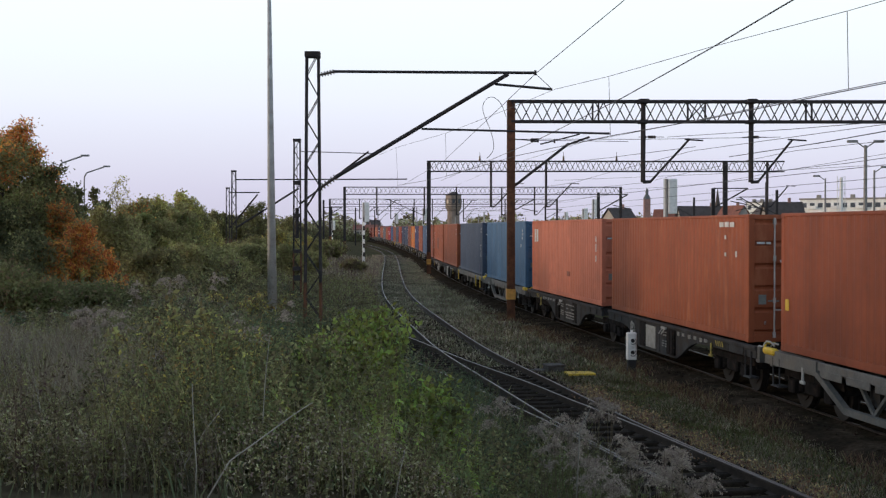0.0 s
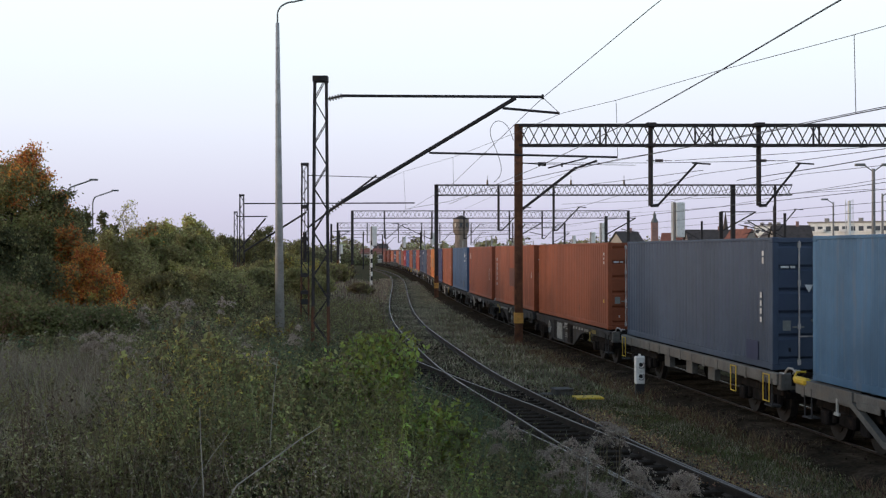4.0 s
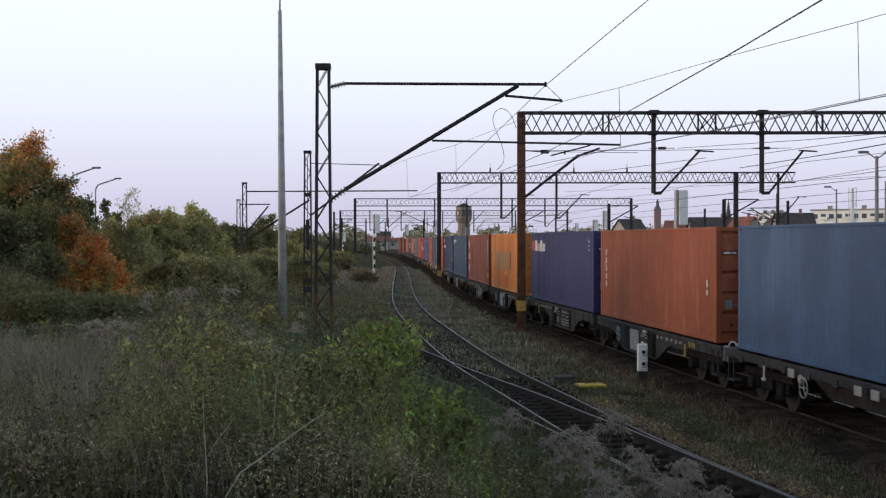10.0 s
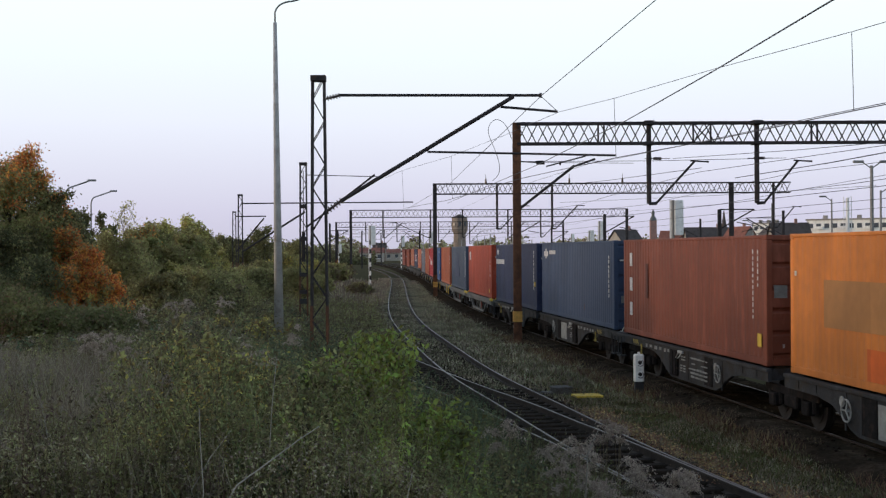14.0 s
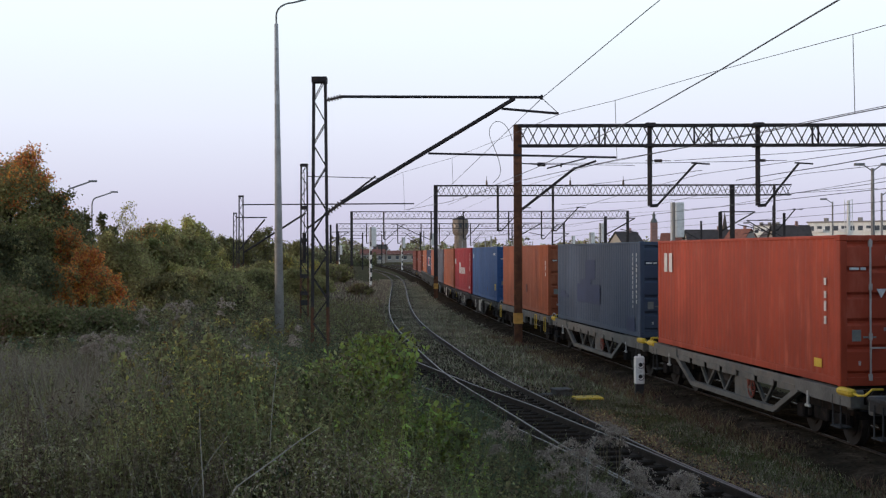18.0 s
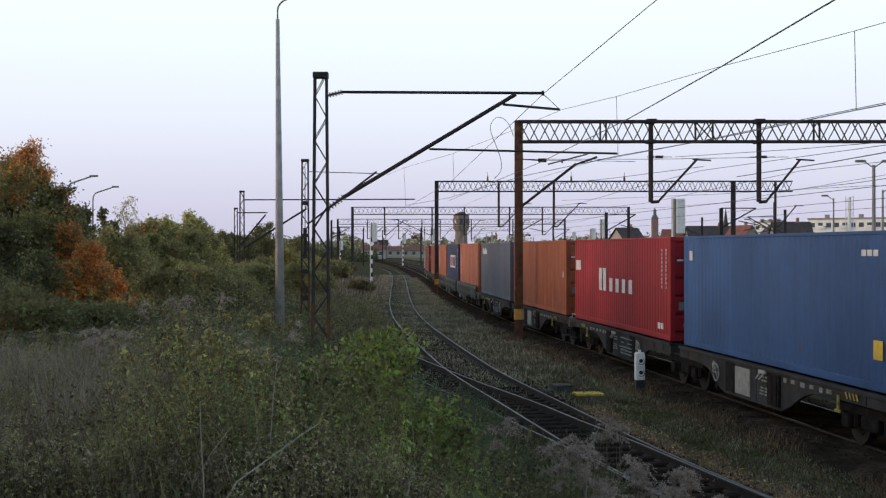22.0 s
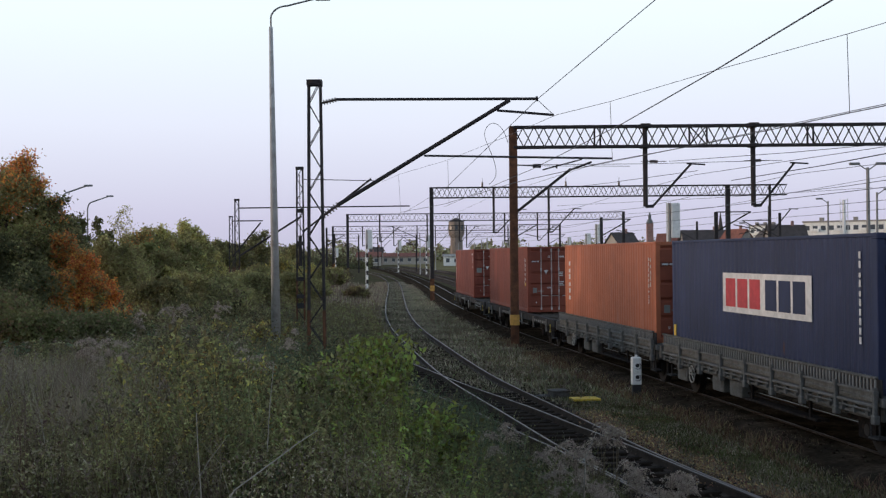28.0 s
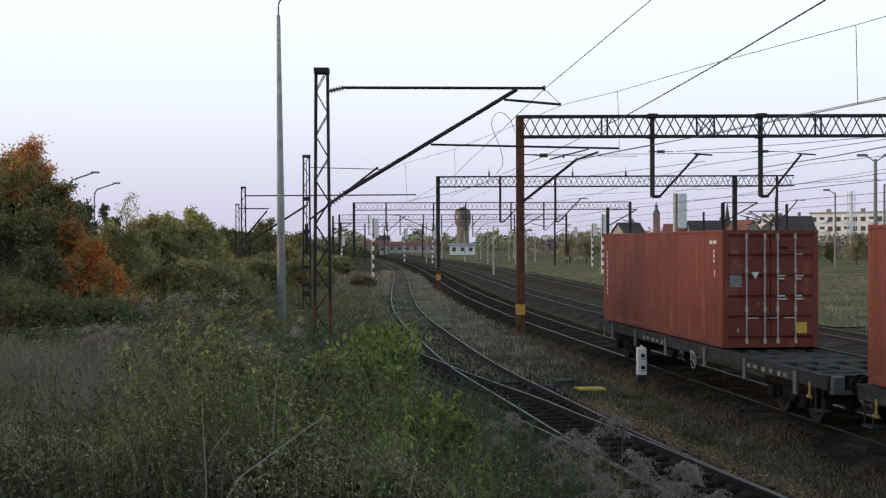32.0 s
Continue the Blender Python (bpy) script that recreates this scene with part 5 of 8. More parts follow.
gantry("dark steel lattice gantry over the tracks, far off", 330, -26, 20, 9.4, 8.3,
       [(-14, 5.6, 2.2, 2.0), (-4, 5.6, 2.2, 2.0), (8, 5.6, 2.2, 2.0)], (-26, 20), False, 2.0)


def lattice_mast(label, x, y, z_top, w_top, w_low, arm=None, strut=None):
    zg = float(ground_z(x, y))
    t = thing("catenary_mast", label, "mast", m=Matrix.Translation((x, y, zg)), group="catenary masts")
    h = z_top - zg
    for s in (-1, 1):
        g = Geo()
        for yy in (-0.12, 0.12):
            g.tube((s * w_low / 2, yy, -0.2), (s * w_top / 2, yy, h), 0.035, sides=4)
        leg = part("leg", g, MAST, t)
        foot_geo = Geo()
        for yy in (-0.12, 0.12):
            w1 = w_low + (w_top - w_low) * 2.4 / h
            foot_geo.tube((s * w_low / 2, yy, -0.2), (s * w1 / 2, yy, 2.4), 0.038, sides=4)
        part("rusty_foot", foot_geo, MAST_RUST, leg, "rusty lower end of the leg")
    g = Geo()
    n = int(h / 0.5)
    for k in range(n):
        a, b = k / n, (k + 1) / n
        wa, wb = w_low + (w_top - w_low) * a, w_low + (w_top - w_low) * b
        s = 1 if k % 2 else -1
        for yy in (-0.12, 0.12):
            g.tube((s * wa / 2, yy, a * h), (-s * wb / 2, yy, b * h), 0.014, sides=4, caps=False)
    part("bracing", g, MAST, t)["kind"] = "stuff"
    part("cap", Geo().box(-w_top / 2 - 0.04, -0.16, h - 0.1, w_top / 2 + 0.04, 0.16, h + 0.03), MAST, t)
    part("sign_plate", Geo().box(-w_low / 2 + 0.02, -0.19, 1.05, w_low / 2 - 0.02, -0.17, 1.3), BLACK, t)
    return t


def insulator(g, a, b, r=0.06, n=6):
    a, b = Vector(a), Vector(b)
    for k in range(n):
        p = a.lerp(b, (k + 0.5) / n)
        g.disc(p, b - a, r, 0.03, 10)
    g.tube(a, b, r * 0.45)
    return g


M1 = lattice_mast("slender dark lattice catenary mast with a long cantilever", -2.8, 30, 7.83, 0.27, 0.40)
m1z = float(ground_z(-2.8, 30))
def loc(u, v):
    p = at((u - 784) / 2262, (430.1 - v) / 2262, 30)
    return (p.x + 2.8, 0, p.z - m1z)
part("top_tube", Geo().tube(loc(610, 153), loc(966, 155), 0.035, sides=8).disc(loc(966, 155), (1, 0, 0), 0.06, 0.05), MAST, M1)
part("strut", Geo().tube(loc(612, 340), loc(918, 157), 0.05, sides=8), MAST, M1)
part("stay_tube", Geo().tube(loc(765, 254), loc(1098, 262), 0.025, sides=6), MAST, M1)
part("short_arm", Geo().tube(loc(895, 175), loc(996, 184), 0.03, sides=6).tube(loc(966, 156), loc(996, 184), 0.008), MAST, M1)
part("insulator", insulator(Geo(), loc(582, 160), loc(612, 153)), CERAMIC, M1)["kind"] = "stuff"
part("insulator", insulator(Geo(), loc(584, 360), loc(615, 338), 0.075), CERAMIC, M1)["kind"] = "stuff"
M2 = lattice_mast("dark lattice catenary mast beside the siding", -6.23, 59, 7.83, 0.27, 0.36)
part("arm", Geo().tube((0.15, 0, 7.0), (3.6, 0, 6.9), 0.018).tube((0.15, 0, 4.6), (3.3, 0, 7.0), 0.045), MAST, M2)
for z in (5.55, 4.05, 2.4, 1.6):
    part("batten", Geo().box(-0.17, -0.17, z - 0.09, 0.17, 0.17, z + 0.09), MAST, M2)
part("weight_stack", Geo().tube((0.0, -0.02, 3.0), (0.0, -0.02, 4.4), 0.09, sides=8).tube((0.0, -0.02, 4.4), (0.0, -0.02, 7.2), 0.02), MAST, M2, "stack of tension weights on a cable")
M3 = lattice_mast("dark lattice catenary mast among bushes", -14.1, 91, 7.83, 0.27, 0.36)
part("arm", Geo().tube((0.15, 0, 6.62), (12.3, 0, 6.66), 0.045).tube((0.15, 0, 3.2), (4.6, 0, 6.0), 0.07), MAST, M3)
M4 = lattice_mast("dark lattice catenary mast among bushes", -20.6, 129, 7.83, 0.3, 0.4)
part("arm", Geo().tube((0.15, 0, 7.0), (3.2, 0, 7.0), 0.06).tube((0.15, 0, 3.4), (3.0, 0, 6.8), 0.08), MAST, M4)

# wires, hung over the tracks
def wire(label, pts, r=0.009, name="overhead_wire"):
    g = Geo()
    g.path([Vector(p) for p in pts], [r] * len(pts), 5)
    ob = part(name, g, WIRE)
    return tagged(ob, label, "wire", group="overhead wires")


def sight(u, v, d):
    return at((u - 784) / 2262, (430.1 - v) / 2262, d)


gp = lambda u, v: sight(u, v, 55.3) - Vector((0, 55.3, 0))
part("pull_off_arm", Geo().tube(gp(930, 354), gp(1025, 280), 0.06, sides=6).tube(gp(1020, 283), gp(1062, 268), 0.045, sides=6).tube(gp(975, 281), gp(1045, 263), 0.03, sides=6).tube(gp(1000, 272), gp(1000, 279), 0.04), MAST, G1, "slanting tube arm on the post")
part("feeder_arm", Geo().tube(gp(930, 272), gp(958, 274), 0.025, sides=6).disc(gp(965, 274), (1, 0, 0), 0.09, 0.35, 8).tube(gp(972, 274), gp(1130, 276), 0.012, sides=5), MAST, G1)
for u in (1172, 1355):
    ins = thing("feeder_insulator", "dark rod insulator beside the drop post", "insulator", m=Matrix.Translation(sight(u, 268, 55.3)), group="insulators on the gantry")
    part("body", Geo().tube((-0.55, 0, 0), (0.55, 0, 0), 0.014, sides=6).disc((0, 0, 0), (1, 0, 0), 0.065, 0.34, 8).disc((-0.26, 0, 0), (1, 0, 0), 0.04, 0.08, 8), CERAMIC, ins)
for u, d in ((868, 109.0), (1016, 109.0), (1110, 109.0)):
    q = sight(u, 300, d)
    ins = thing("post_insulator", "small dark insulator on top of the gantry", "insulator", m=Matrix.Translation((q.x, d, 9.5)), group="insulators on the gantry")
    part("body", Geo().tube((0, 0, 0), (0, 0, 0.4), 0.1, 0.07, sides=8).tube((0, 0, 0.4), (0, 0, 0.75), 0.02, sides=5), CERAMIC, ins)
wire("thin dark carrying wire of the siding", [sight(1255, -80, 20), sight(1155, 0, 23), sight(968, 155, 30), sight(805, 310, 59), sight(700, 372, 110)])
wire("dark feeder cable crossing the sky", [sight(1560, -55, 14), sight(1465, 0, 16), sight(1275, 112, 22), sight(1118, 200, 30), sight(960, 278, 45), sight(800, 345, 90)], 0.012)
wire("thin carrying wire along the siding", [sight(1700, -7, 17.5), sight(1518, 45, 19.4), sight(1273, 110, 23.3), sight(1096, 161, 27.8), sight(1000, 184, 30.2), sight(910, 222, 36), sight(807, 262, 45), sight(720, 287, 52.5), sight(690, 300, 59)], 0.006)
wire("dark contact wire over the siding", [sight(1700, 150, 17.1), sight(1568, 176, 19), sight(1521, 185, 19.6), sight(1275, 235, 24.7), sight(1099, 266, 29.6), sight(930, 302, 37), sight(800, 340, 52), sight(722, 354, 62)])
wire("dark contact wire over the main track", [sight(1700, 148, 22), sight(1568, 173, 25), sight(1419, 203, 31), sight(1230, 243, 42), sight(1050, 277, 55.3), sight(880, 330, 109), sight(790, 370, 175)])
wire("dropper between the overhead wires", [sight(1518, 46, 19.5), sight(1521, 185, 19.6)], 0.006)
wire("dropper between the overhead wires", [sight(1096, 161, 27.8), sight(1099, 266, 29.6)], 0.006)
wire("dropper between the overhead wires", [sight(807, 262, 45), sight(809, 337, 51)], 0.006)
wire("dropper between the overhead wires", [sight(720, 287, 52.5), sight(723, 353, 61.5)], 0.006)
for k, off in enumerate((5.9, 10.3, 15.0)):
    fx = lambda y: float(TRAIN_X(y)) + off
    for z0, sag in ((5.6, 0.0), (7.1, 0.45)):
        pts = []
        for y in (8, 30, 55.3, 70, 82, 95, 109, 125, 142, 158, 175, 210, 246, 290, 330):
            t = 0.5 - 0.5 * math.cos(2 * math.pi * (y - 55.3) / 56)
            pts.append((fx(y), y, z0 - sag * t))
        wire("contact wire over the far tracks" if sag == 0 else "carrying wire over the far tracks", pts, 0.011)

# ---- street lamp on the bank ----
zl = float(ground_z(-5.75, 46))
L1 = thing("street_lamp", "tall tapered grey concrete lamp pole with a curved arm", "street lamp", m=Matrix.Translation((-5.75, 46, zl)))
part("pole", Geo().tube((0, 0, -0.3), (-0.095, 0, 11.99 - zl), 0.18, 0.067, sides=16), CONCRETE, L1, smooth=True)
pts = [(-0.095, 0, 11.9 - zl)]
for k in range(9):
    a = math.pi / 2 * k / 8
    pts.append((-0.095 + 0.6 * (1 - math.cos(a)), 0, 12.3 - zl + 0.45 * math.sin(a)))
pts.append((1.6, 0, 13.02 - zl))
part("arm", Geo().path(pts, 0.032, 8), GREY_METAL, L1)
part("lantern", Geo().box(1.5, -0.1, 12.94 - zl, 2.05, 0.1, 13.08 - zl, chamfer=0.03), GREY_METAL, L1)

# ---- dwarf signal, board, point machine ----
S1 = thing("dwarf_signal", "small white dwarf shunting signal with two dark lenses", "railway signal", m=Matrix.Translation((5.45, 34.9, -0.25)))
part("post", Geo().box(-0.12, -0.09, 0, 0.12, 0.09, 0.42, chamfer=0.02), BLACK, S1)
hd = part("head", Geo().box(-0.135, -0.1, 0.38, 0.135, 0.12, 1.14, chamfer=0.03).box(-0.03, -0.04, 1.13, 0.03, 0.04, 1.2), WHITE, S1, "white painted signal head")
for z in (0.6, 0.92):
    part("lens", Geo().disc((0.02, -0.105, z), (0, 1, 0), 0.055, 0.03, 14), BLACK, hd, "dark round lens")
    g = Geo()
    arc = [(0.02 + 0.085 * math.sin(a), -0.17, z - 0.01 + 0.085 * math.cos(a)) for a in np.linspace(0.6, 4.0, 9)]
    part("hood", g.line(arc, 0.012), GREY_METAL, hd)
Y1 = thing("point_lever_board", "low yellow painted board beside the siding", "board", m=pose(3.98, 34.4, -0.26, 0, 0, 8))
part("board", Geo().box(-0.37, -0.3, 0.05, 0.37, 0.3, 0.11, chamfer=0.01), YELLOW, Y1)
part("foot", Geo().box(-0.3, -0.05, 0, 0.3, 0.05, 0.06), GREY_METAL, Y1)
P1 = thing("point_machine", "low grey point machine with a cable box", "point machine", m=pose(3.2, 35.2, -0.26, 0, 0, 12))
CAST = material("cast_housing", (0.085, 0.08, 0.075), 0.8, vary=0.3, size=6, dirt=(0.05, 0.04, 0.03), dirt_amount=0.4, spec=0.2)
part("housing", Geo().box(-0.08, -0.26, 0, 0.40, 0.26, 0.2, chamfer=0.03), CAST, P1)
part("lid", Geo().box(-0.1, -0.28, 0.195, 0.42, 0.28, 0.25, chamfer=0.02), CAST, P1)
part("drive_box", Geo().box(-0.55, -0.2, 0, -0.1, 0.18, 0.12, chamfer=0.03), CAST, P1)
part("rod", Geo().tube((-0.9, 0.0, 0.08), (-0.5, 0.0, 0.08), 0.025, sides=6), RAIL_SIDE, P1)

# ---- plants ----
rng = np.random.default_rng(7)


def unit(v):
    return v / np.maximum(np.linalg.norm(v, axis=-1, keepdims=True), 1e-6)


def leaf_arrays(centers, size, droop=0.3, aspect=0.55, spread=0.35, small=False):
    """Small folded leaves turned at random, three-cornered where they are far off; returns vertices and faces."""
    n = len(centers)
    d = unit(rng.normal(size=(n, 3)) + np.array([0, 0, -droop]))
    s = unit(np.cross(d, rng.normal(size=(n, 3))))
    up = np.cross(d, s)
    ln = (size * rng.uniform(1 - spread, 1 + spread, n))[:, None]
    w = ln * aspect
    c = np.asarray(centers)
    if small:
        v = np.stack([c - s * w * 0.35, c + s * w * 0.65 + d * ln * 0.3, c + d * ln - s * w * 0.1], 1)
        return v.reshape(-1, 3), np.arange(n)[:, None] * 3 + np.array([[0, 1, 2]])
    v = np.stack([c, c + d * ln * 0.5 + s * w * 0.5 + up * w * 0.15, c + d * ln, c + d * ln * 0.5 - s * w * 0.5 + up * w * 0.15], 1)
    k = np.arange(n)[:, None] * 4
    return v.reshape(-1, 3), k + np.array([[0, 1, 2, 3]])


def blade_arrays(bases, height, width, lean=0.3, small=False):
    """Bent grass blades: two quads narrowing to the tip."""
    n = len(bases)
    a = rng.uniform(0, 2 * np.pi, n)
    h = height * rng.uniform(0.5, 1.25, n)
    side = np.stack([np.cos(a), np.sin(a), np.zeros(n)], -1) * (width * rng.uniform(0.6, 1.3, n))[:, None] / 2
    b = rng.uniform(0, 2 * np.pi, n)
    tip = np.stack([np.cos(b), np.sin(b), np.zeros(n)], -1) * (h * lean * rng.uniform(0.2, 1.6, n))[:, None]
    up = np.array([0, 0, 1.0]) * h[:, None]
    if small:
        v = np.stack([bases - side * 1.2, bases + side * 1.2, bases + up * 0.97 + tip], 1)
        return v.reshape(-1, 3), np.arange(n)[:, None] * 3 + np.array([[0, 1, 2]])
    mid = bases + up * 0.6 + tip * 0.35
    top = bases + up * 0.97 + tip
    v = np.stack([bases - side, bases + side, mid + side * 0.8, mid - side * 0.8, top + side * 0.25, top - side * 0.25], 1)
    k = np.arange(n)[:, None] * 6
    f = np.concatenate([k + np.array([[0, 1, 2, 3]]), k + np.array([[3, 2, 4, 5]])])
    return v.reshape(-1, 3), f


LEAF_GREEN = material("leaf_green", (0.171, 0.190, 0.078), 0.7, vary=0.45, size=2.2, islands=0.6, spec=0.2, thin=0.42)
LEAF_BRIGHT = material("leaf_bright", (0.250, 0.311, 0.074), 0.65, vary=0.45, size=2.2, islands=0.5, spec=0.2, thin=0.42)
LEAF_OLIVE = material("leaf_olive", (0.233, 0.221, 0.100), 0.7, vary=0.45, size=2.2, islands=0.6, spec=0.2, thin=0.42)
LEAF_YELLOW = material("leaf_yellow", (0.394, 0.325, 0.097), 0.7, vary=0.45, size=2.2, islands=0.6, spec=0.2, thin=0.42)
LEAF_PALE = material("pale_leaf", (0.50, 0.46, 0.17), 0.7, vary=0.45, size=2.2, islands=0.6, spec=0.2, thin=0.42)
LEAF_PALE = material("leaf_pale", (0.343, 0.325, 0.124), 0.7, vary=0.45, size=2.2, islands=0.6, spec=0.2, thin=0.42)
LEAF_ORANGE = material("leaf_orange", (0.525, 0.238, 0.074), 0.7, vary=0.3, size=1.0, islands=0.45, spec=0.2, thin=0.42)
LEAF_DARK = material("leaf_dark", (0.124, 0.122, 0.060), 0.75, vary=0.45, size=2.2, islands=0.6, spec=0.2, thin=0.4)
LEAF_TEAL = material("leaf_teal", (0.113, 0.143, 0.081), 0.75, vary=0.45, size=2.2, islands=0.6, spec=0.2, thin=0.4)
STRAW = material("dry_grass", (0.270, 0.232, 0.170), 0.9, vary=0.25, size=1.0, islands=0.5, spec=0.1, thin=0.2)
# the next four tones are lightened to carry the haze over distant growth
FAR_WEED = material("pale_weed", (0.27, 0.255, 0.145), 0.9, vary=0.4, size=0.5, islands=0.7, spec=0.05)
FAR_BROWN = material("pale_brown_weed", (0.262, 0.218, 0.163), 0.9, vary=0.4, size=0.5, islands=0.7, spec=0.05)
SIDE_GRASS = material("siding_grass", (0.335, 0.29, 0.215), 0.9, vary=0.45, size=0.4, islands=0.6, spec=0.05)
SIDE_GREEN = material("siding_green", (0.255, 0.255, 0.155), 0.9, vary=0.45, size=0.4, islands=0.6, spec=0.05)
FLUFF = material("seed_fluff", (0.429, 0.360, 0.297), 0.95, vary=0.2, size=2.0, islands=0.5, spec=0.1, thin=0.42)
WEED = material("weed_green", (0.088, 0.094, 0.05), 0.85, vary=0.3, size=0.8, islands=0.8, spec=0.15)
WEED_BROWN = material("weed_brown", (0.153, 0.125, 0.079), 0.9, vary=0.3, size=0.8, islands=0.8, spec=0.1)
TURF = material("dark_turf", (0.101, 0.109, 0.046), 0.9, vary=0.4, size=0.7, islands=0.7, spec=0.05)
TURF_BROWN = material("brown_turf", (0.162, 0.115, 0.070), 0.9, vary=0.4, size=0.7, islands=0.7, spec=0.05)
BARK = material("bark", (0.07, 0.055, 0.045), 0.9, vary=0.3, size=5, bump=0.6)
LITTER = material("leaf_litter", (0.343, 0.237, 0.124), 0.9, vary=0.35, size=1.5, islands=0.7, spec=0.1)
TWIG = material("pale_twig", (0.306, 0.281, 0.238), 0.85, vary=0.2, size=5)


def stems_geo(rnd, base, height, spread, count, r=0.012, wiggle=0.12):
    g, tips = Geo(), []
    for _ in range(count):
        a = rnd.uniform(0, 2 * math.pi)
        p = Vector(base) + Vector((math.cos(a), math.sin(a), 0)) * rnd.uniform(0, spread * 0.35)
        d = Vector((math.cos(a) * spread * rnd.uniform(0.2, 1), math.sin(a) * spread * rnd.uniform(0.2, 1), height * rnd.uniform(0.65, 1.0)))
        n = 5
        prev = p
        for k in range(1, n + 1):
            q = p + d * (k / n) + Vector((rnd.uniform(-1, 1), rnd.uniform(-1, 1), 0)) * wiggle * height / n
            g.tube(prev, q, r * (1 - 0.16 * (k - 1)), r * (1 - 0.16 * k), sides=5, caps=False)
            tips.append((prev.copy(), q.copy()))
            prev = q
    return g, tips


def shrub(label, x, y, height, spread, stems, leaves, leaf, mats, seed, name="shrub", twig=None, low=0.18, scatter=0.07, droop=0.5, top=None):
    """Stems from one foot, each carrying sprays of leaves."""
    rnd = random.Random(seed)
    z = float(ground_z(x, y))
    height = min(height, float(room(np.array([[x, y, z]]))[0]) * random.Random(seed + 5).uniform(0.95, 1.3))
    if top:
        height = top - z
    t = thing(name, label, "bush", m=Matrix.Translation((x, y, z)), group="bushes on the bank")
    g, segs = stems_geo(rnd, (0, 0, -0.05), height, spread, stems, r=0.004 + height * 0.003)
    part("branchwork", g, twig or BARK, t)["kind"] = "stuff"
    a = np.array([[*p, *q] for p, q in segs if q.z > height * low])
    per = leaves // len(mats)
    for m in mats:
        i = rng.integers(0, len(a), per)
        w = rng.random(per)[:, None]
        c = a[i, :3] * (1 - w) + a[i, 3:] * w + rng.normal(size=(per, 3)) * scatter * np.array([1, 1, 0.8])
        c[:, 2] = np.maximum(c[:, 2], 0.02)
        v, f = leaf_arrays(c, leaf, droop)
        raw("foliage", v, f, m, t)
    return t


def patchy(p, seed, share, scale=1.0):
    """Keeps those feet that fall into irregular patches, about the given share of them."""
    a = seed * 1.7
    q = np.sin(p[:, 0] * 1.9 * scale + a) + np.sin(p[:, 1] * 1.1 * scale + 2.1 * a) + np.sin((p[:, 0] + p[:, 1]) * 2.6 * scale + 0.7 * a) + 0.8 * np.sin((p[:, 0] * 3.1 - p[:, 1] * 1.7) * scale + a * a)
    return p[q > np.quantile(q, 1 - share)]


CROWN = {}


def crown_of(m):
    """The leaves of one kind high up on trees, finer and more even than those of the weeds."""
    if m.name not in CROWN:
        base = [node for node in m.node_tree.nodes if node.type == "RGB"][0].outputs[0].default_value
        CROWN[m.name] = material(m.name + "_crown", (1.38 * base[0], 1.36 * base[1], 1.3 * base[2]), 0.75, vary=0.35, size=0.5, islands=0.34, spec=0.15, thin=0.42)
    return CROWN[m.name]


def relief(p, seed):
    """A smooth field from 0 to 1 that raises and lowers the growth."""
    a = seed * 2.3
    q = np.sin(p[:, 0] * 2.7 + a) * np.sin(p[:, 1] * 1.6 + 1.3 * a) + 0.6 * np.sin(p[:, 0] * 5.1 - p[:, 1] * 3.3 + a) + 0.4 * np.sin(p[:, 0] * 9.7 + p[:, 1] * 7.1)
    return np.clip(0.5 + q * 0.32, 0, 1)


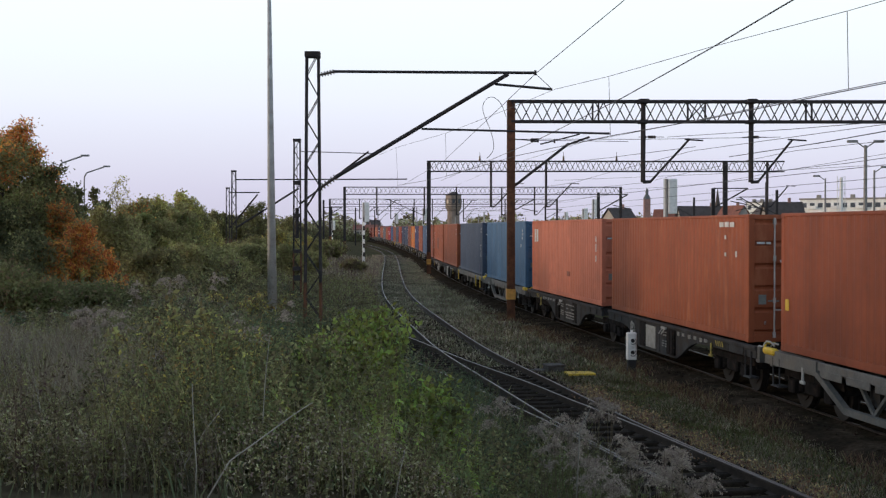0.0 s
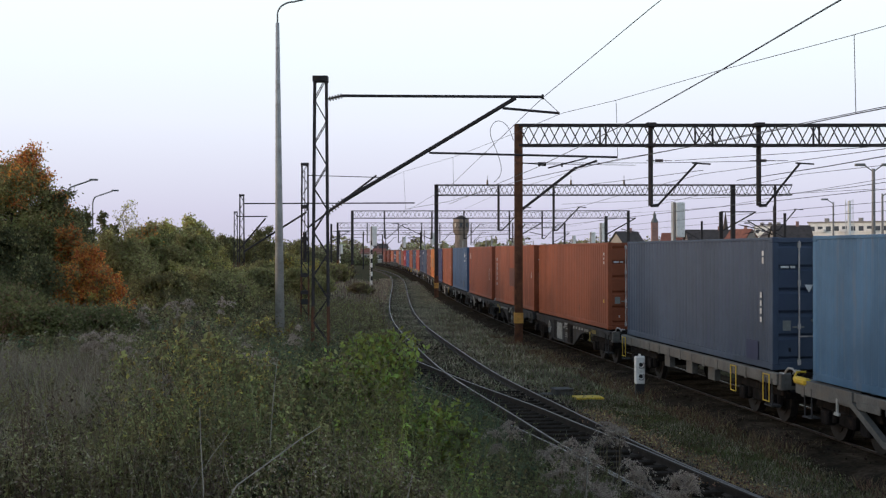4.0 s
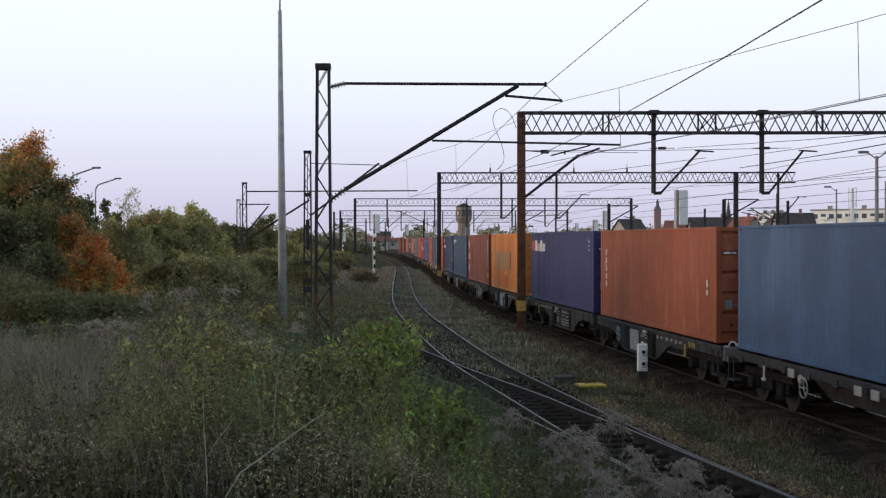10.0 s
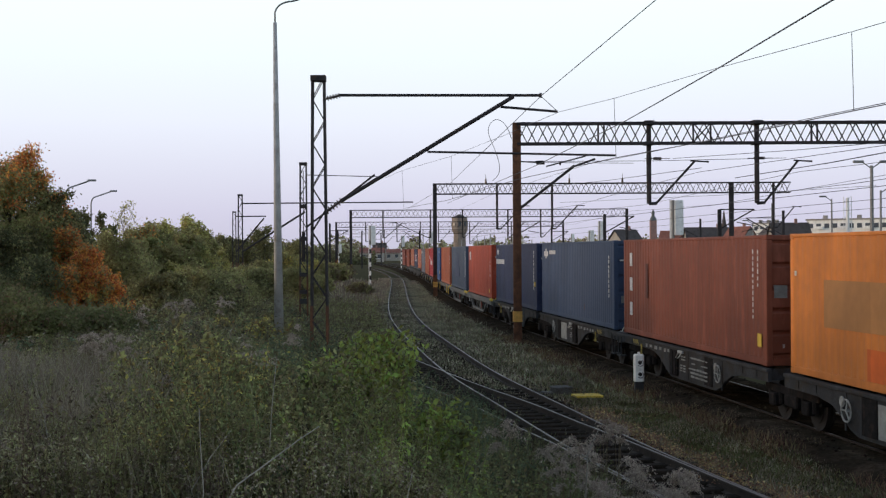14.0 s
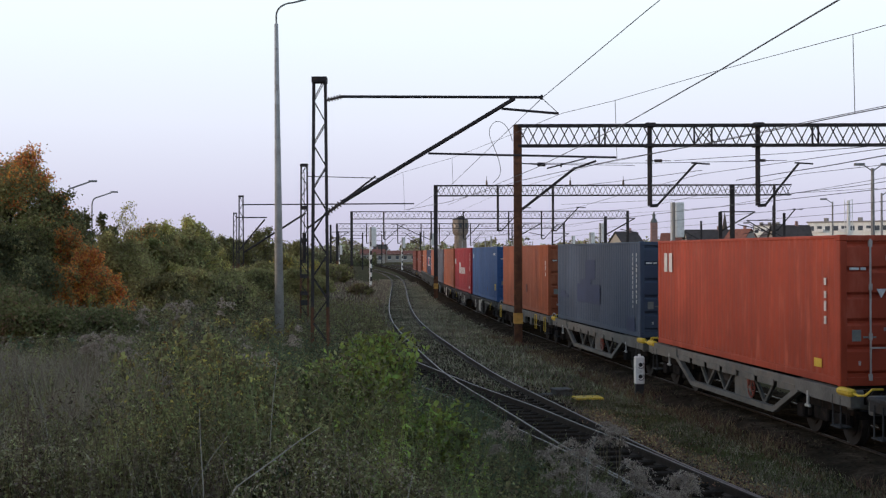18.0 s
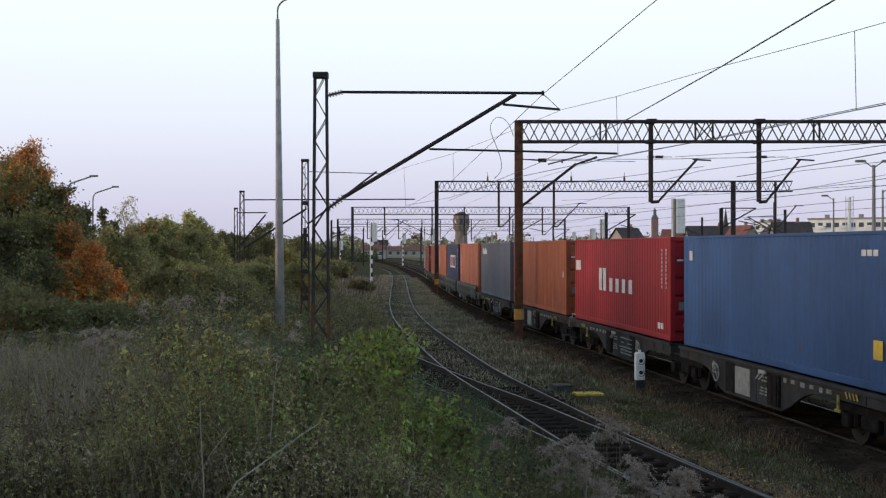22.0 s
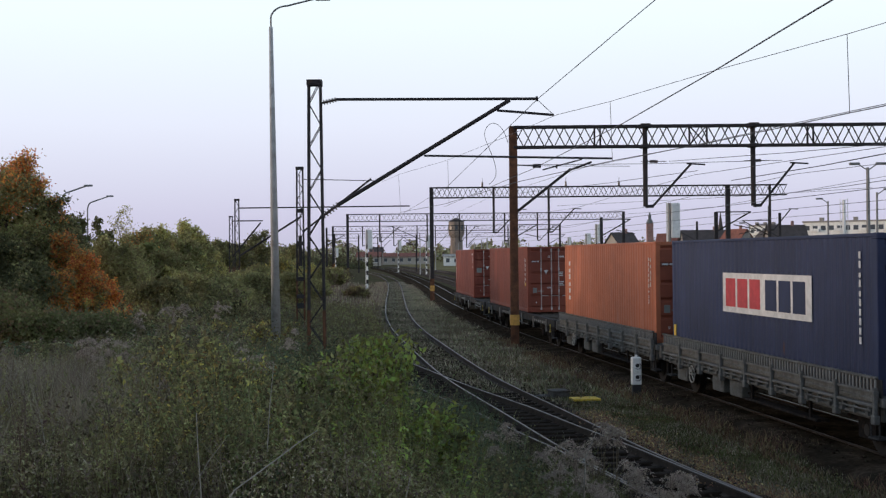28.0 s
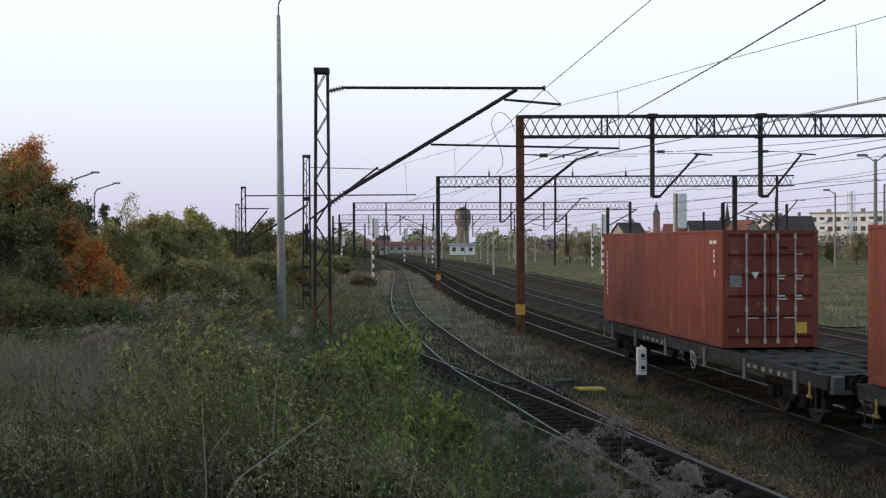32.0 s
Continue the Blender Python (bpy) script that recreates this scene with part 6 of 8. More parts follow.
def tree(label, x, y, height, radius, crown, seed, leaves=9000, leaf=0.16, trunk=0.14, low=0.2, name="tree", taper=0.7, clump=0.1, limbs=34, bark=None, up=1.0):
    """A tapered trunk, rising limbs with twigs, and leaves strung along them. crown: (material, lowest and highest share of the height, weight)."""
    rnd = random.Random(seed)
    z = float(ground_z(x, y))
    t = thing(name, label, "tree", m=Matrix.Translation((x, y, z)), group="trees along the railway")
    g = Geo()
    prev = Vector((0, 0, -0.2))
    n = 7
    spine = [prev]
    for k in range(1, n + 1):
        q = Vector((rnd.uniform(-1, 1) * 0.03 * height, rnd.uniform(-1, 1) * 0.03 * height, height * k / n * 0.9))
        g.tube(prev, q, trunk * (1 - (k - 1) / n * 0.9), trunk * (1 - k / n * 0.9), sides=8, caps=False)
        prev = q
        spine.append(q)
    part("trunk", g, bark or BARK, t, smooth=True)
    g, twigs = Geo(), []
    for k in range(limbs):
        h = low + (1 - low) * (k + rnd.random()) / limbs * 0.96
        base = spine[min(n, int(h * n))].lerp(spine[min(n, int(h * n) + 1)], h * n % 1)
        a = rnd.uniform(0, 2 * math.pi)
        ln = radius * max(0.16, 1 - (h - low) / (1 - low)) ** taper * rnd.uniform(0.5, 1.15)
        out = Vector((math.cos(a), math.sin(a), rnd.uniform(0.2, 0.7) * up))
        mid = base + out * ln * 0.55
        end = mid + (out + Vector((rnd.uniform(-0.4, 0.4), rnd.uniform(-0.4, 0.4), up * rnd.uniform(0.3, 1.0)))) * ln * 0.5
        far = min(1.0, math.hypot(end.x, end.y) / radius)
        end.z = min(end.z, height * (1.04 - 0.6 * far ** 1.4) * rnd.uniform(0.72, 1.0) + 0.06 * height)
        g.tube(base, mid, trunk * 0.2, trunk * 0.12, sides=4, caps=False).tube(mid, end, trunk * 0.12, trunk * 0.03, sides=4, caps=False)
        twigs += [(mid, end, 1.0), (base.lerp(mid, 0.4), mid, 0.5)]
        for _ in range(6):
            w = rnd.uniform(0.25, 1.0)
            b2 = base.lerp(mid, w * 2) if w < 0.5 else mid.lerp(end, w * 2 - 1)
            d2 = Vector((rnd.uniform(-1, 1), rnd.uniform(-1, 1), rnd.uniform(0.0, 1.0) * up)) + out * 0.5
            e2 = b2 + d2.normalized() * (0.25 * ln + 0.09 * radius) * rnd.uniform(0.7, 1.3)
            e2.z = min(e2.z, height * rnd.uniform(0.9, 1.05))
            g.tube(b2, e2, trunk * 0.06, trunk * 0.02, sides=3, caps=False)
            twigs.append((b2, e2, 0.8))
    part("branchwork", g, bark or BARK, t)["kind"] = "stuff"
    p0, p1 = (np.array([tuple(q[k]) for q in twigs]) for k in (0, 1))
    wt = np.array([q[2] for q in twigs]) * np.linalg.norm(p1 - p0, axis=1) ** 0.6
    pick = rng.choice(len(twigs), leaves, p=wt / wt.sum())
    along = rng.random((leaves, 1)) ** 0.8
    c = p0[pick] * (1 - along) + p1[pick] * along + rng.normal(size=(leaves, 3)) * radius * clump * np.array([1, 1, 0.8])
    c[:, 2] = np.maximum(c[:, 2], 0.05)
    # every twig takes one kind of leaf, by its height
    hz = (p0[:, 2] + p1[:, 2]) / 2 / height + rng.normal(size=len(twigs)) * 0.07
    share = np.stack([w * np.clip((hz - h0) / 0.12 + 0.5, 0.0, 1) * np.clip((h1 - hz) / 0.12 + 0.5, 0.0, 1) for m, h0, h1, w in crown], 1) + 1e-6
    share = np.cumsum(share / share.sum(1, keepdims=True), axis=1)
    kind = np.minimum((rng.random((len(twigs), 1)) > share).sum(1), len(crown) - 1)[pick]
    for j, (m, h0, h1, w) in enumerate(crown):
        q = c[kind == j]
        if len(q):
            v, f = leaf_arrays(q, leaf * 1.1, 0.3, 0.7, small=True)
            raw("crown", v, f, crown_of(m), t)
    return t


def ball(n):
    """Points spread evenly in a unit ball."""
    return unit(rng.normal(size=(n, 3))) * rng.random((n, 1)) ** (1 / 3)


def strew(n, u0, u1, d0, d1, off=0.0):
    """Feet spread over the ground seen between two bearings and two distances."""
    d = np.sqrt(rng.uniform(d0 ** 2, d1 ** 2, n))
    x = rng.uniform(u0, u1, n) * d
    return np.stack([x, d, ground_z(x, d) + off], -1)


# grass and weeds that cover the ground
GROWTH_U = [-0.42, -0.35, -0.26, -0.2, -0.15, -0.13, -0.09, -0.055, -0.042, -0.033, 0.0, 0.029, 0.0645, 0.11, 0.206, 0.3]
GROWTH_DROP = [0.072, 0.0707, 0.067, 0.061, 0.062, 0.068, 0.076, 0.078, 0.075, 0.082, 0.105, 0.126, 0.141, 0.153, 0.195, 0.234]


def room(p):
    """How tall plants grow at these feet: high on top of the bank, low towards the siding."""
    drop = np.interp(p[:, 0] / p[:, 1], GROWTH_U, GROWTH_DROP) * np.interp(p[:, 1], [8, 12, 16, 22, 32], [1.5, 1.28, 1.08, 0.92, 0.8])
    top = EYE[2] - drop * p[:, 1] - p[:, 2]
    return np.where(p[:, 1] < 32, top, 9.0)


def cover(name, label, pts, h, w, mat, lean=0.35, free=False):
    if not free:
        pts = pts[room(pts) > 0.12]
        h = np.minimum(h, room(pts) * 0.9) * (0.5 + 0.6 * relief(pts, len(mat.name)))
    v, f = blade_arrays(pts, h, w, lean, free or w >= 0.03)
    return tagged(raw(name, v, f, mat), label, "grass", kind="stuff")


def keep_left(p, gap):
    return p[p[:, 0] < np.minimum(SIDING_X(p[:, 1]), np.where(p[:, 1] < 47, STUB_X(p[:, 1]), 99)) - gap]



def verge(n, y0, y1, lo, hi, fx):
    y = rng.uniform(y0, y1, n)
    x = fx(y) + rng.uniform(lo, hi, n)
    return np.stack([x, y, ground_z(x, y)], -1)


def herbs(name, label, pts, h, leaf, per, mat, droop=0.4, reach=0.10):
    """Upright herbs: a thin stalk each, with narrow leaves all the way up."""
    pts = pts[room(pts) > 0.12]
    n = len(pts)
    tall = 0.45 + 0.75 * relief(pts, len(mat.name))
    hh = np.minimum(h * rng.uniform(0.55, 1.2, n), room(pts) * 1.05) * tall
    a = rng.uniform(0, 2 * np.pi, n)
    lean = np.stack([np.cos(a), np.sin(a), np.zeros(n)], -1) * (hh * rng.uniform(0, 0.28, n))[:, None]
    top = pts + lean + np.array([0, 0, 1.0]) * hh[:, None]
    side = unit(np.cross(top - pts, rng.normal(size=(n, 3)))) * 0.0025
    v1 = np.stack([pts - side, pts + side, top + side * 0.4, top - side * 0.4], 1).reshape(-1, 3)
    f1 = np.arange(n)[:, None] * 4 + np.array([[0, 1, 2, 3]])
    w = rng.uniform(0.15, 1.0, (n, per, 1))
    c = pts[:, None] * (1 - w) + top[:, None] * w + rng.normal(size=(n, per, 3)) * reach * np.array([1, 1, 0.5])
    v2, f2 = leaf_arrays(c.reshape(-1, 3), leaf, droop, 0.36)
    return tagged(raw(name, np.concatenate([v1, v2]), np.concatenate([f1, f2 + len(v1)]), mat), label, "weeds", kind="stuff")


def thicket(label, mat, clumps, u0, u1, d0, d1, stems=(7, 17), radius=0.15, leaf=0.054, per=28, tall=(0.4, 1.12), cap=1.5, gap=0.95, slim=0.5, small=False):
    """Leafy weeds in clumps: each stalk bends outward and carries leaves all the way up."""
    mid = keep_left(strew(clumps, u0, u1, d0, d1), gap)
    count = rng.integers(stems[0], stems[1], len(mid))
    grow = np.repeat(rng.uniform(tall[0], tall[1], len(mid)) * (0.62 + 0.55 * relief(mid, clumps % 7)), count)
    off = rng.normal(size=(len(grow), 2)) * radius
    feet = np.repeat(mid, count, axis=0)
    feet[:, :2] += off
    feet[:, 2] = ground_z(feet[:, 0], feet[:, 1])
    ok = (room(feet) > 0.15) & (feet[:, 0] < np.minimum(SIDING_X(feet[:, 1]), STUB_X(np.minimum(feet[:, 1], 47))) - 0.8)
    feet, off, grow = feet[ok], off[ok], grow[ok]
    n = len(feet)
    hh = np.minimum(room(feet), cap) * grow * rng.uniform(0.75, 1.05, n)
    lean = np.concatenate([off * 0.6 + rng.normal(size=(n, 2)) * 0.07, np.zeros((n, 1))], 1) * hh[:, None] / 0.6
    lift = np.array([0, 0, 1.0])

    def along(w):
        return feet[:, None] + lift * (hh[:, None] * w)[..., None] + lean[:, None] * (w ** 2)[..., None]

    knots = along(np.broadcast_to(np.linspace(0, 1, 4), (n, 4)))
    side = np.stack([np.ones(n), rng.uniform(-0.6, 0.6, n), np.zeros(n)], -1)[:, None] * np.array([0.003, 0.0025, 0.0018, 0.0008])[None, :, None]
    v1 = np.concatenate([knots - side, knots + side], 1).reshape(-1, 3)
    f1 = (np.arange(n)[:, None, None] * 8 + np.array([[0, 4, 5, 1], [1, 5, 6, 2], [2, 6, 7, 3]])[None]).reshape(-1, 4)
    w = rng.uniform(0.06, 1.0, (n, per))
    c = along(w).reshape(-1, 3)
    m = len(c)
    a = rng.uniform(0, 2 * np.pi, m)
    d = unit(np.stack([np.cos(a), np.sin(a), rng.uniform(-0.75, 0.45, m)], -1))
    flat = unit(np.cross(d, lift))
    roll = rng.uniform(-1.2, 1.2, m)[:, None]
    s = flat * np.cos(roll) + np.cross(flat, d) * np.sin(roll)
    ln = (leaf * (1.25 - 0.7 * w.ravel()) * rng.uniform(0.6, 1.35, m))[:, None]
    v2 = np.stack([c, c + d * ln * 0.45 + s * ln * slim * 0.5, c + d * ln - lift * ln * 0.25, c + d * ln * 0.45 - s * ln * slim * 0.5], 1).reshape(-1, 3)
    f2 = np.arange(m)[:, None] * 4 + np.array([[0, 1, 2, 3]]) + len(v1)
    if small:
        v2 = v2.reshape(-1, 4, 3)[:, [0, 1, 2]] * 1.0
        v2[:, 0] -= (s * ln * slim * 0.4)
        v2 = v2.reshape(-1, 3)
        f2 = np.arange(m)[:, None] * 3 + np.array([[0, 1, 2]]) + len(v1)
        f1 = np.concatenate([f1[:, [0, 1, 2]], f1[:, [0, 2, 3]]])
    return tagged(raw("weeds", np.concatenate([v1, v2]), np.concatenate([f1, f2]), mat), label, "weeds", kind="stuff")


def plumes(label, tops, size=0.22, sprays=9, fine=0.02):
    """Withered goldenrod: bent stalks, each with a feathery seed head of arching sprays."""
    for u, v, d in tops:
        top = sight(u, v, d)
        z = float(ground_z(top.x, top.y))
        t = thing("goldenrod", label, "plant", m=Matrix.Translation((top.x, top.y, z)), group="withered goldenrod")
        c = []
        for k in range(4):
            a = rng.uniform(0, 2 * math.pi)
            reach = size * rng.uniform(0.3, 1.0) if k else 0.0
            tip = Vector((math.cos(a) * reach, math.sin(a) * reach, (top.z - z) * (1 if not k else rng.uniform(0.78, 0.98))))
            part("stalk", Geo().tube((tip.x * 0.3, tip.y * 0.3, -0.03), tip * 0.55 + Vector((0.02, 0, 0)), 0.006, 0.005, sides=4, caps=False).tube(tip * 0.55 + Vector((0.02, 0, 0)), tip, 0.005, 0.003, sides=4, caps=False), WEED_BROWN, t, "thin brown stalk")
            for _ in range(sprays):
                b = rng.uniform(0, 2 * math.pi)
                ln = size * rng.uniform(0.35, 1.1)
                w = np.linspace(0, 1, 46)
                down = rng.uniform(0, 0.3)
                arc = np.stack([math.cos(b) * ln * w, math.sin(b) * ln * w, ln * (0.9 * w - 1.15 * w * w)], -1)
                c.append(np.array(tip) + arc + np.array([0, 0, -down * size * 2]) + rng.normal(size=(len(w), 3)) * size * 0.022)
        lv, lf = leaf_arrays(np.concatenate(c), fine * 1.25, 0.1, 0.28)
        raw("seed_head", lv, lf, FLUFF, t, "pale grey fluffy seed head")["kind"] = "stuff"


# the ground cover of the bank, from the viewer outwards
cover("weeds", "dark green weeds low on the bank", keep_left(strew(13000, -0.42, 0.3, 7, 30), 0.9), 0.3, 0.016, WEED)
cover("dry_grass", "tall greyish dry grass on the bank", patchy(keep_left(strew(26000, -0.42, -0.225, 11.2, 19), 1.0), 8, 0.6), 0.9, 0.008, STRAW, 0.42)
cover("dry_grass", "thin dry grass among the shrubs", patchy(keep_left(strew(12000, -0.26, 0.22, 9, 28), 0.9), 5, 0.25), 0.6, 0.006, STRAW, 0.35)
cover("weeds", "brown and green weeds beyond the bank", keep_left(strew(40000, -0.42, -0.02, 28, 75), 1.3), 0.5, 0.045, WEED_BROWN)
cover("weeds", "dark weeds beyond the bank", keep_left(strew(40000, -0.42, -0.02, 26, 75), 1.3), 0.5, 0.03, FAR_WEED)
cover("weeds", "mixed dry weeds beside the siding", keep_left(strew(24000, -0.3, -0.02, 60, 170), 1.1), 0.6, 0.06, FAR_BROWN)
cover("dry_stalks", "scattered pale dry stalks on the bank", keep_left(strew(900, -0.40, 0.18, 9.5, 26), 1.0), 1.05, 0.006, TWIG, 0.4)
thicket("olive leafy weeds in clumps on the bank", LEAF_OLIVE, 190, -0.34, 0.05, 9.4, 20, per=24)
thicket("olive leafy weeds in clumps on the bank", LEAF_OLIVE, 90, -0.24, -0.05, 9.6, 16, leaf=0.052)
thicket("green leafy weeds in clumps on the bank", LEAF_GREEN, 330, -0.26, 0.20, 9.4, 22, per=22)
thicket("dark green leafy weeds in clumps on the bank", LEAF_DARK, 300, -0.36, 0.16, 9.4, 28, tall=(0.3, 0.9), per=20)
thicket("bluish green leafy weeds on the bank", LEAF_TEAL, 130, -0.16, 0.05, 9, 30, per=24)
thicket("yellowing leafy weeds on the bank", LEAF_YELLOW, 40, -0.25, -0.10, 9.5, 16, stems=(2, 6), leaf=0.05)
thicket("bright green weeds low on the bank", LEAF_BRIGHT, 26, -0.09, 0.1, 9.5, 15, stems=(4, 9))
thicket("withered brown weeds on the bank", WEED_BROWN, 200, -0.42, 0.22, 9, 30, leaf=0.045, tall=(0.5, 1.12), per=20)
for label, mat, n in (("dull weeds behind the top of the bank", LEAF_TEAL, 160), ("olive weeds behind the top of the bank", LEAF_OLIVE, 400), ("dull green weeds behind the top of the bank", LEAF_DARK, 260), ("greyish dry weeds behind the top of the bank", STRAW, 200), ("brown weeds behind the top of the bank", WEED_BROWN, 220)):
    thicket(label, mat, n, -0.36, -0.03, 22, 62, leaf=0.13, radius=0.4, cap=0.75, slim=0.6, per=18, small=True)
for label, mat, n in (("low fine olive weeds on the near bank", LEAF_OLIVE, 230), ("low fine withered weeds on the near bank", WEED_BROWN, 200), ("low fine dull green weeds on the near bank", LEAF_DARK, 150), ("low fine pale weeds on the near bank", STRAW, 90)):
    thicket(label, mat, n, -0.42, -0.1, 9.2, 13.5, tall=(0.3, 0.62), leaf=0.038, per=20, stems=(8, 16), radius=0.2, small=True)
thicket("low fine olive weeds on the near bank", LEAF_OLIVE, 120, -0.12, 0.14, 9.2, 12, tall=(0.3, 0.6), leaf=0.038, per=20, small=True)
for label, mat in (("low olive leaves among the near weeds", FAR_WEED), ("low pale withered leaves among the near weeds", FAR_BROWN), ("low dull green leaves among the near weeds", LEAF_OLIVE)):
    q = patchy(strew(15000, -0.42, 0.13, 8.6, 12.6), 31, 0.55)
    q[:, 2] += rng.random(len(q)) ** 0.7 * np.clip(room(q) * 0.62, 0.05, 0.6) * (0.45 + 0.6 * relief(q, 3))
    lv, lf = leaf_arrays(q, 0.028, 0.3, 0.5, small=True)
    tagged(raw("low_weeds", lv, lf, mat), label, "weeds", kind="stuff")
herbs("herbs", "bluish dark green herbs at the foot of the bank", patchy(keep_left(strew(4600, -0.14, 0.06, 14, 34), 1.0), 4, 0.5), 0.75, 0.07, 16, LEAF_TEAL)
herbs("herbs", "olive weeds along the far bank", keep_left(strew(3000, -0.30, -0.03, 34, 90), 1.4), 0.95, 0.14, 14, LEAF_OLIVE, reach=0.2)
cover("grass", "short rough grass between the tracks", verge(22000, 12, 60, 1.1, 4.6, SIDING_X), 0.13, 0.014, TURF, 0.6, True)
cover("grass", "short brown grass between the tracks", verge(22000, 12, 75, 1.0, 4.8, SIDING_X), 0.13, 0.014, TURF_BROWN, 0.6, True)
cover("grass", "withered grass beside the siding", verge(5000, 12, 32, 1.02, 1.7, SIDING_X), 0.24, 0.010, STRAW, 0.6, True)
cover("grass", "short rough grass between the tracks", verge(20000, 34, 150, 1.0, 4.4, SIDING_X), 0.17, 0.05, SIDE_GREEN, 0.6, True)
cover("grass", "short brown grass between the tracks", verge(16000, 36, 170, 0.9, 4.4, SIDING_X), 0.18, 0.06, SIDE_GRASS, 0.6, True)
cover("grass", "sparse grass over the siding", verge(16000, 32, 150, -2.2, 1.6, SIDING_X), 0.13, 0.045, SIDE_GREEN, 0.6, True)
cover("grass", "sparse brown grass over the siding", verge(34000, 33, 190, -2.4, 1.7, SIDING_X), 0.15, 0.05, SIDE_GRASS, 0.6, True)
cover("grass", "dark green turf between the tracks", patchy(verge(46000, 11, 33, 1.4, 5.0, SIDING_X), 21, 0.7, 0.5), 0.1, 0.014, TURF, 0.7, True)
ly = rng.uniform(11, 31, 15000)
lx = SIDING_X(ly) + 1.3 + rng.normal(size=15000) * 0.22 + 0.12 * np.sin(ly * 1.7) + 0.1 * np.sin(ly * 4.1)
lv, lf = leaf_arrays(np.stack([lx, ly, ground_z(lx, ly) + rng.random(15000) ** 1.5 * 0.24], -1), 0.055, 0.3, 0.4)
tagged(raw("leaf_litter", lv, lf, LITTER), "brown dead leaves and bracken along the siding", "leaves", kind="stuff")
cover("grass", "thin dry grass along the foot of the main track", patchy(verge(30000, 10, 40, -4.0, -1.3, TRAIN_X), 27, 0.8), 0.11, 0.016, SIDE_GRASS, 0.6, True)
cover("grass", "dark turf along the foot of the main track", patchy(verge(30000, 13, 44, -4.2, -1.45, TRAIN_X), 23, 0.75, 0.5), 0.12, 0.016, TURF, 0.7, True)
cover("grass", "brown tufts along the edge of the main track", patchy(verge(14000, 13, 60, -2.7, -1.2, TRAIN_X) + np.array([0, 0, 0.1]), 27, 0.7, 0.6), 0.16, 0.016, TURF_BROWN, 0.7, True)
q = patchy(verge(9000, 13, 40, -4.0, -1.5, TRAIN_X), 24, 0.5, 0.7)
lv, lf = leaf_arrays(q + np.array([0, 0, 1.0]) * rng.random((len(q), 1)) * 0.12, 0.05, 0.2, 0.45)
tagged(raw("low_weeds", lv, lf, WEED), "low green weeds along the foot of the main track", "weeds", kind="stuff")
for share, mat, seed in ((0.35, LEAF_OLIVE, 11), (0.3, LEAF_DARK, 12), (0.12, LITTER, 13)):
    q = patchy(verge(16000, 12, 80, 1.0, 4.6, SIDING_X), seed, share, 0.6)
    lv, lf = leaf_arrays(q + np.array([0, 0, 1.0]) * rng.random((len(q), 1)) * 0.12, 0.05, 0.2, 0.45)
    tagged(raw("low_weeds", lv, lf, mat), "low patchy weeds between the tracks", "weeds", kind="stuff")
cover("grass", "grass of the meadow beyond the tracks", verge(22000, 50, 170, 3.0, 34, THIRD_X), 0.26, 0.06, FAR_WEED, 0.6, True)
cover("grass", "straw-coloured tufts in the meadow", patchy(verge(12000, 50, 190, 3.0, 40, THIRD_X), 31, 0.45, 0.12), 0.3, 0.06, FAR_BROWN, 0.6, True)

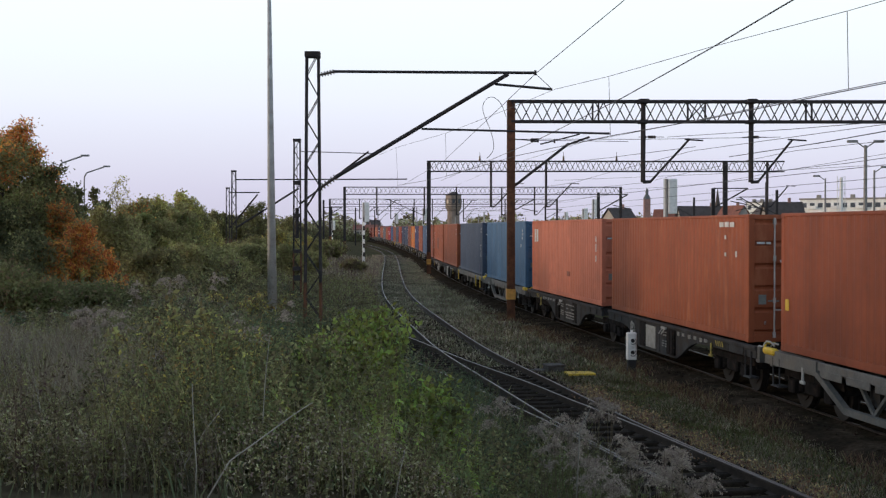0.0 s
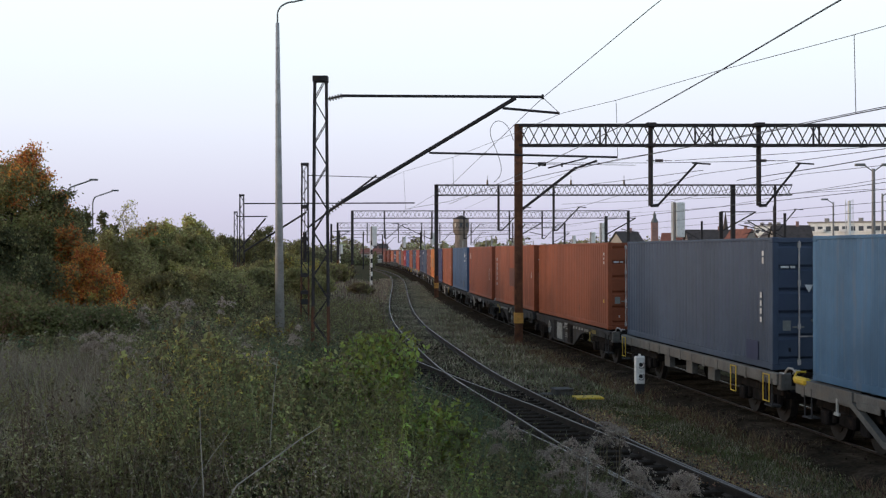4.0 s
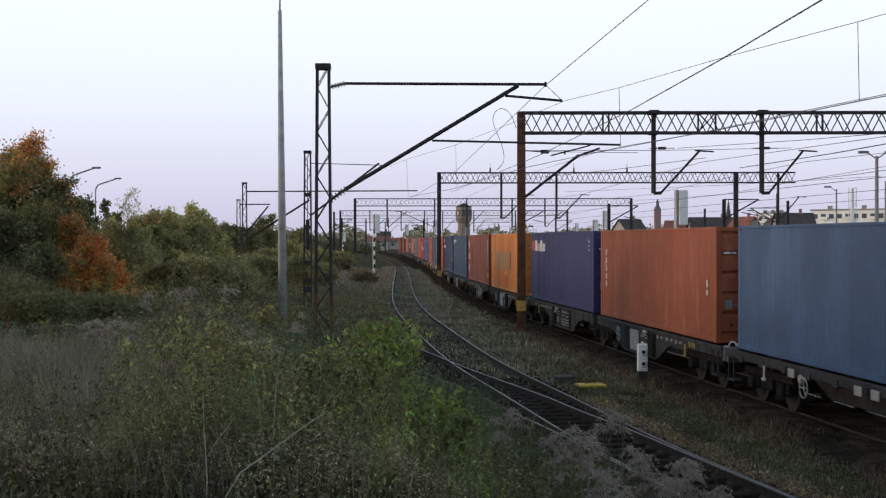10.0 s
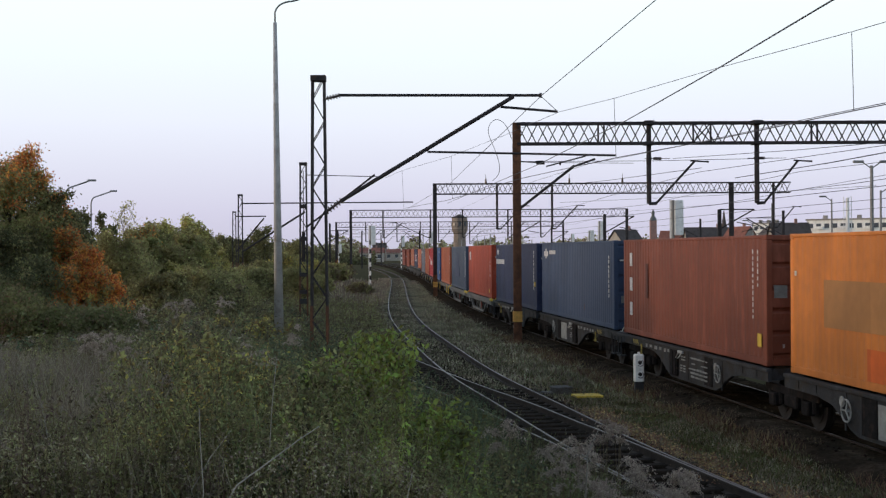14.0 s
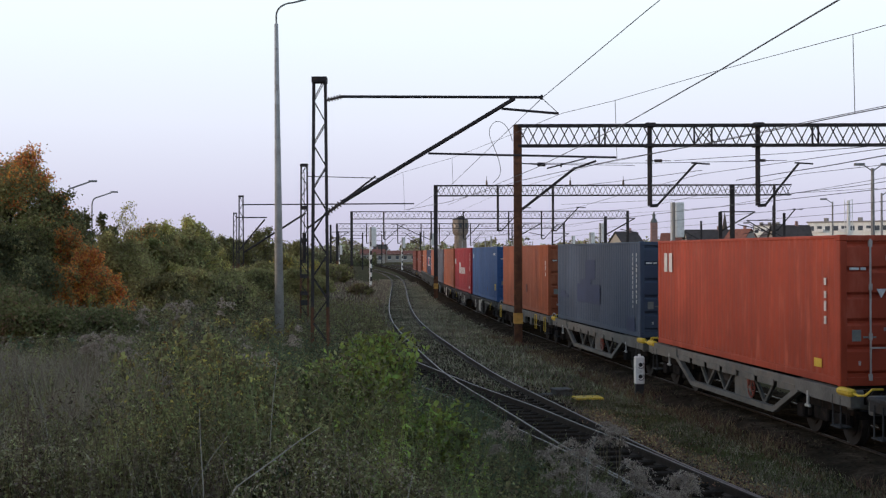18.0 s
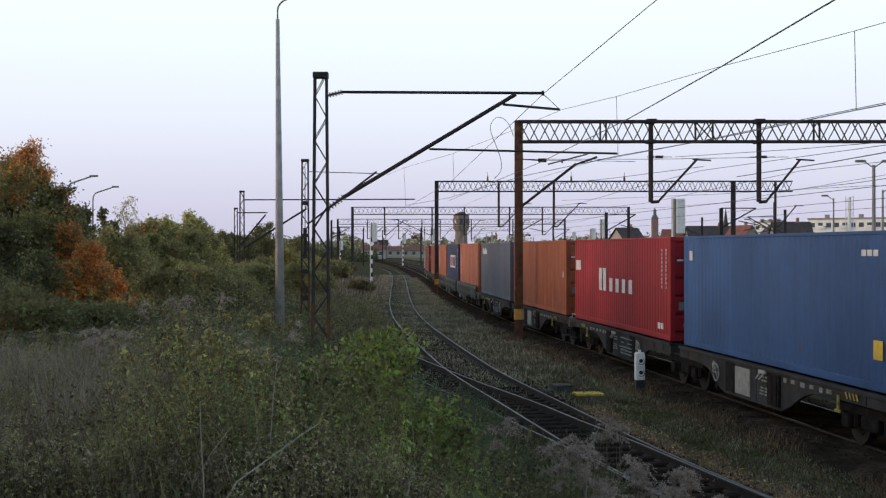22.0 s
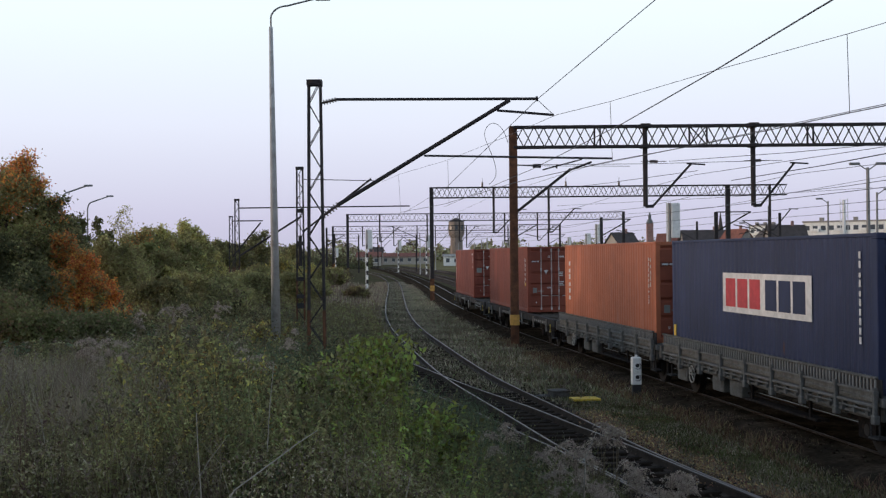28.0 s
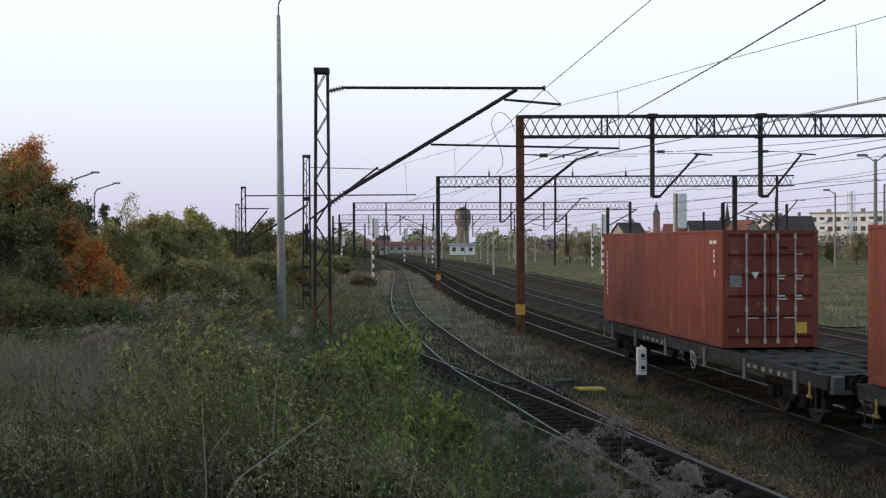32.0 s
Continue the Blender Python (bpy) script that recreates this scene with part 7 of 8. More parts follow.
# the bush before the viewer and its neighbours
shrub("bright green leafy bush with arching shoots", -0.62, 13.6, 1.6, 0.42, 24, 4200, 0.072, [LEAF_BRIGHT, LEAF_BRIGHT, LEAF_GREEN], 1, top=2.95)
shrub("bright green leafy bush with arching shoots", -0.95, 13.0, 1.4, 0.45, 18, 2400, 0.065, [LEAF_BRIGHT, LEAF_OLIVE], 5, top=2.76)
shrub("low bright green bush with arching shoots", -0.22, 12.2, 1.0, 0.55, 20, 3600, 0.066, [LEAF_BRIGHT, LEAF_BRIGHT, LEAF_GREEN], 2, top=2.34)
for k, (x, y, h, s, mats) in enumerate([
        (-1.45, 12.9, 1.45, 0.7, [LEAF_GREEN, LEAF_OLIVE]), (-2.15, 12.6, 1.6, 0.6, [LEAF_OLIVE, LEAF_YELLOW, LEAF_GREEN]), (-2.75, 13.6, 1.75, 0.6, [LEAF_OLIVE, LEAF_YELLOW, LEAF_GREEN]),
        (-1.75, 14.2, 1.5, 0.7, [LEAF_OLIVE, LEAF_DARK]), (-1.0, 10.9, 0.95, 0.7, [LEAF_GREEN, LEAF_OLIVE]), (0.35, 11.2, 0.85, 0.7, [LEAF_DARK, LEAF_OLIVE]),
        (-1.9, 10.9, 1.05, 0.7, [LEAF_OLIVE, LEAF_YELLOW, LEAF_GREEN]), (-2.6, 11.4, 1.05, 0.7, [LEAF_OLIVE, LEAF_DARK]), (0.4, 13.4, 0.8, 0.6, [LEAF_DARK, LEAF_TEAL]),
        (-0.4, 15.0, 0.9, 0.6, [LEAF_TEAL, LEAF_DARK]), (-1.6, 16.5, 1.05, 0.9, [LEAF_DARK, LEAF_OLIVE]), (-3.2, 17, 1.1, 0.9, [LEAF_OLIVE, LEAF_DARK]), (-0.6, 18.5, 0.95, 0.9, [LEAF_TEAL, LEAF_DARK]),
        (-2.3, 21, 1.05, 1.0, [LEAF_DARK, LEAF_TEAL]), (-4.5, 22, 0.95, 1.0, [LEAF_OLIVE, LEAF_DARK]), (-3.2, 26, 1.0, 1.1, [LEAF_TEAL, LEAF_DARK]), (-4.3, 31, 0.9, 1.2, [LEAF_OLIVE, LEAF_DARK]),
        (-1.9, 27, 1.0, 0.9, [LEAF_TEAL, LEAF_GREEN]), (-5.4, 36, 1.1, 1.3, [LEAF_OLIVE, LEAF_YELLOW]), (-7.3, 40, 1.3, 1.4, [LEAF_DARK, LEAF_OLIVE]), (-3.9, 40, 1.0, 1.2, [LEAF_DARK, LEAF_OLIVE])]):
    shrub("olive and green shrub on the bank", x, y, h, s, 20, 2600, 0.044 + max(0, y - 15) * 0.002, mats, 20 + k)

for k, (u, v, d, mats) in enumerate([(322, 545, 13.5, [LEAF_PALE, LEAF_OLIVE]), (388, 565, 13.8, [LEAF_OLIVE, LEAF_PALE]), (232, 615, 13.0, [LEAF_PALE, LEAF_OLIVE]), (585, 625, 12.5, [LEAF_OLIVE, LEAF_GREEN]),
                                     (688, 572, 13.8, [LEAF_BRIGHT]), (655, 592, 13.6, [LEAF_BRIGHT]), (545, 630, 13.0, [LEAF_GREEN]), (290, 600, 13.2, [LEAF_OLIVE]), (440, 640, 12.4, [LEAF_GREEN, LEAF_OLIVE]), (780, 700, 12.0, [LEAF_BRIGHT]),
                                     (360, 600, 12.8, [LEAF_PALE, LEAF_OLIVE]), (265, 650, 12.2, [LEAF_OLIVE]), (420, 612, 12.8, [LEAF_OLIVE, LEAF_PALE]), (455, 655, 12.0, [LEAF_PALE, LEAF_GREEN]), (505, 660, 12.0, [LEAF_OLIVE]), (300, 690, 11.4, [LEAF_PALE, LEAF_OLIVE]),
                                     (340, 655, 11.8, [LEAF_PALE]), (535, 690, 11.4, [LEAF_GREEN, LEAF_OLIVE]), (600, 700, 11.4, [LEAF_OLIVE, LEAF_PALE]), (248, 715, 11.0, [LEAF_OLIVE]), (632, 645, 12.6, [LEAF_BRIGHT, LEAF_GREEN]), (700, 640, 12.8, [LEAF_BRIGHT]), (390, 720, 10.8, [LEAF_OLIVE, LEAF_PALE]), (470, 745, 10.4, [LEAF_GREEN, LEAF_OLIVE]), (810, 745, 11.6, [LEAF_GREEN])]):
    p = sight(u, v, d)
    z = float(ground_z(p.x, p.y))
    t = thing("tall_shoot", "tall leafy shoot standing out of the weeds", "plant", m=Matrix.Translation((p.x, p.y, z)), group="tall shoots")
    h = p.z - z
    g = Geo()
    pts = [Vector((0.05 * math.sin(3 * w + k), 0.03 * math.cos(2 * w), h * w - 0.03 * (1 - w))) for w in np.linspace(0, 1, 7)]
    g.path(pts, [0.007 - 0.0008 * j for j in range(7)])
    part("stem", g, BARK, t)
    for m in mats:
        n = 170 // len(mats)
        node = 0.3 + 0.7 * rng.integers(0, 13, n) / 12
        w = np.clip(node + rng.normal(size=n) * 0.008, 0.25, 1.0)
        side = np.sign(np.sin(node * 40 + k)) * rng.uniform(0.0, 0.11, n) * (1.15 - 0.6 * w)
        c = np.stack([0.05 * np.sin(3 * w + k) + side, 0.03 * np.cos(2 * w) + rng.normal(size=n) * 0.04, h * w - 0.25 * abs(side)], -1) + rng.normal(size=(n, 3)) * 0.014
        lv, lf = leaf_arrays(c, 0.075, 0.2, 0.55)
        raw("foliage", lv, lf, m, t)
plumes("withered goldenrod with pale fluffy seed heads", [(985, 775, 14.6), (1012, 762, 14.6), (1034, 772, 14.8), (1000, 802, 14.2), (1058, 792, 14.6), (1040, 822, 13.8), (1120, 800, 14.4), (1140, 815, 14.2),
        (1196, 826, 13.6), (1215, 818, 13.8), (1228, 840, 13.4), (1190, 852, 13.2), (1275, 868, 13.2), (1084, 850, 13.2), (1105, 868, 13.0), (906, 730, 15.8)], 0.17, 10, 0.022)
plumes("withered goldenrod beyond the siding", [(1072, 732, 20.5), (1094, 738, 20.0)], 0.2, 8, 0.03)
plumes("grey withered goldenrod heads on the bank", [(158, 575, 14.2), (172, 570, 14.2), (186, 578, 14.0), (202, 573, 14.4), (238, 578, 14.8), (580, 636, 13.2), (560, 650, 13.0), (470, 606, 14.0), (440, 592, 15.0), (300, 648, 12.8)], 0.11, 8, 0.016)
plumes("greyish withered goldenrod behind the bank", [(262, 524, 24), (310, 519, 25), (335, 514, 25), (400, 510, 26), (530, 560, 20)], 0.16, 5, 0.026)


def stalk(label, pts, r):
    p = [Vector(q) for q in pts]
    g = Geo()
    n = len(p) - 1
    g.path(p, [r * (1 - 0.6 * k / n) for k in range(n + 1)], 6)
    return tagged(part("dry_stalk", g, TWIG, smooth=True), label, "plant", group="dry stalks")


def foot(u, d, z=-0.03):
    return Vector((u * d, d, float(ground_z(u * d, d)) + z))


stalk("long bare dry stalk leaning over the weeds", [foot(-0.188, 8.4), sight(425, 842, 8.5), sight(500, 788, 8.6), sight(535, 762, 8.7), sight(572, 738, 8.8)], 0.0065)
stalk("pale upright dry stalk", [foot(-0.186, 8.8), sight(366, 850, 8.8), sight(361, 770, 8.8), sight(359, 705, 8.8)], 0.0055)
stalk("pale upright dry stalk", [foot(-0.128, 9.6), sight(483, 780, 9.6), sight(488, 700, 9.6), sight(496, 622, 9.6)], 0.005)
stalk("pale upright dry stalk", [foot(-0.03, 9.0), sight(725, 870, 9.0), sight(735, 825, 9.0)], 0.008)
stalk("thin curved dry twig among the weeds", [foot(-0.19, 9.2), sight(345, 850, 9.2), sight(380, 790, 9.2), sight(415, 745, 9.2)], 0.0045)
stalk("thin dry stalk beside the rails", [foot(0.11, 13), sight(1046, 790, 13), sight(1066, 745, 13)], 0.009)
stalk("pale forked dry twig in the grass", [foot(-0.30, 12), sight(105, 760, 12), sight(118, 700, 12)], 0.01)

# trees behind the bank
GREYBARK = material("grey_bark", (0.16, 0.14, 0.12), 0.9, vary=0.3, size=5)
GO = [(LEAF_ORANGE, 0.76, 1.3, 1.0), (LEAF_OLIVE, 0.2, 0.9, 0.8), (LEAF_GREEN, 0.0, 0.7, 0.5), (LEAF_DARK, 0.0, 0.55, 0.4)]
# mostly dark leaves, which paint in the shade at the foot of the trees
LOW = [(LEAF_DARK, 0, 1.3, 0.6), (LEAF_OLIVE, 0.4, 1.3, 0.35), (WEED, 0, 1.3, 0.4)]
# the last three bushes stand unseen at the left, added to shade the underwood
for k, (x, y, h, r, n, crown) in enumerate([
        (-13.6, 41, 6.25, 1.9, 40000, GO), (-14.9, 41.5, 5.7, 2.2, 40000, GO), (-16.9, 42, 5.6, 2.4, 22000, GO), (-12.6, 41.8, 4.9, 1.4, 22000, [(LEAF_DARK, 0.55, 1.3, 1.0), (LEAF_OLIVE, 0, 0.8, 0.8), (LEAF_ORANGE, 0.6, 1.2, 0.2)]),
        (-13.3, 39.4, 3.3, 1.8, 24000, LOW), (-15.3, 39, 3.4, 2.1, 22000, LOW), (-12.3, 39.0, 2.3, 1.4, 16000, LOW), (-17.2, 39.6, 3.2, 2.0, 12000, LOW), (-14.7, 33.5, 3.2, 1.7, 6000, LOW), (-13.6, 29.5, 2.8, 1.6, 6000, LOW), (-12.4, 25.5, 2.4, 1.5, 6000, LOW)]):
    tall = h > 4
    tree("broad tree turning from green to orange" if tall else "low green underwood before the trees", x, y, h, r, crown, 3 + 11 * k, n, 0.082, taper=0.55, limbs=64 if tall else 44, clump=0.085, low=0.08, up=1.1, trunk=0.1)
# unseen trees beyond the left edge, added only to shade the near containers
for k, (x, y, h, r) in enumerate([(-22.0, 22.5, 6.2, 2.5), (-21.0, 17.5, 6.4, 2.5), (-22.5, 12.5, 6.8, 2.7), (-21.5, 7.5, 6.2, 2.5), (-22, 2, 6.5, 2.6)]):
    tree("broad tree turning from green to orange", x, y, h, r, GO, 160 + k, 5000, 0.26, taper=0.5, limbs=50, clump=0.1, low=0.06, up=1.0, trunk=0.12)
for k, (x, y, h, r) in enumerate([(-11.7, 40.6, 3.5, 0.9), (-10.9, 39.6, 2.7, 0.85), (-10.3, 39.2, 1.9, 0.75), (-11.4, 39.0, 2.0, 0.8)]):
    tree("small orange-brown autumn tree", x, y, h, r, [(LEAF_ORANGE, 0, 1.3, 0.75), (LEAF_OLIVE, 0, 1.3, 0.3), (LEAF_YELLOW, 0, 0.7, 0.12)], 4 + 9 * k, 14000, 0.08, low=0.05, taper=0.5, clump=0.11, limbs=46, up=1.0, trunk=0.05)
# real undergrowth, its dark leaves also painting in the shadow of the trees
for k, (x, y, h, r) in enumerate([(-10.4, 30.5, 0.95, 1.2), (-9.4, 31.5, 0.85, 1.1), (-8.6, 32.5, 0.75, 1.0), (-11.4, 33, 1.2, 1.3), (-9.7, 28.2, 1.0, 1.3), (-8.6, 27.2, 0.8, 1.2), (-10.9, 29.5, 1.3, 1.4), (-12.4, 31.5, 1.6, 1.5), (-7.7, 29.0, 0.7, 1.1)]):
    tree("low underwood at the edge of the bank, darkened for the tree shade", x, y, h, r, [(LEAF_DARK, 0, 1.4, 0.3), (TURF, 0, 1.4, 0.5), (TURF_BROWN, 0, 1.4, 0.15)], 140 + k, 5000, 0.07, taper=0.4, limbs=40, clump=0.12, low=0.05, up=1.2, trunk=0.04)
OL = lambda a, b: [(a, 0.3, 1.3, 0.6), (b, 0, 0.8, 0.45), (LEAF_DARK, 0, 0.5, 0.25)]
for k, (u, d, h, r, crown) in enumerate([
        (-0.252, 52, 3.5, 1.5, OL(LEAF_OLIVE, LEAF_OLIVE)), (-0.235, 60, 4.2, 1.6, OL(LEAF_OLIVE, LEAF_ORANGE)), (-0.222, 66, 4.5, 1.5, OL(LEAF_OLIVE, LEAF_GREEN)),
        (-0.213, 70, 4.9, 1.4, OL(LEAF_PALE, LEAF_OLIVE)), (-0.201, 66, 4.3, 1.5, OL(LEAF_OLIVE, LEAF_PALE)), (-0.192, 68, 5.2, 1.4, OL(LEAF_PALE, LEAF_OLIVE)),
        (-0.242, 56, 3.2, 1.5, OL(LEAF_OLIVE, LEAF_OLIVE)), (-0.207, 58, 3.2, 1.5, OL(LEAF_OLIVE, LEAF_OLIVE)), (-0.185, 74, 4.4, 1.3, OL(LEAF_OLIVE, LEAF_OLIVE)), (-0.228, 58, 3.8, 1.3, OL(LEAF_GREEN, LEAF_OLIVE)), (-0.196, 62, 3.9, 1.2, OL(LEAF_OLIVE, LEAF_GREEN)),
        (-0.167, 84, 1.9, 1.5, OL(LEAF_OLIVE, WEED_BROWN)), (-0.150, 88, 2.0, 1.7, OL(LEAF_OLIVE, LEAF_YELLOW)), (-0.136, 92, 2.5, 1.7, OL(LEAF_OLIVE, LEAF_OLIVE)),
        (-0.120, 96, 3.0, 1.8, OL(LEAF_OLIVE, LEAF_YELLOW)), (-0.106, 112, 2.9, 1.8, OL(LEAF_OLIVE, LEAF_YELLOW)), (-0.092, 122, 2.3, 1.8, OL(LEAF_OLIVE, WEED_BROWN)), (-0.080, 140, 2.0, 1.8, OL(LEAF_OLIVE, WEED_BROWN)), (-0.062, 118, 1.0, 1.1, [(WEED_BROWN, 0, 1.2, 0.7), (LEAF_OLIVE, 0, 1.2, 0.3)]),
        (-0.095, 95, 1.8, 1.5, OL(LEAF_OLIVE, LEAF_OLIVE)), (-0.112, 80, 2.0, 1.5, OL(LEAF_OLIVE, LEAF_OLIVE)), (-0.14, 68, 1.9, 1.5, OL(LEAF_OLIVE, LEAF_DARK)), (-0.165, 60, 1.8, 1.5, OL(LEAF_OLIVE, LEAF_OLIVE)), (-0.19, 50, 1.9, 1.4, OL(LEAF_OLIVE, LEAF_DARK)), (-0.215, 46, 1.6, 1.3, OL(LEAF_DARK, LEAF_OLIVE)), (-0.17, 52, 1.3, 1.2, OL(LEAF_OLIVE, WEED_BROWN))]):
    tree("olive-green bushy tree beside the railway", u * d, d, h, r, crown, 40 + k, 11500, 0.045 + d * 0.0011, low=0.04, taper=0.45, limbs=46, clump=0.09, trunk=0.06, up=1.6, bark=GREYBARK)
for k, (u, d, h, r) in enumerate([(-0.286, 72, 6.1, 1.2), (-0.276, 78, 6.3, 1.2), (-0.264, 82, 6.5, 0.9), (-0.255, 84, 5.6, 1.0), (-0.228, 90, 5.2, 1.0)]):
    tree("dark evergreen behind the bank", u * d, d, h, r, [(LEAF_DARK, 0, 1.3, 0.8), (LEAF_TEAL, 0, 1.3, 0.2)], 80 + k, 4200, 0.15, low=0.1, taper=0.8, limbs=34, trunk=0.08, up=0.5, clump=0.1)
tree("slender pale birch with few leaves", -0.247 * 92, 92, 7.4, 1.9, [(LEAF_PALE, 0.3, 1.3, 1.0)], 90, 900, 0.13, low=0.35, taper=0.3, limbs=26, bark=TWIG, clump=0.06, up=1.4, trunk=0.12)
for k, (u, d, h) in enumerate([(-0.191, 69, 4.4), (-0.206, 57, 2.4), (-0.171, 80, 3.6)]):
    tree("slender birch with a pale trunk and thin foliage", u * d, d, h, 0.8, [(LEAF_PALE, 0.3, 1.3, 1.0)], 91 + k, 1500, 0.12, low=0.45, taper=0.4, bark=TWIG, trunk=0.06, limbs=20, up=1.5)
for k, (u, d, h, r) in enumerate([(-0.137, 260, 9.4, 3.6), (-0.168, 230, 7.0, 2.8), (-0.180, 200, 6.6, 2.6), (-0.155, 260, 6.6, 3.2), (-0.11, 330, 7.0, 3.6)]):
    tree("grey-green tree far behind the bushes", u * d, d, h, r, [(LEAF_DARK, 0, 1.3, 0.6), (LEAF_OLIVE, 0, 1.3, 0.4)], 100 + k, 3600, 0.36, low=0.2, taper=0.35, limbs=30, up=1.2, clump=0.09)

# ---- distance ----
# both brick tones are paled, with the haze before the towers painted in
BRICK = material("tower_brick", (0.25, 0.2, 0.165), 0.9, vary=0.25, size=0.6, streaks=0.2)
REDBRICK = material("red_brick", (0.33, 0.19, 0.165), 0.9, vary=0.2, size=0.6)
PLASTER = material("cream_plaster", (0.84, 0.83, 0.79), 0.9, vary=0.08, size=0.3, streaks=0.08)
PALE_WALL = material("pale_wall", (0.385, 0.353, 0.312), 0.9, vary=0.12, size=0.3)
GREY_WALL = material("grey_wall", (0.30, 0.28, 0.26), 0.9, vary=0.15, size=0.4)
ROOF_DARK = material("dark_roof", (0.075, 0.06, 0.055), 0.85, vary=0.25, size=1.0)
ROOF_RED = material("red_roof", (0.22, 0.085, 0.06), 0.85, vary=0.25, size=1.0)
GLASS = material("window_glass", (0.05, 0.06, 0.075), 0.35, vary=0.1, spec=0.6)
COPPER = material("copper_green", (0.13, 0.14, 0.14), 0.7, vary=0.2)


def windows(t, x0, x1, z0, z1, cols, rows, y, w=1.3, h=1.4):
    me = Geo().box(-w / 2, -0.06, -h / 2, w / 2, 0.05, h / 2).mesh("window", GLASS)
    fr = Geo().box(-w / 2 - 0.12, -0.1, -h / 2 - 0.14, w / 2 + 0.12, -0.02, -h / 2 - 0.02).mesh("sill", WHITE)
    for i in range(cols):
        for j in range(rows):
            o = part("window", me, GLASS, t, at=Matrix.Translation((x0 + (x1 - x0) * (i + 0.5) / cols, y, z0 + (z1 - z0) * (j + 0.5) / rows)))
            part("sill", fr, WHITE, o)


def house(label, u, d, wide, deep, eaves, ridge, wall, roof, turn=0, along=True, cols=3, rows=1, name="house"):
    x = u * d
    t = thing(name, label, "house", m=Matrix.Translation((x, d, float(ground_z(x, d)) - 0.3)) @ Matrix.Rotation(radians(turn), 4, "Z"), group="houses beyond the railway")
    w, e = wide / 2, deep / 2
    g = Geo().box(-w, -e, 0, w, e, eaves)
    if along:
        g.quad((-w, -e, eaves), (-w, 0, ridge - 0.15), (-w, e, eaves)).quad((w, -e, eaves), (w, e, eaves), (w, 0, ridge - 0.15))
        r = Geo()
        for s in (-1, 1):
            a, b = [(-w - 0.4, s * (e + 0.4), eaves - 0.25), (w + 0.4, s * (e + 0.4), eaves - 0.25), (w + 0.4, 0, ridge), (-w - 0.4, 0, ridge)], None
            r.quad(*a).quad(*[(p[0], p[1], p[2] - 0.2) for p in reversed(a)])
    else:
        g.quad((-w, -e, eaves), (w, -e, eaves), (0, -e, ridge - 0.15)).quad((w, e, eaves), (-w, e, eaves), (0, e, ridge - 0.15))
        r = Geo()
        for s in (-1, 1):
            a = [(s * (w + 0.4), -e - 0.4, eaves - 0.25), (s * (w + 0.4), e + 0.4, eaves - 0.25), (0, e + 0.4, ridge), (0, -e - 0.4, ridge)]
            r.quad(*a).quad(*[(p[0], p[1], p[2] - 0.2) for p in reversed(a)])
    part("wall", g, wall, t)
    rf = part("roof", r, roof, t)
    part("chimney", Geo().box(w * 0.3, -0.3, ridge - 0.8, w * 0.3 + 0.6, 0.3, ridge + 0.9), REDBRICK, rf)
    if cols:
        windows(t, -w, w, 0.6, eaves, cols, rows, -e)
    return t


def flats(label, u0, u1, d, top, storeys, cols, turn=0):
    x0, x1 = u0 * d, u1 * d
    t = thing("apartment_building", label, "apartment building", m=Matrix.Translation(((x0 + x1) / 2, d, 0)) @ Matrix.Rotation(radians(turn), 4, "Z"), group="blocks of flats")
    w = (x1 - x0) / 2
    part("wall", Geo().box(-w, 0, -0.5, w, 11, top), PLASTER, t)
    part("roof", Geo().box(-w - 0.3, -0.3, top, w + 0.3, 11.3, top + 0.5), GREY_WALL, t)
    windows(t, -w, w, 0.5, top - 0.3, cols, storeys, 0, 1.6, 1.5)
    step = 2 * w / cols
    for i in range(1, cols, 3):
        for j in range(storeys):
            b = part("balcony", Geo().box(-1.5, -1.2, -1.2, 1.5, 0, -0.2), WHITE if (i + j) % 2 else PLASTER, t, at=Matrix.Translation((-w + step * (i + 0.5), 0, 0.5 + (top - 0.8) * (j + 0.5) / storeys)))
    for i in range(3):
        part("vent_stack", Geo().box(-0.6, 4, top + 0.5, 0.6, 5.5, top + 1.7), GREY_WALL, t, at=Matrix.Translation((-w * 0.7 + i * w * 0.7, 0, 0)))
    return t


flats("long cream four-storey block of flats", 0.288, 0.365, 420, 13.4, 4, 12, -34)
flats("cream block of flats behind the houses", 0.246, 0.265, 520, 14.2, 4, 4, -34)
house("house with a steep dark hipped roof", 0.2745, 300, 8.5, 9, 5.6, 10.3, GREY_WALL, ROOF_DARK, cols=3, rows=2)
house("house with a steep dark roof", 0.259, 310, 6.5, 9, 5.6, 9.3, GREY_WALL, ROOF_DARK, along=False, cols=2, rows=2)
house("house with a red tiled roof", 0.236, 330, 6.5, 9, 5.6, 10.0, GREY_WALL, ROOF_RED, turn=20, along=False, cols=2, rows=2)
house("long house with a dark roof", 0.212, 350, 13, 9, 5.8, 10.2, GREY_WALL, ROOF_DARK, cols=4, rows=2)
house("small house with a red roof", 0.182, 340, 5, 8, 5.4, 9.2, PALE_WALL, ROOF_RED, turn=-20, cols=2, rows=2)
house("house with a dark gable roof", 0.146, 330, 6, 9, 5.6, 9.5, PALE_WALL, ROOF_DARK, turn=25, cols=2, rows=2)
house("white flat outbuilding beside the water tower", 0.016, 460, 9, 6, 4.0, 4.6, PLASTER, GREY_WALL, cols=3)
house("long pale depot building", -0.0265, 560, 24, 9, 4.0, 5.4, PALE_WALL, ROOF_RED, cols=7)
house("long pale depot building", -0.052, 500, 9, 9, 4.2, 5.8, PALE_WALL, ROOF_RED, cols=3)
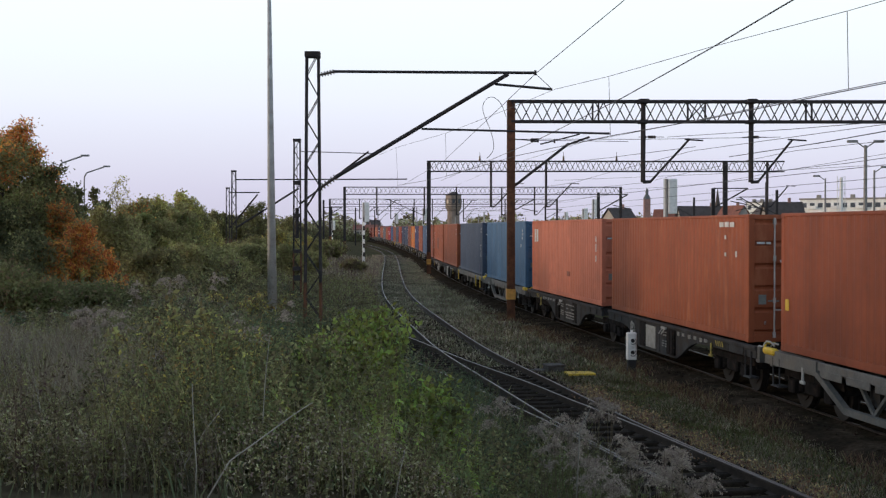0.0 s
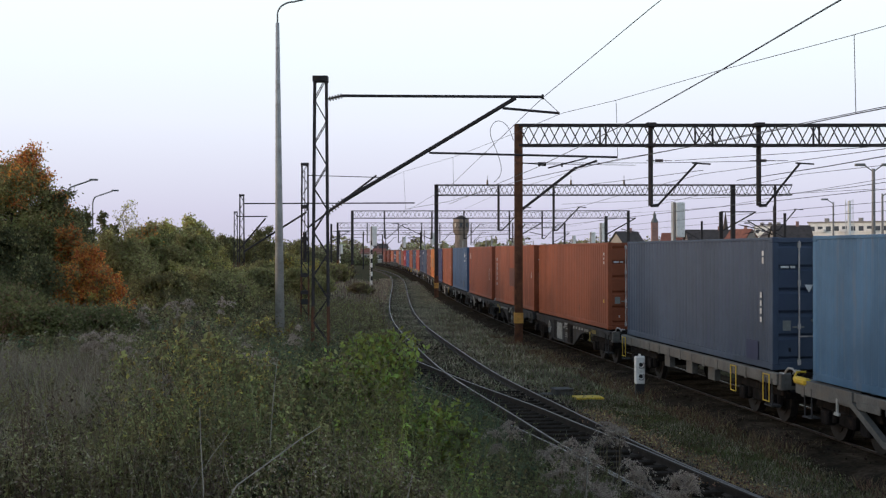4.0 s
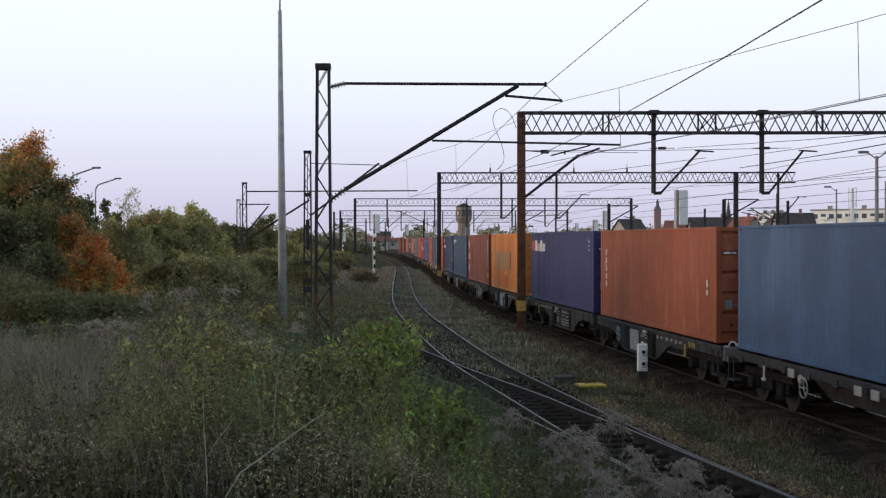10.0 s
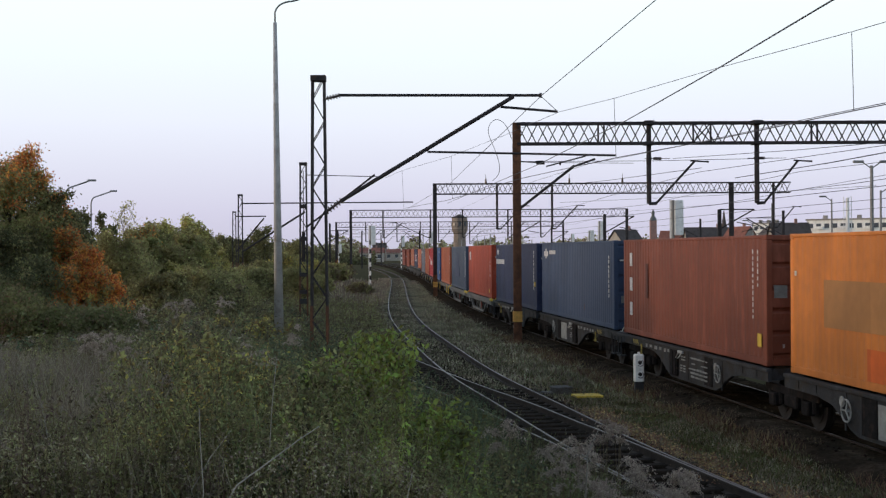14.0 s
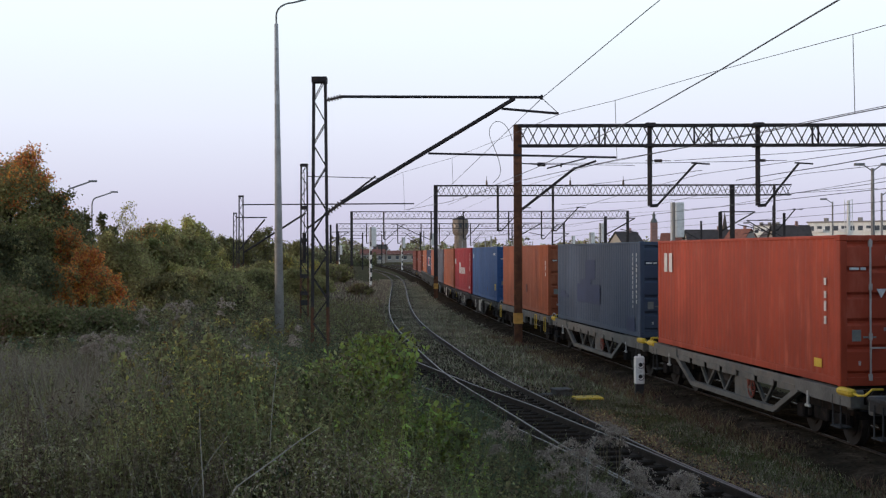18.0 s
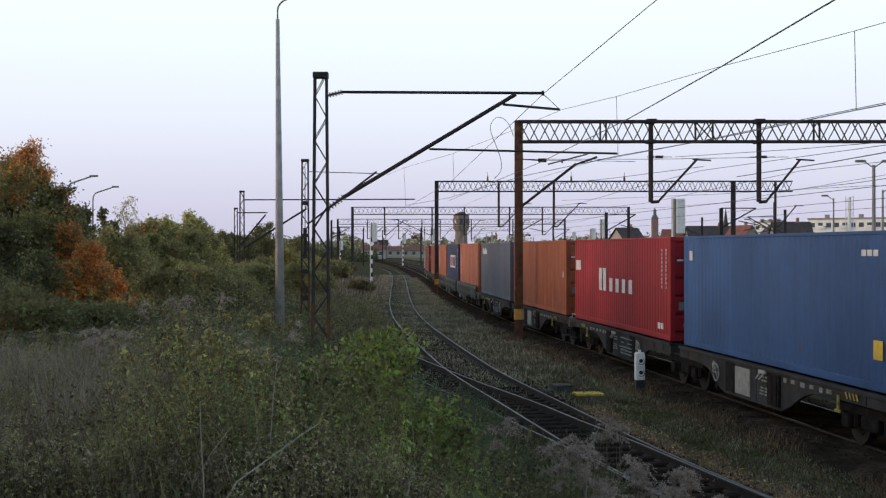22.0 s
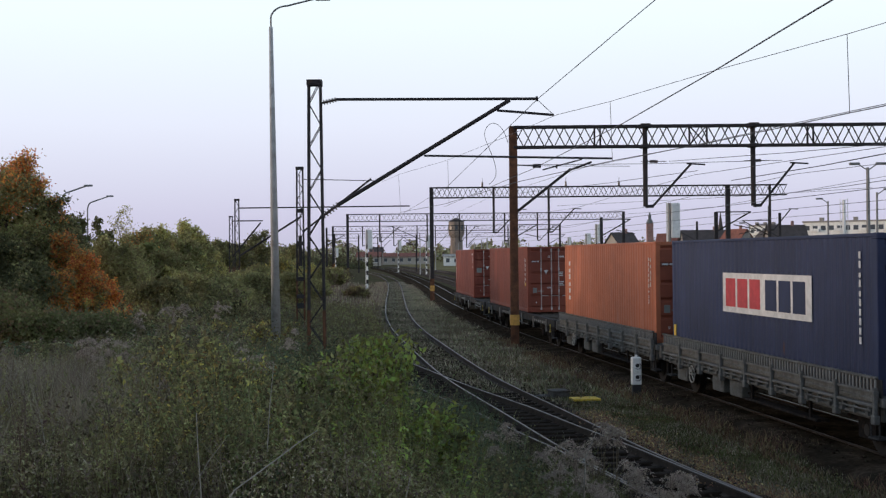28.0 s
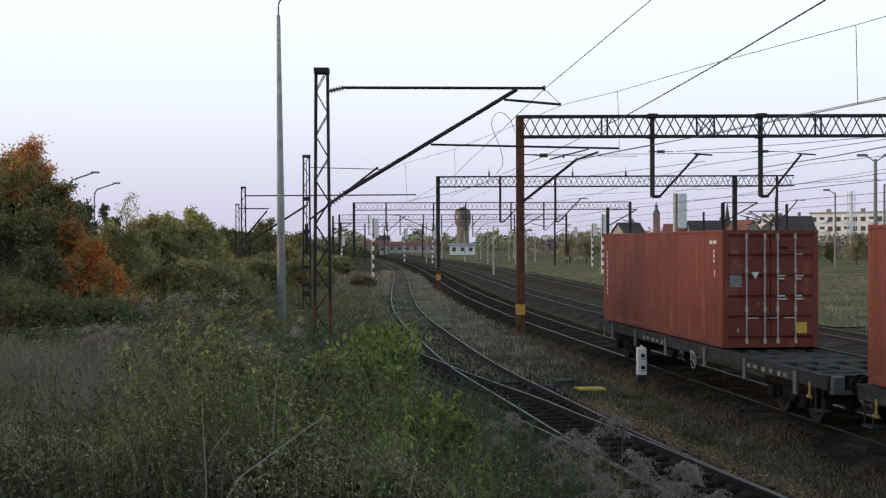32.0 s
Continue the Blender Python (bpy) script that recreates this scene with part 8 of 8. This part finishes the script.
house("low white trackside building beyond the meadow", 0.085, 420, 9, 7, 4.2, 5.2, PALE_WALL, ROOF_DARK, cols=3)
house("small brick trackside hut", -0.046, 540, 5, 6, 6.0, 8.0, BRICK, ROOF_DARK, cols=2)

# water tower
wx = 0.0165 * 480
W1 = thing("water_tower", "old brown brick water tower with a wide tank", "water tower", m=Matrix.Translation((wx, 480, -0.3)))
part("shaft", Geo().tube((0, 0, 0), (0, 0, 11), 2.6, 2.3, sides=12), BRICK, W1)
tk = part("tank", Geo().tube((0, 0, 10.6), (0, 0, 12), 2.4, 3.1, sides=12).tube((0, 0, 12), (0, 0, 16.4), 3.1, 3.0, sides=12), BRICK, W1, "dark brown tank storey")
part("roof", Geo().tube((0, 0, 16.4), (0, 0, 17.9), 3.2, 0.4, sides=12), ROOF_DARK, W1)
for k in range(8):
    a = 2 * math.pi * k / 8
    part("window", Geo().box(-0.5, -0.08, -0.8, 0.5, 0.08, 0.8), GLASS, tk, at=Matrix.Translation((3.02 * math.sin(a), -3.02 * math.cos(a), 14.2)) @ Matrix.Rotation(a, 4, "Z"))
# church tower and spire
C1 = thing("church_tower", "red brick church tower with a green copper cap", "church tower", m=Matrix.Translation((0.168 * 620, 620, -0.3)))
part("shaft", Geo().box(-1.5, -1.5, 0, 1.5, 1.5, 18.6), REDBRICK, C1)
part("cap", Geo().tube((0, 0, 18.5), (0, 0, 20.4), 1.9, 1.0, sides=8).tube((0, 0, 20.4), (0, 0, 21.8), 0.75, 0.75, sides=8).tube((0, 0, 21.8), (0, 0, 24), 0.9, 0.08, sides=8), COPPER, C1)
C2 = thing("church_spire", "slender dark church spire", "church tower", m=Matrix.Translation((0.2235 * 700, 700, -0.3)))
part("shaft", Geo().box(-1.3, -1.3, 0, 1.3, 1.3, 16), BRICK, C2)
part("spire", Geo().tube((0, 0, 16), (0, 0, 26), 1.6, 0.1, sides=8), ROOF_DARK, C2)

# far woods and hedges along the horizon, most in colours paled for haze
def hedge(name, label, n, u0, u1, d0, d1, top, leaf, mat):
    d = rng.uniform(d0, d1, n)
    x = rng.uniform(u0, u1, n) * d
    crown = 0.55 + 0.45 * np.sin(x * 0.23 + 1.3) * np.sin(x * 0.09) + 0.15 * np.sin(x * 0.9)
    z = ground_z(x, d) + top * np.clip(crown, 0.2, 1) * rng.random(n) ** 0.6
    v, f = leaf_arrays(np.stack([x, d, z], -1), leaf, 0.0, 0.8)
    return tagged(raw(name, v, f, mat), label, "woods", kind="stuff")


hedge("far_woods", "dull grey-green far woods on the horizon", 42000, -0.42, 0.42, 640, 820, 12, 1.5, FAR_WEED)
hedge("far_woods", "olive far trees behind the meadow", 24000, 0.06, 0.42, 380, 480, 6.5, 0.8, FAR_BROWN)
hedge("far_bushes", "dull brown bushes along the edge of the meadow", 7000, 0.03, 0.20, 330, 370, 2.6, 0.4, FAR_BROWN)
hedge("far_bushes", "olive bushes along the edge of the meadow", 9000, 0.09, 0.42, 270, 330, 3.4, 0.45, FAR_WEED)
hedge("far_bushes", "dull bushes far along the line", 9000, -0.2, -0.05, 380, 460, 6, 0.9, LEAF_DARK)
# crowns in the same weed colours, paled for haze
for k, (u, d, h, r) in enumerate([(0.113, 250, 5.6, 2.8), (0.128, 255, 5.0, 2.8), (0.168, 270, 6.0, 2.8), (0.325, 215, 5.6, 2.2), (0.335, 220, 5.2, 2.2), (0.305, 230, 4.2, 2.0), (0.29, 230, 4.0, 2.0), (0.20, 280, 5.4, 2.6), (0.10, 262, 5.2, 2.8)]):
    tree("olive-brown tree beyond the meadow", u * d, d, h, r, [(FAR_WEED, 0, 1.3, 0.5), (FAR_BROWN, 0, 1.3, 0.6)], 120 + k, 3600, 0.26, low=0.1, taper=0.35, limbs=26, up=1.2)


# ---- signals, lamps and posts along the line ----
def signal(label, u, d, z_top, foot_u=None, striped=True, big=1.0):
    x = u * d
    zg = float(ground_z(x, d))
    t = thing("light_signal", label, "railway signal", m=Matrix.Translation((x, d, zg)), group="light signals")
    h = z_top - zg
    p = part("post", Geo().tube((0, 0, -0.1), (0, 0, h), 0.10, sides=8), GREY_METAL, t)
    if striped:
        for k in range(0, int((h - 2.4) / 0.5), 2):
            part("white_band", Geo().tube((0, 0, 0.3 + k * 0.5), (0, 0, 0.8 + k * 0.5), 0.115, sides=8), WHITE, p)
            part("black_band", Geo().tube((0, 0, 0.8 + k * 0.5), (0, 0, 1.3 + k * 0.5), 0.115, sides=8), BLACK, p)
    hd = part("head", Geo().box(0.08, -0.25, h - 2.2 * big, 0.08 + 0.55 * big, 0.05, h, chamfer=0.06), WHITE, t, "white signal head seen from behind")
    part("ladder", Geo().line([(-0.16, 0.1, 0.2), (-0.16, 0.1, h)], 0.03).line([(-0.16, -0.2, 0.2), (-0.16, -0.2, h)], 0.03), WHITE, t)
    return t


for u, d, zt, big in ((-0.0535, 146, 6.7, 1.0), (-0.029, 283, 7.2, 1.1), (-0.007, 250, 7.6, 1.1), (0.104, 300, 7.6, 1.1), (0.119, 295, 8.4, 1.3), (0.126, 160, 7.4, 1.0), (-0.078, 300, 5.6, 1.0), (0.118, 210, 7.0, 0.9)):
    signal("white light signal on a striped post", u, d, zt, big=big)
signal("tall white light signal with a ladder", 0.1835, 80, 6.85, striped=False)


def post(label, u, d, z_top, r, mat, name="concrete_post", head=None):
    x = u * d
    zg = float(ground_z(x, d))
    t = thing(name, label, "post", m=Matrix.Translation((x, d, zg)), group="posts along the line")
    part("shaft", Geo().tube((0, 0, -0.1), (0, 0, z_top - zg), r, r * 0.7, sides=8), mat, t)
    if head:
        for s in head:
            part("lantern", Geo().tube((0, 0, z_top - zg - 0.3), (s * 1.0, 0, z_top - zg + 0.4), 0.06).box(min(s * 0.8, s * 1.8), -0.2, z_top - zg + 0.25, max(s * 0.8, s * 1.8), 0.2, z_top - zg + 0.5, chamfer=0.05), GREY_METAL, t)
    return t


for u, d, zt in ((0.0405, 165, 5.9), (0.036, 250, 6.6), (0.058, 240, 6.4), (0.066, 250, 6.0), (-0.012, 260, 6.4), (0.018, 270, 6.2), (-0.004, 190, 5.2), (0.0, 340, 7.4), (0.027, 340, 7.2), (0.0305, 330, 7.0), (0.0525, 300, 6.9), (0.0565, 330, 6.6), (0.073, 280, 6.2)):
    post("pale concrete post beside the tracks", u, d, zt, 0.14, CONCRETE)
post("tall grey lamp post with two lanterns", 0.3395, 125, 11.9, 0.22, GREY_METAL, "lamp_post", (-1, 1))
post("tall grey lamp post with two lanterns", 0.3465, 150, 10.6, 0.16, GREY_METAL, "lamp_post", (1,))
post("grey lamp post with one lantern", 0.308, 190, 11.2, 0.16, GREY_METAL, "lamp_post", (-1,))
post("grey lamp post with one lantern", 0.246, 230, 8.6, 0.14, GREY_METAL, "lamp_post", (-1,))
X1 = post("white lattice mast beside the flats", 0.3205, 300, 15.8, 0.5, WHITE, "lattice_mast")
part("lattice", Geo().line([(-0.9, 0, 6), (-0.9, 0, 16)], 0.08).line([(0.9, 0, 6), (0.9, 0, 16)], 0.08).line([(-0.9 if k % 2 else 0.9, 0, 6 + k) for k in range(11)], 0.06), WHITE, X1)
for u, u2, d, z in ((-0.2915, -0.269, 80, 8.25), (-0.2715, -0.2525, 96, 8.35)):
    x, x2 = u * d, u2 * d
    zg = float(ground_z(x, d))
    t = thing("street_lamp", "grey street lamp with a curved arm behind the trees", "street lamp", m=Matrix.Translation((x, d, zg)), group="street lamps")
    pts = [(0, 0, -0.1), (0, 0, z - 1.0 - zg)] + [(0.35 * (1 - math.cos(a)), 0, z - 1.0 - zg + 0.6 * math.sin(a)) for a in np.linspace(0.2, 1.5, 6)] + [(x2 - x - 0.3, 0, z - zg)]
    part("pole", Geo().line(pts, 0.05, 8), GREY_METAL, t)
    part("lantern", Geo().box(x2 - x - 0.4, -0.1, z - zg - 0.03, x2 - x + 0.12, 0.1, z - zg + 0.09, chamfer=0.03), GREY_METAL, t)
for u, d, zt in ((0.0885, 231, 8.2), (0.06, 150, 8.0), (0.13, 130, 7.4), (0.22, 110, 7.2), (0.27, 160, 8.6), (0.262, 140, 8.8), (0.205, 200, 8.6), (-0.015, 300, 8.6), (-0.045, 360, 9), (-0.06, 300, 8.6), (-0.085, 210, 8.4)):
    x = u * d
    t = thing("catenary_mast", "dark catenary mast with a cantilever far along the line", "mast", m=Matrix.Translation((x, d, -0.3)), group="catenary masts")
    part("post", Geo().box(-0.15, -0.12, 0, 0.15, 0.12, zt + 0.3), MAST, t)
    s = 1 if d % 20 else -1
    part("cantilever", Geo().tube((0, 0, 5.8), (s * 3.0, 0, 7.5), 0.06).tube((0, 0, 7.5), (s * 3.0, 0, 7.5), 0.05).tube((s * 1.5, 0, 6.4), (s * 3.4, 0, 6.0), 0.04), MAST, t)
LOOP_U, LOOP_V = (914, 906, 894, 881, 873, 879, 889, 892, 880), (232, 211, 199, 200, 216, 238, 264, 290, 306)
# loop of cable on the gantry, and cross wires
wire("loop of dark cable hanging on the gantry post", [sight(float(spline(range(9), LOOP_U)(q)), float(spline(range(9), LOOP_V)(q)), 54.8) for q in np.linspace(0, 8, 40)], 0.013, "cable_loop")
for u0, v0, d0, u1, v1, d1, r in ((1200, 268, 60, 1640, 236, 40, 0.012), (1310, 303, 70, 1640, 248, 40, 0.02), (1393, 328, 110, 1640, 297, 60, 0.02), (1000, 345, 175, 1560, 318, 109, 0.018), (930, 322, 109, 1250, 285, 55.3, 0.014), (930, 272, 55.0, 1400, 268, 55.0, 0.012)):
    wire("thin dark overhead wire across the yard", [sight(u0, v0, d0), sight((u0 + u1) / 2, (v0 + v1) / 2 + 2, 2 / (1 / d0 + 1 / d1)), sight(u1, v1, d1)], r)


def motions():
    for ob, q, half, z in MOVERS:
        walk(ob, [(t, on_track(train_at(q, t), half, z)) for t in range(0, 33)])


motions()
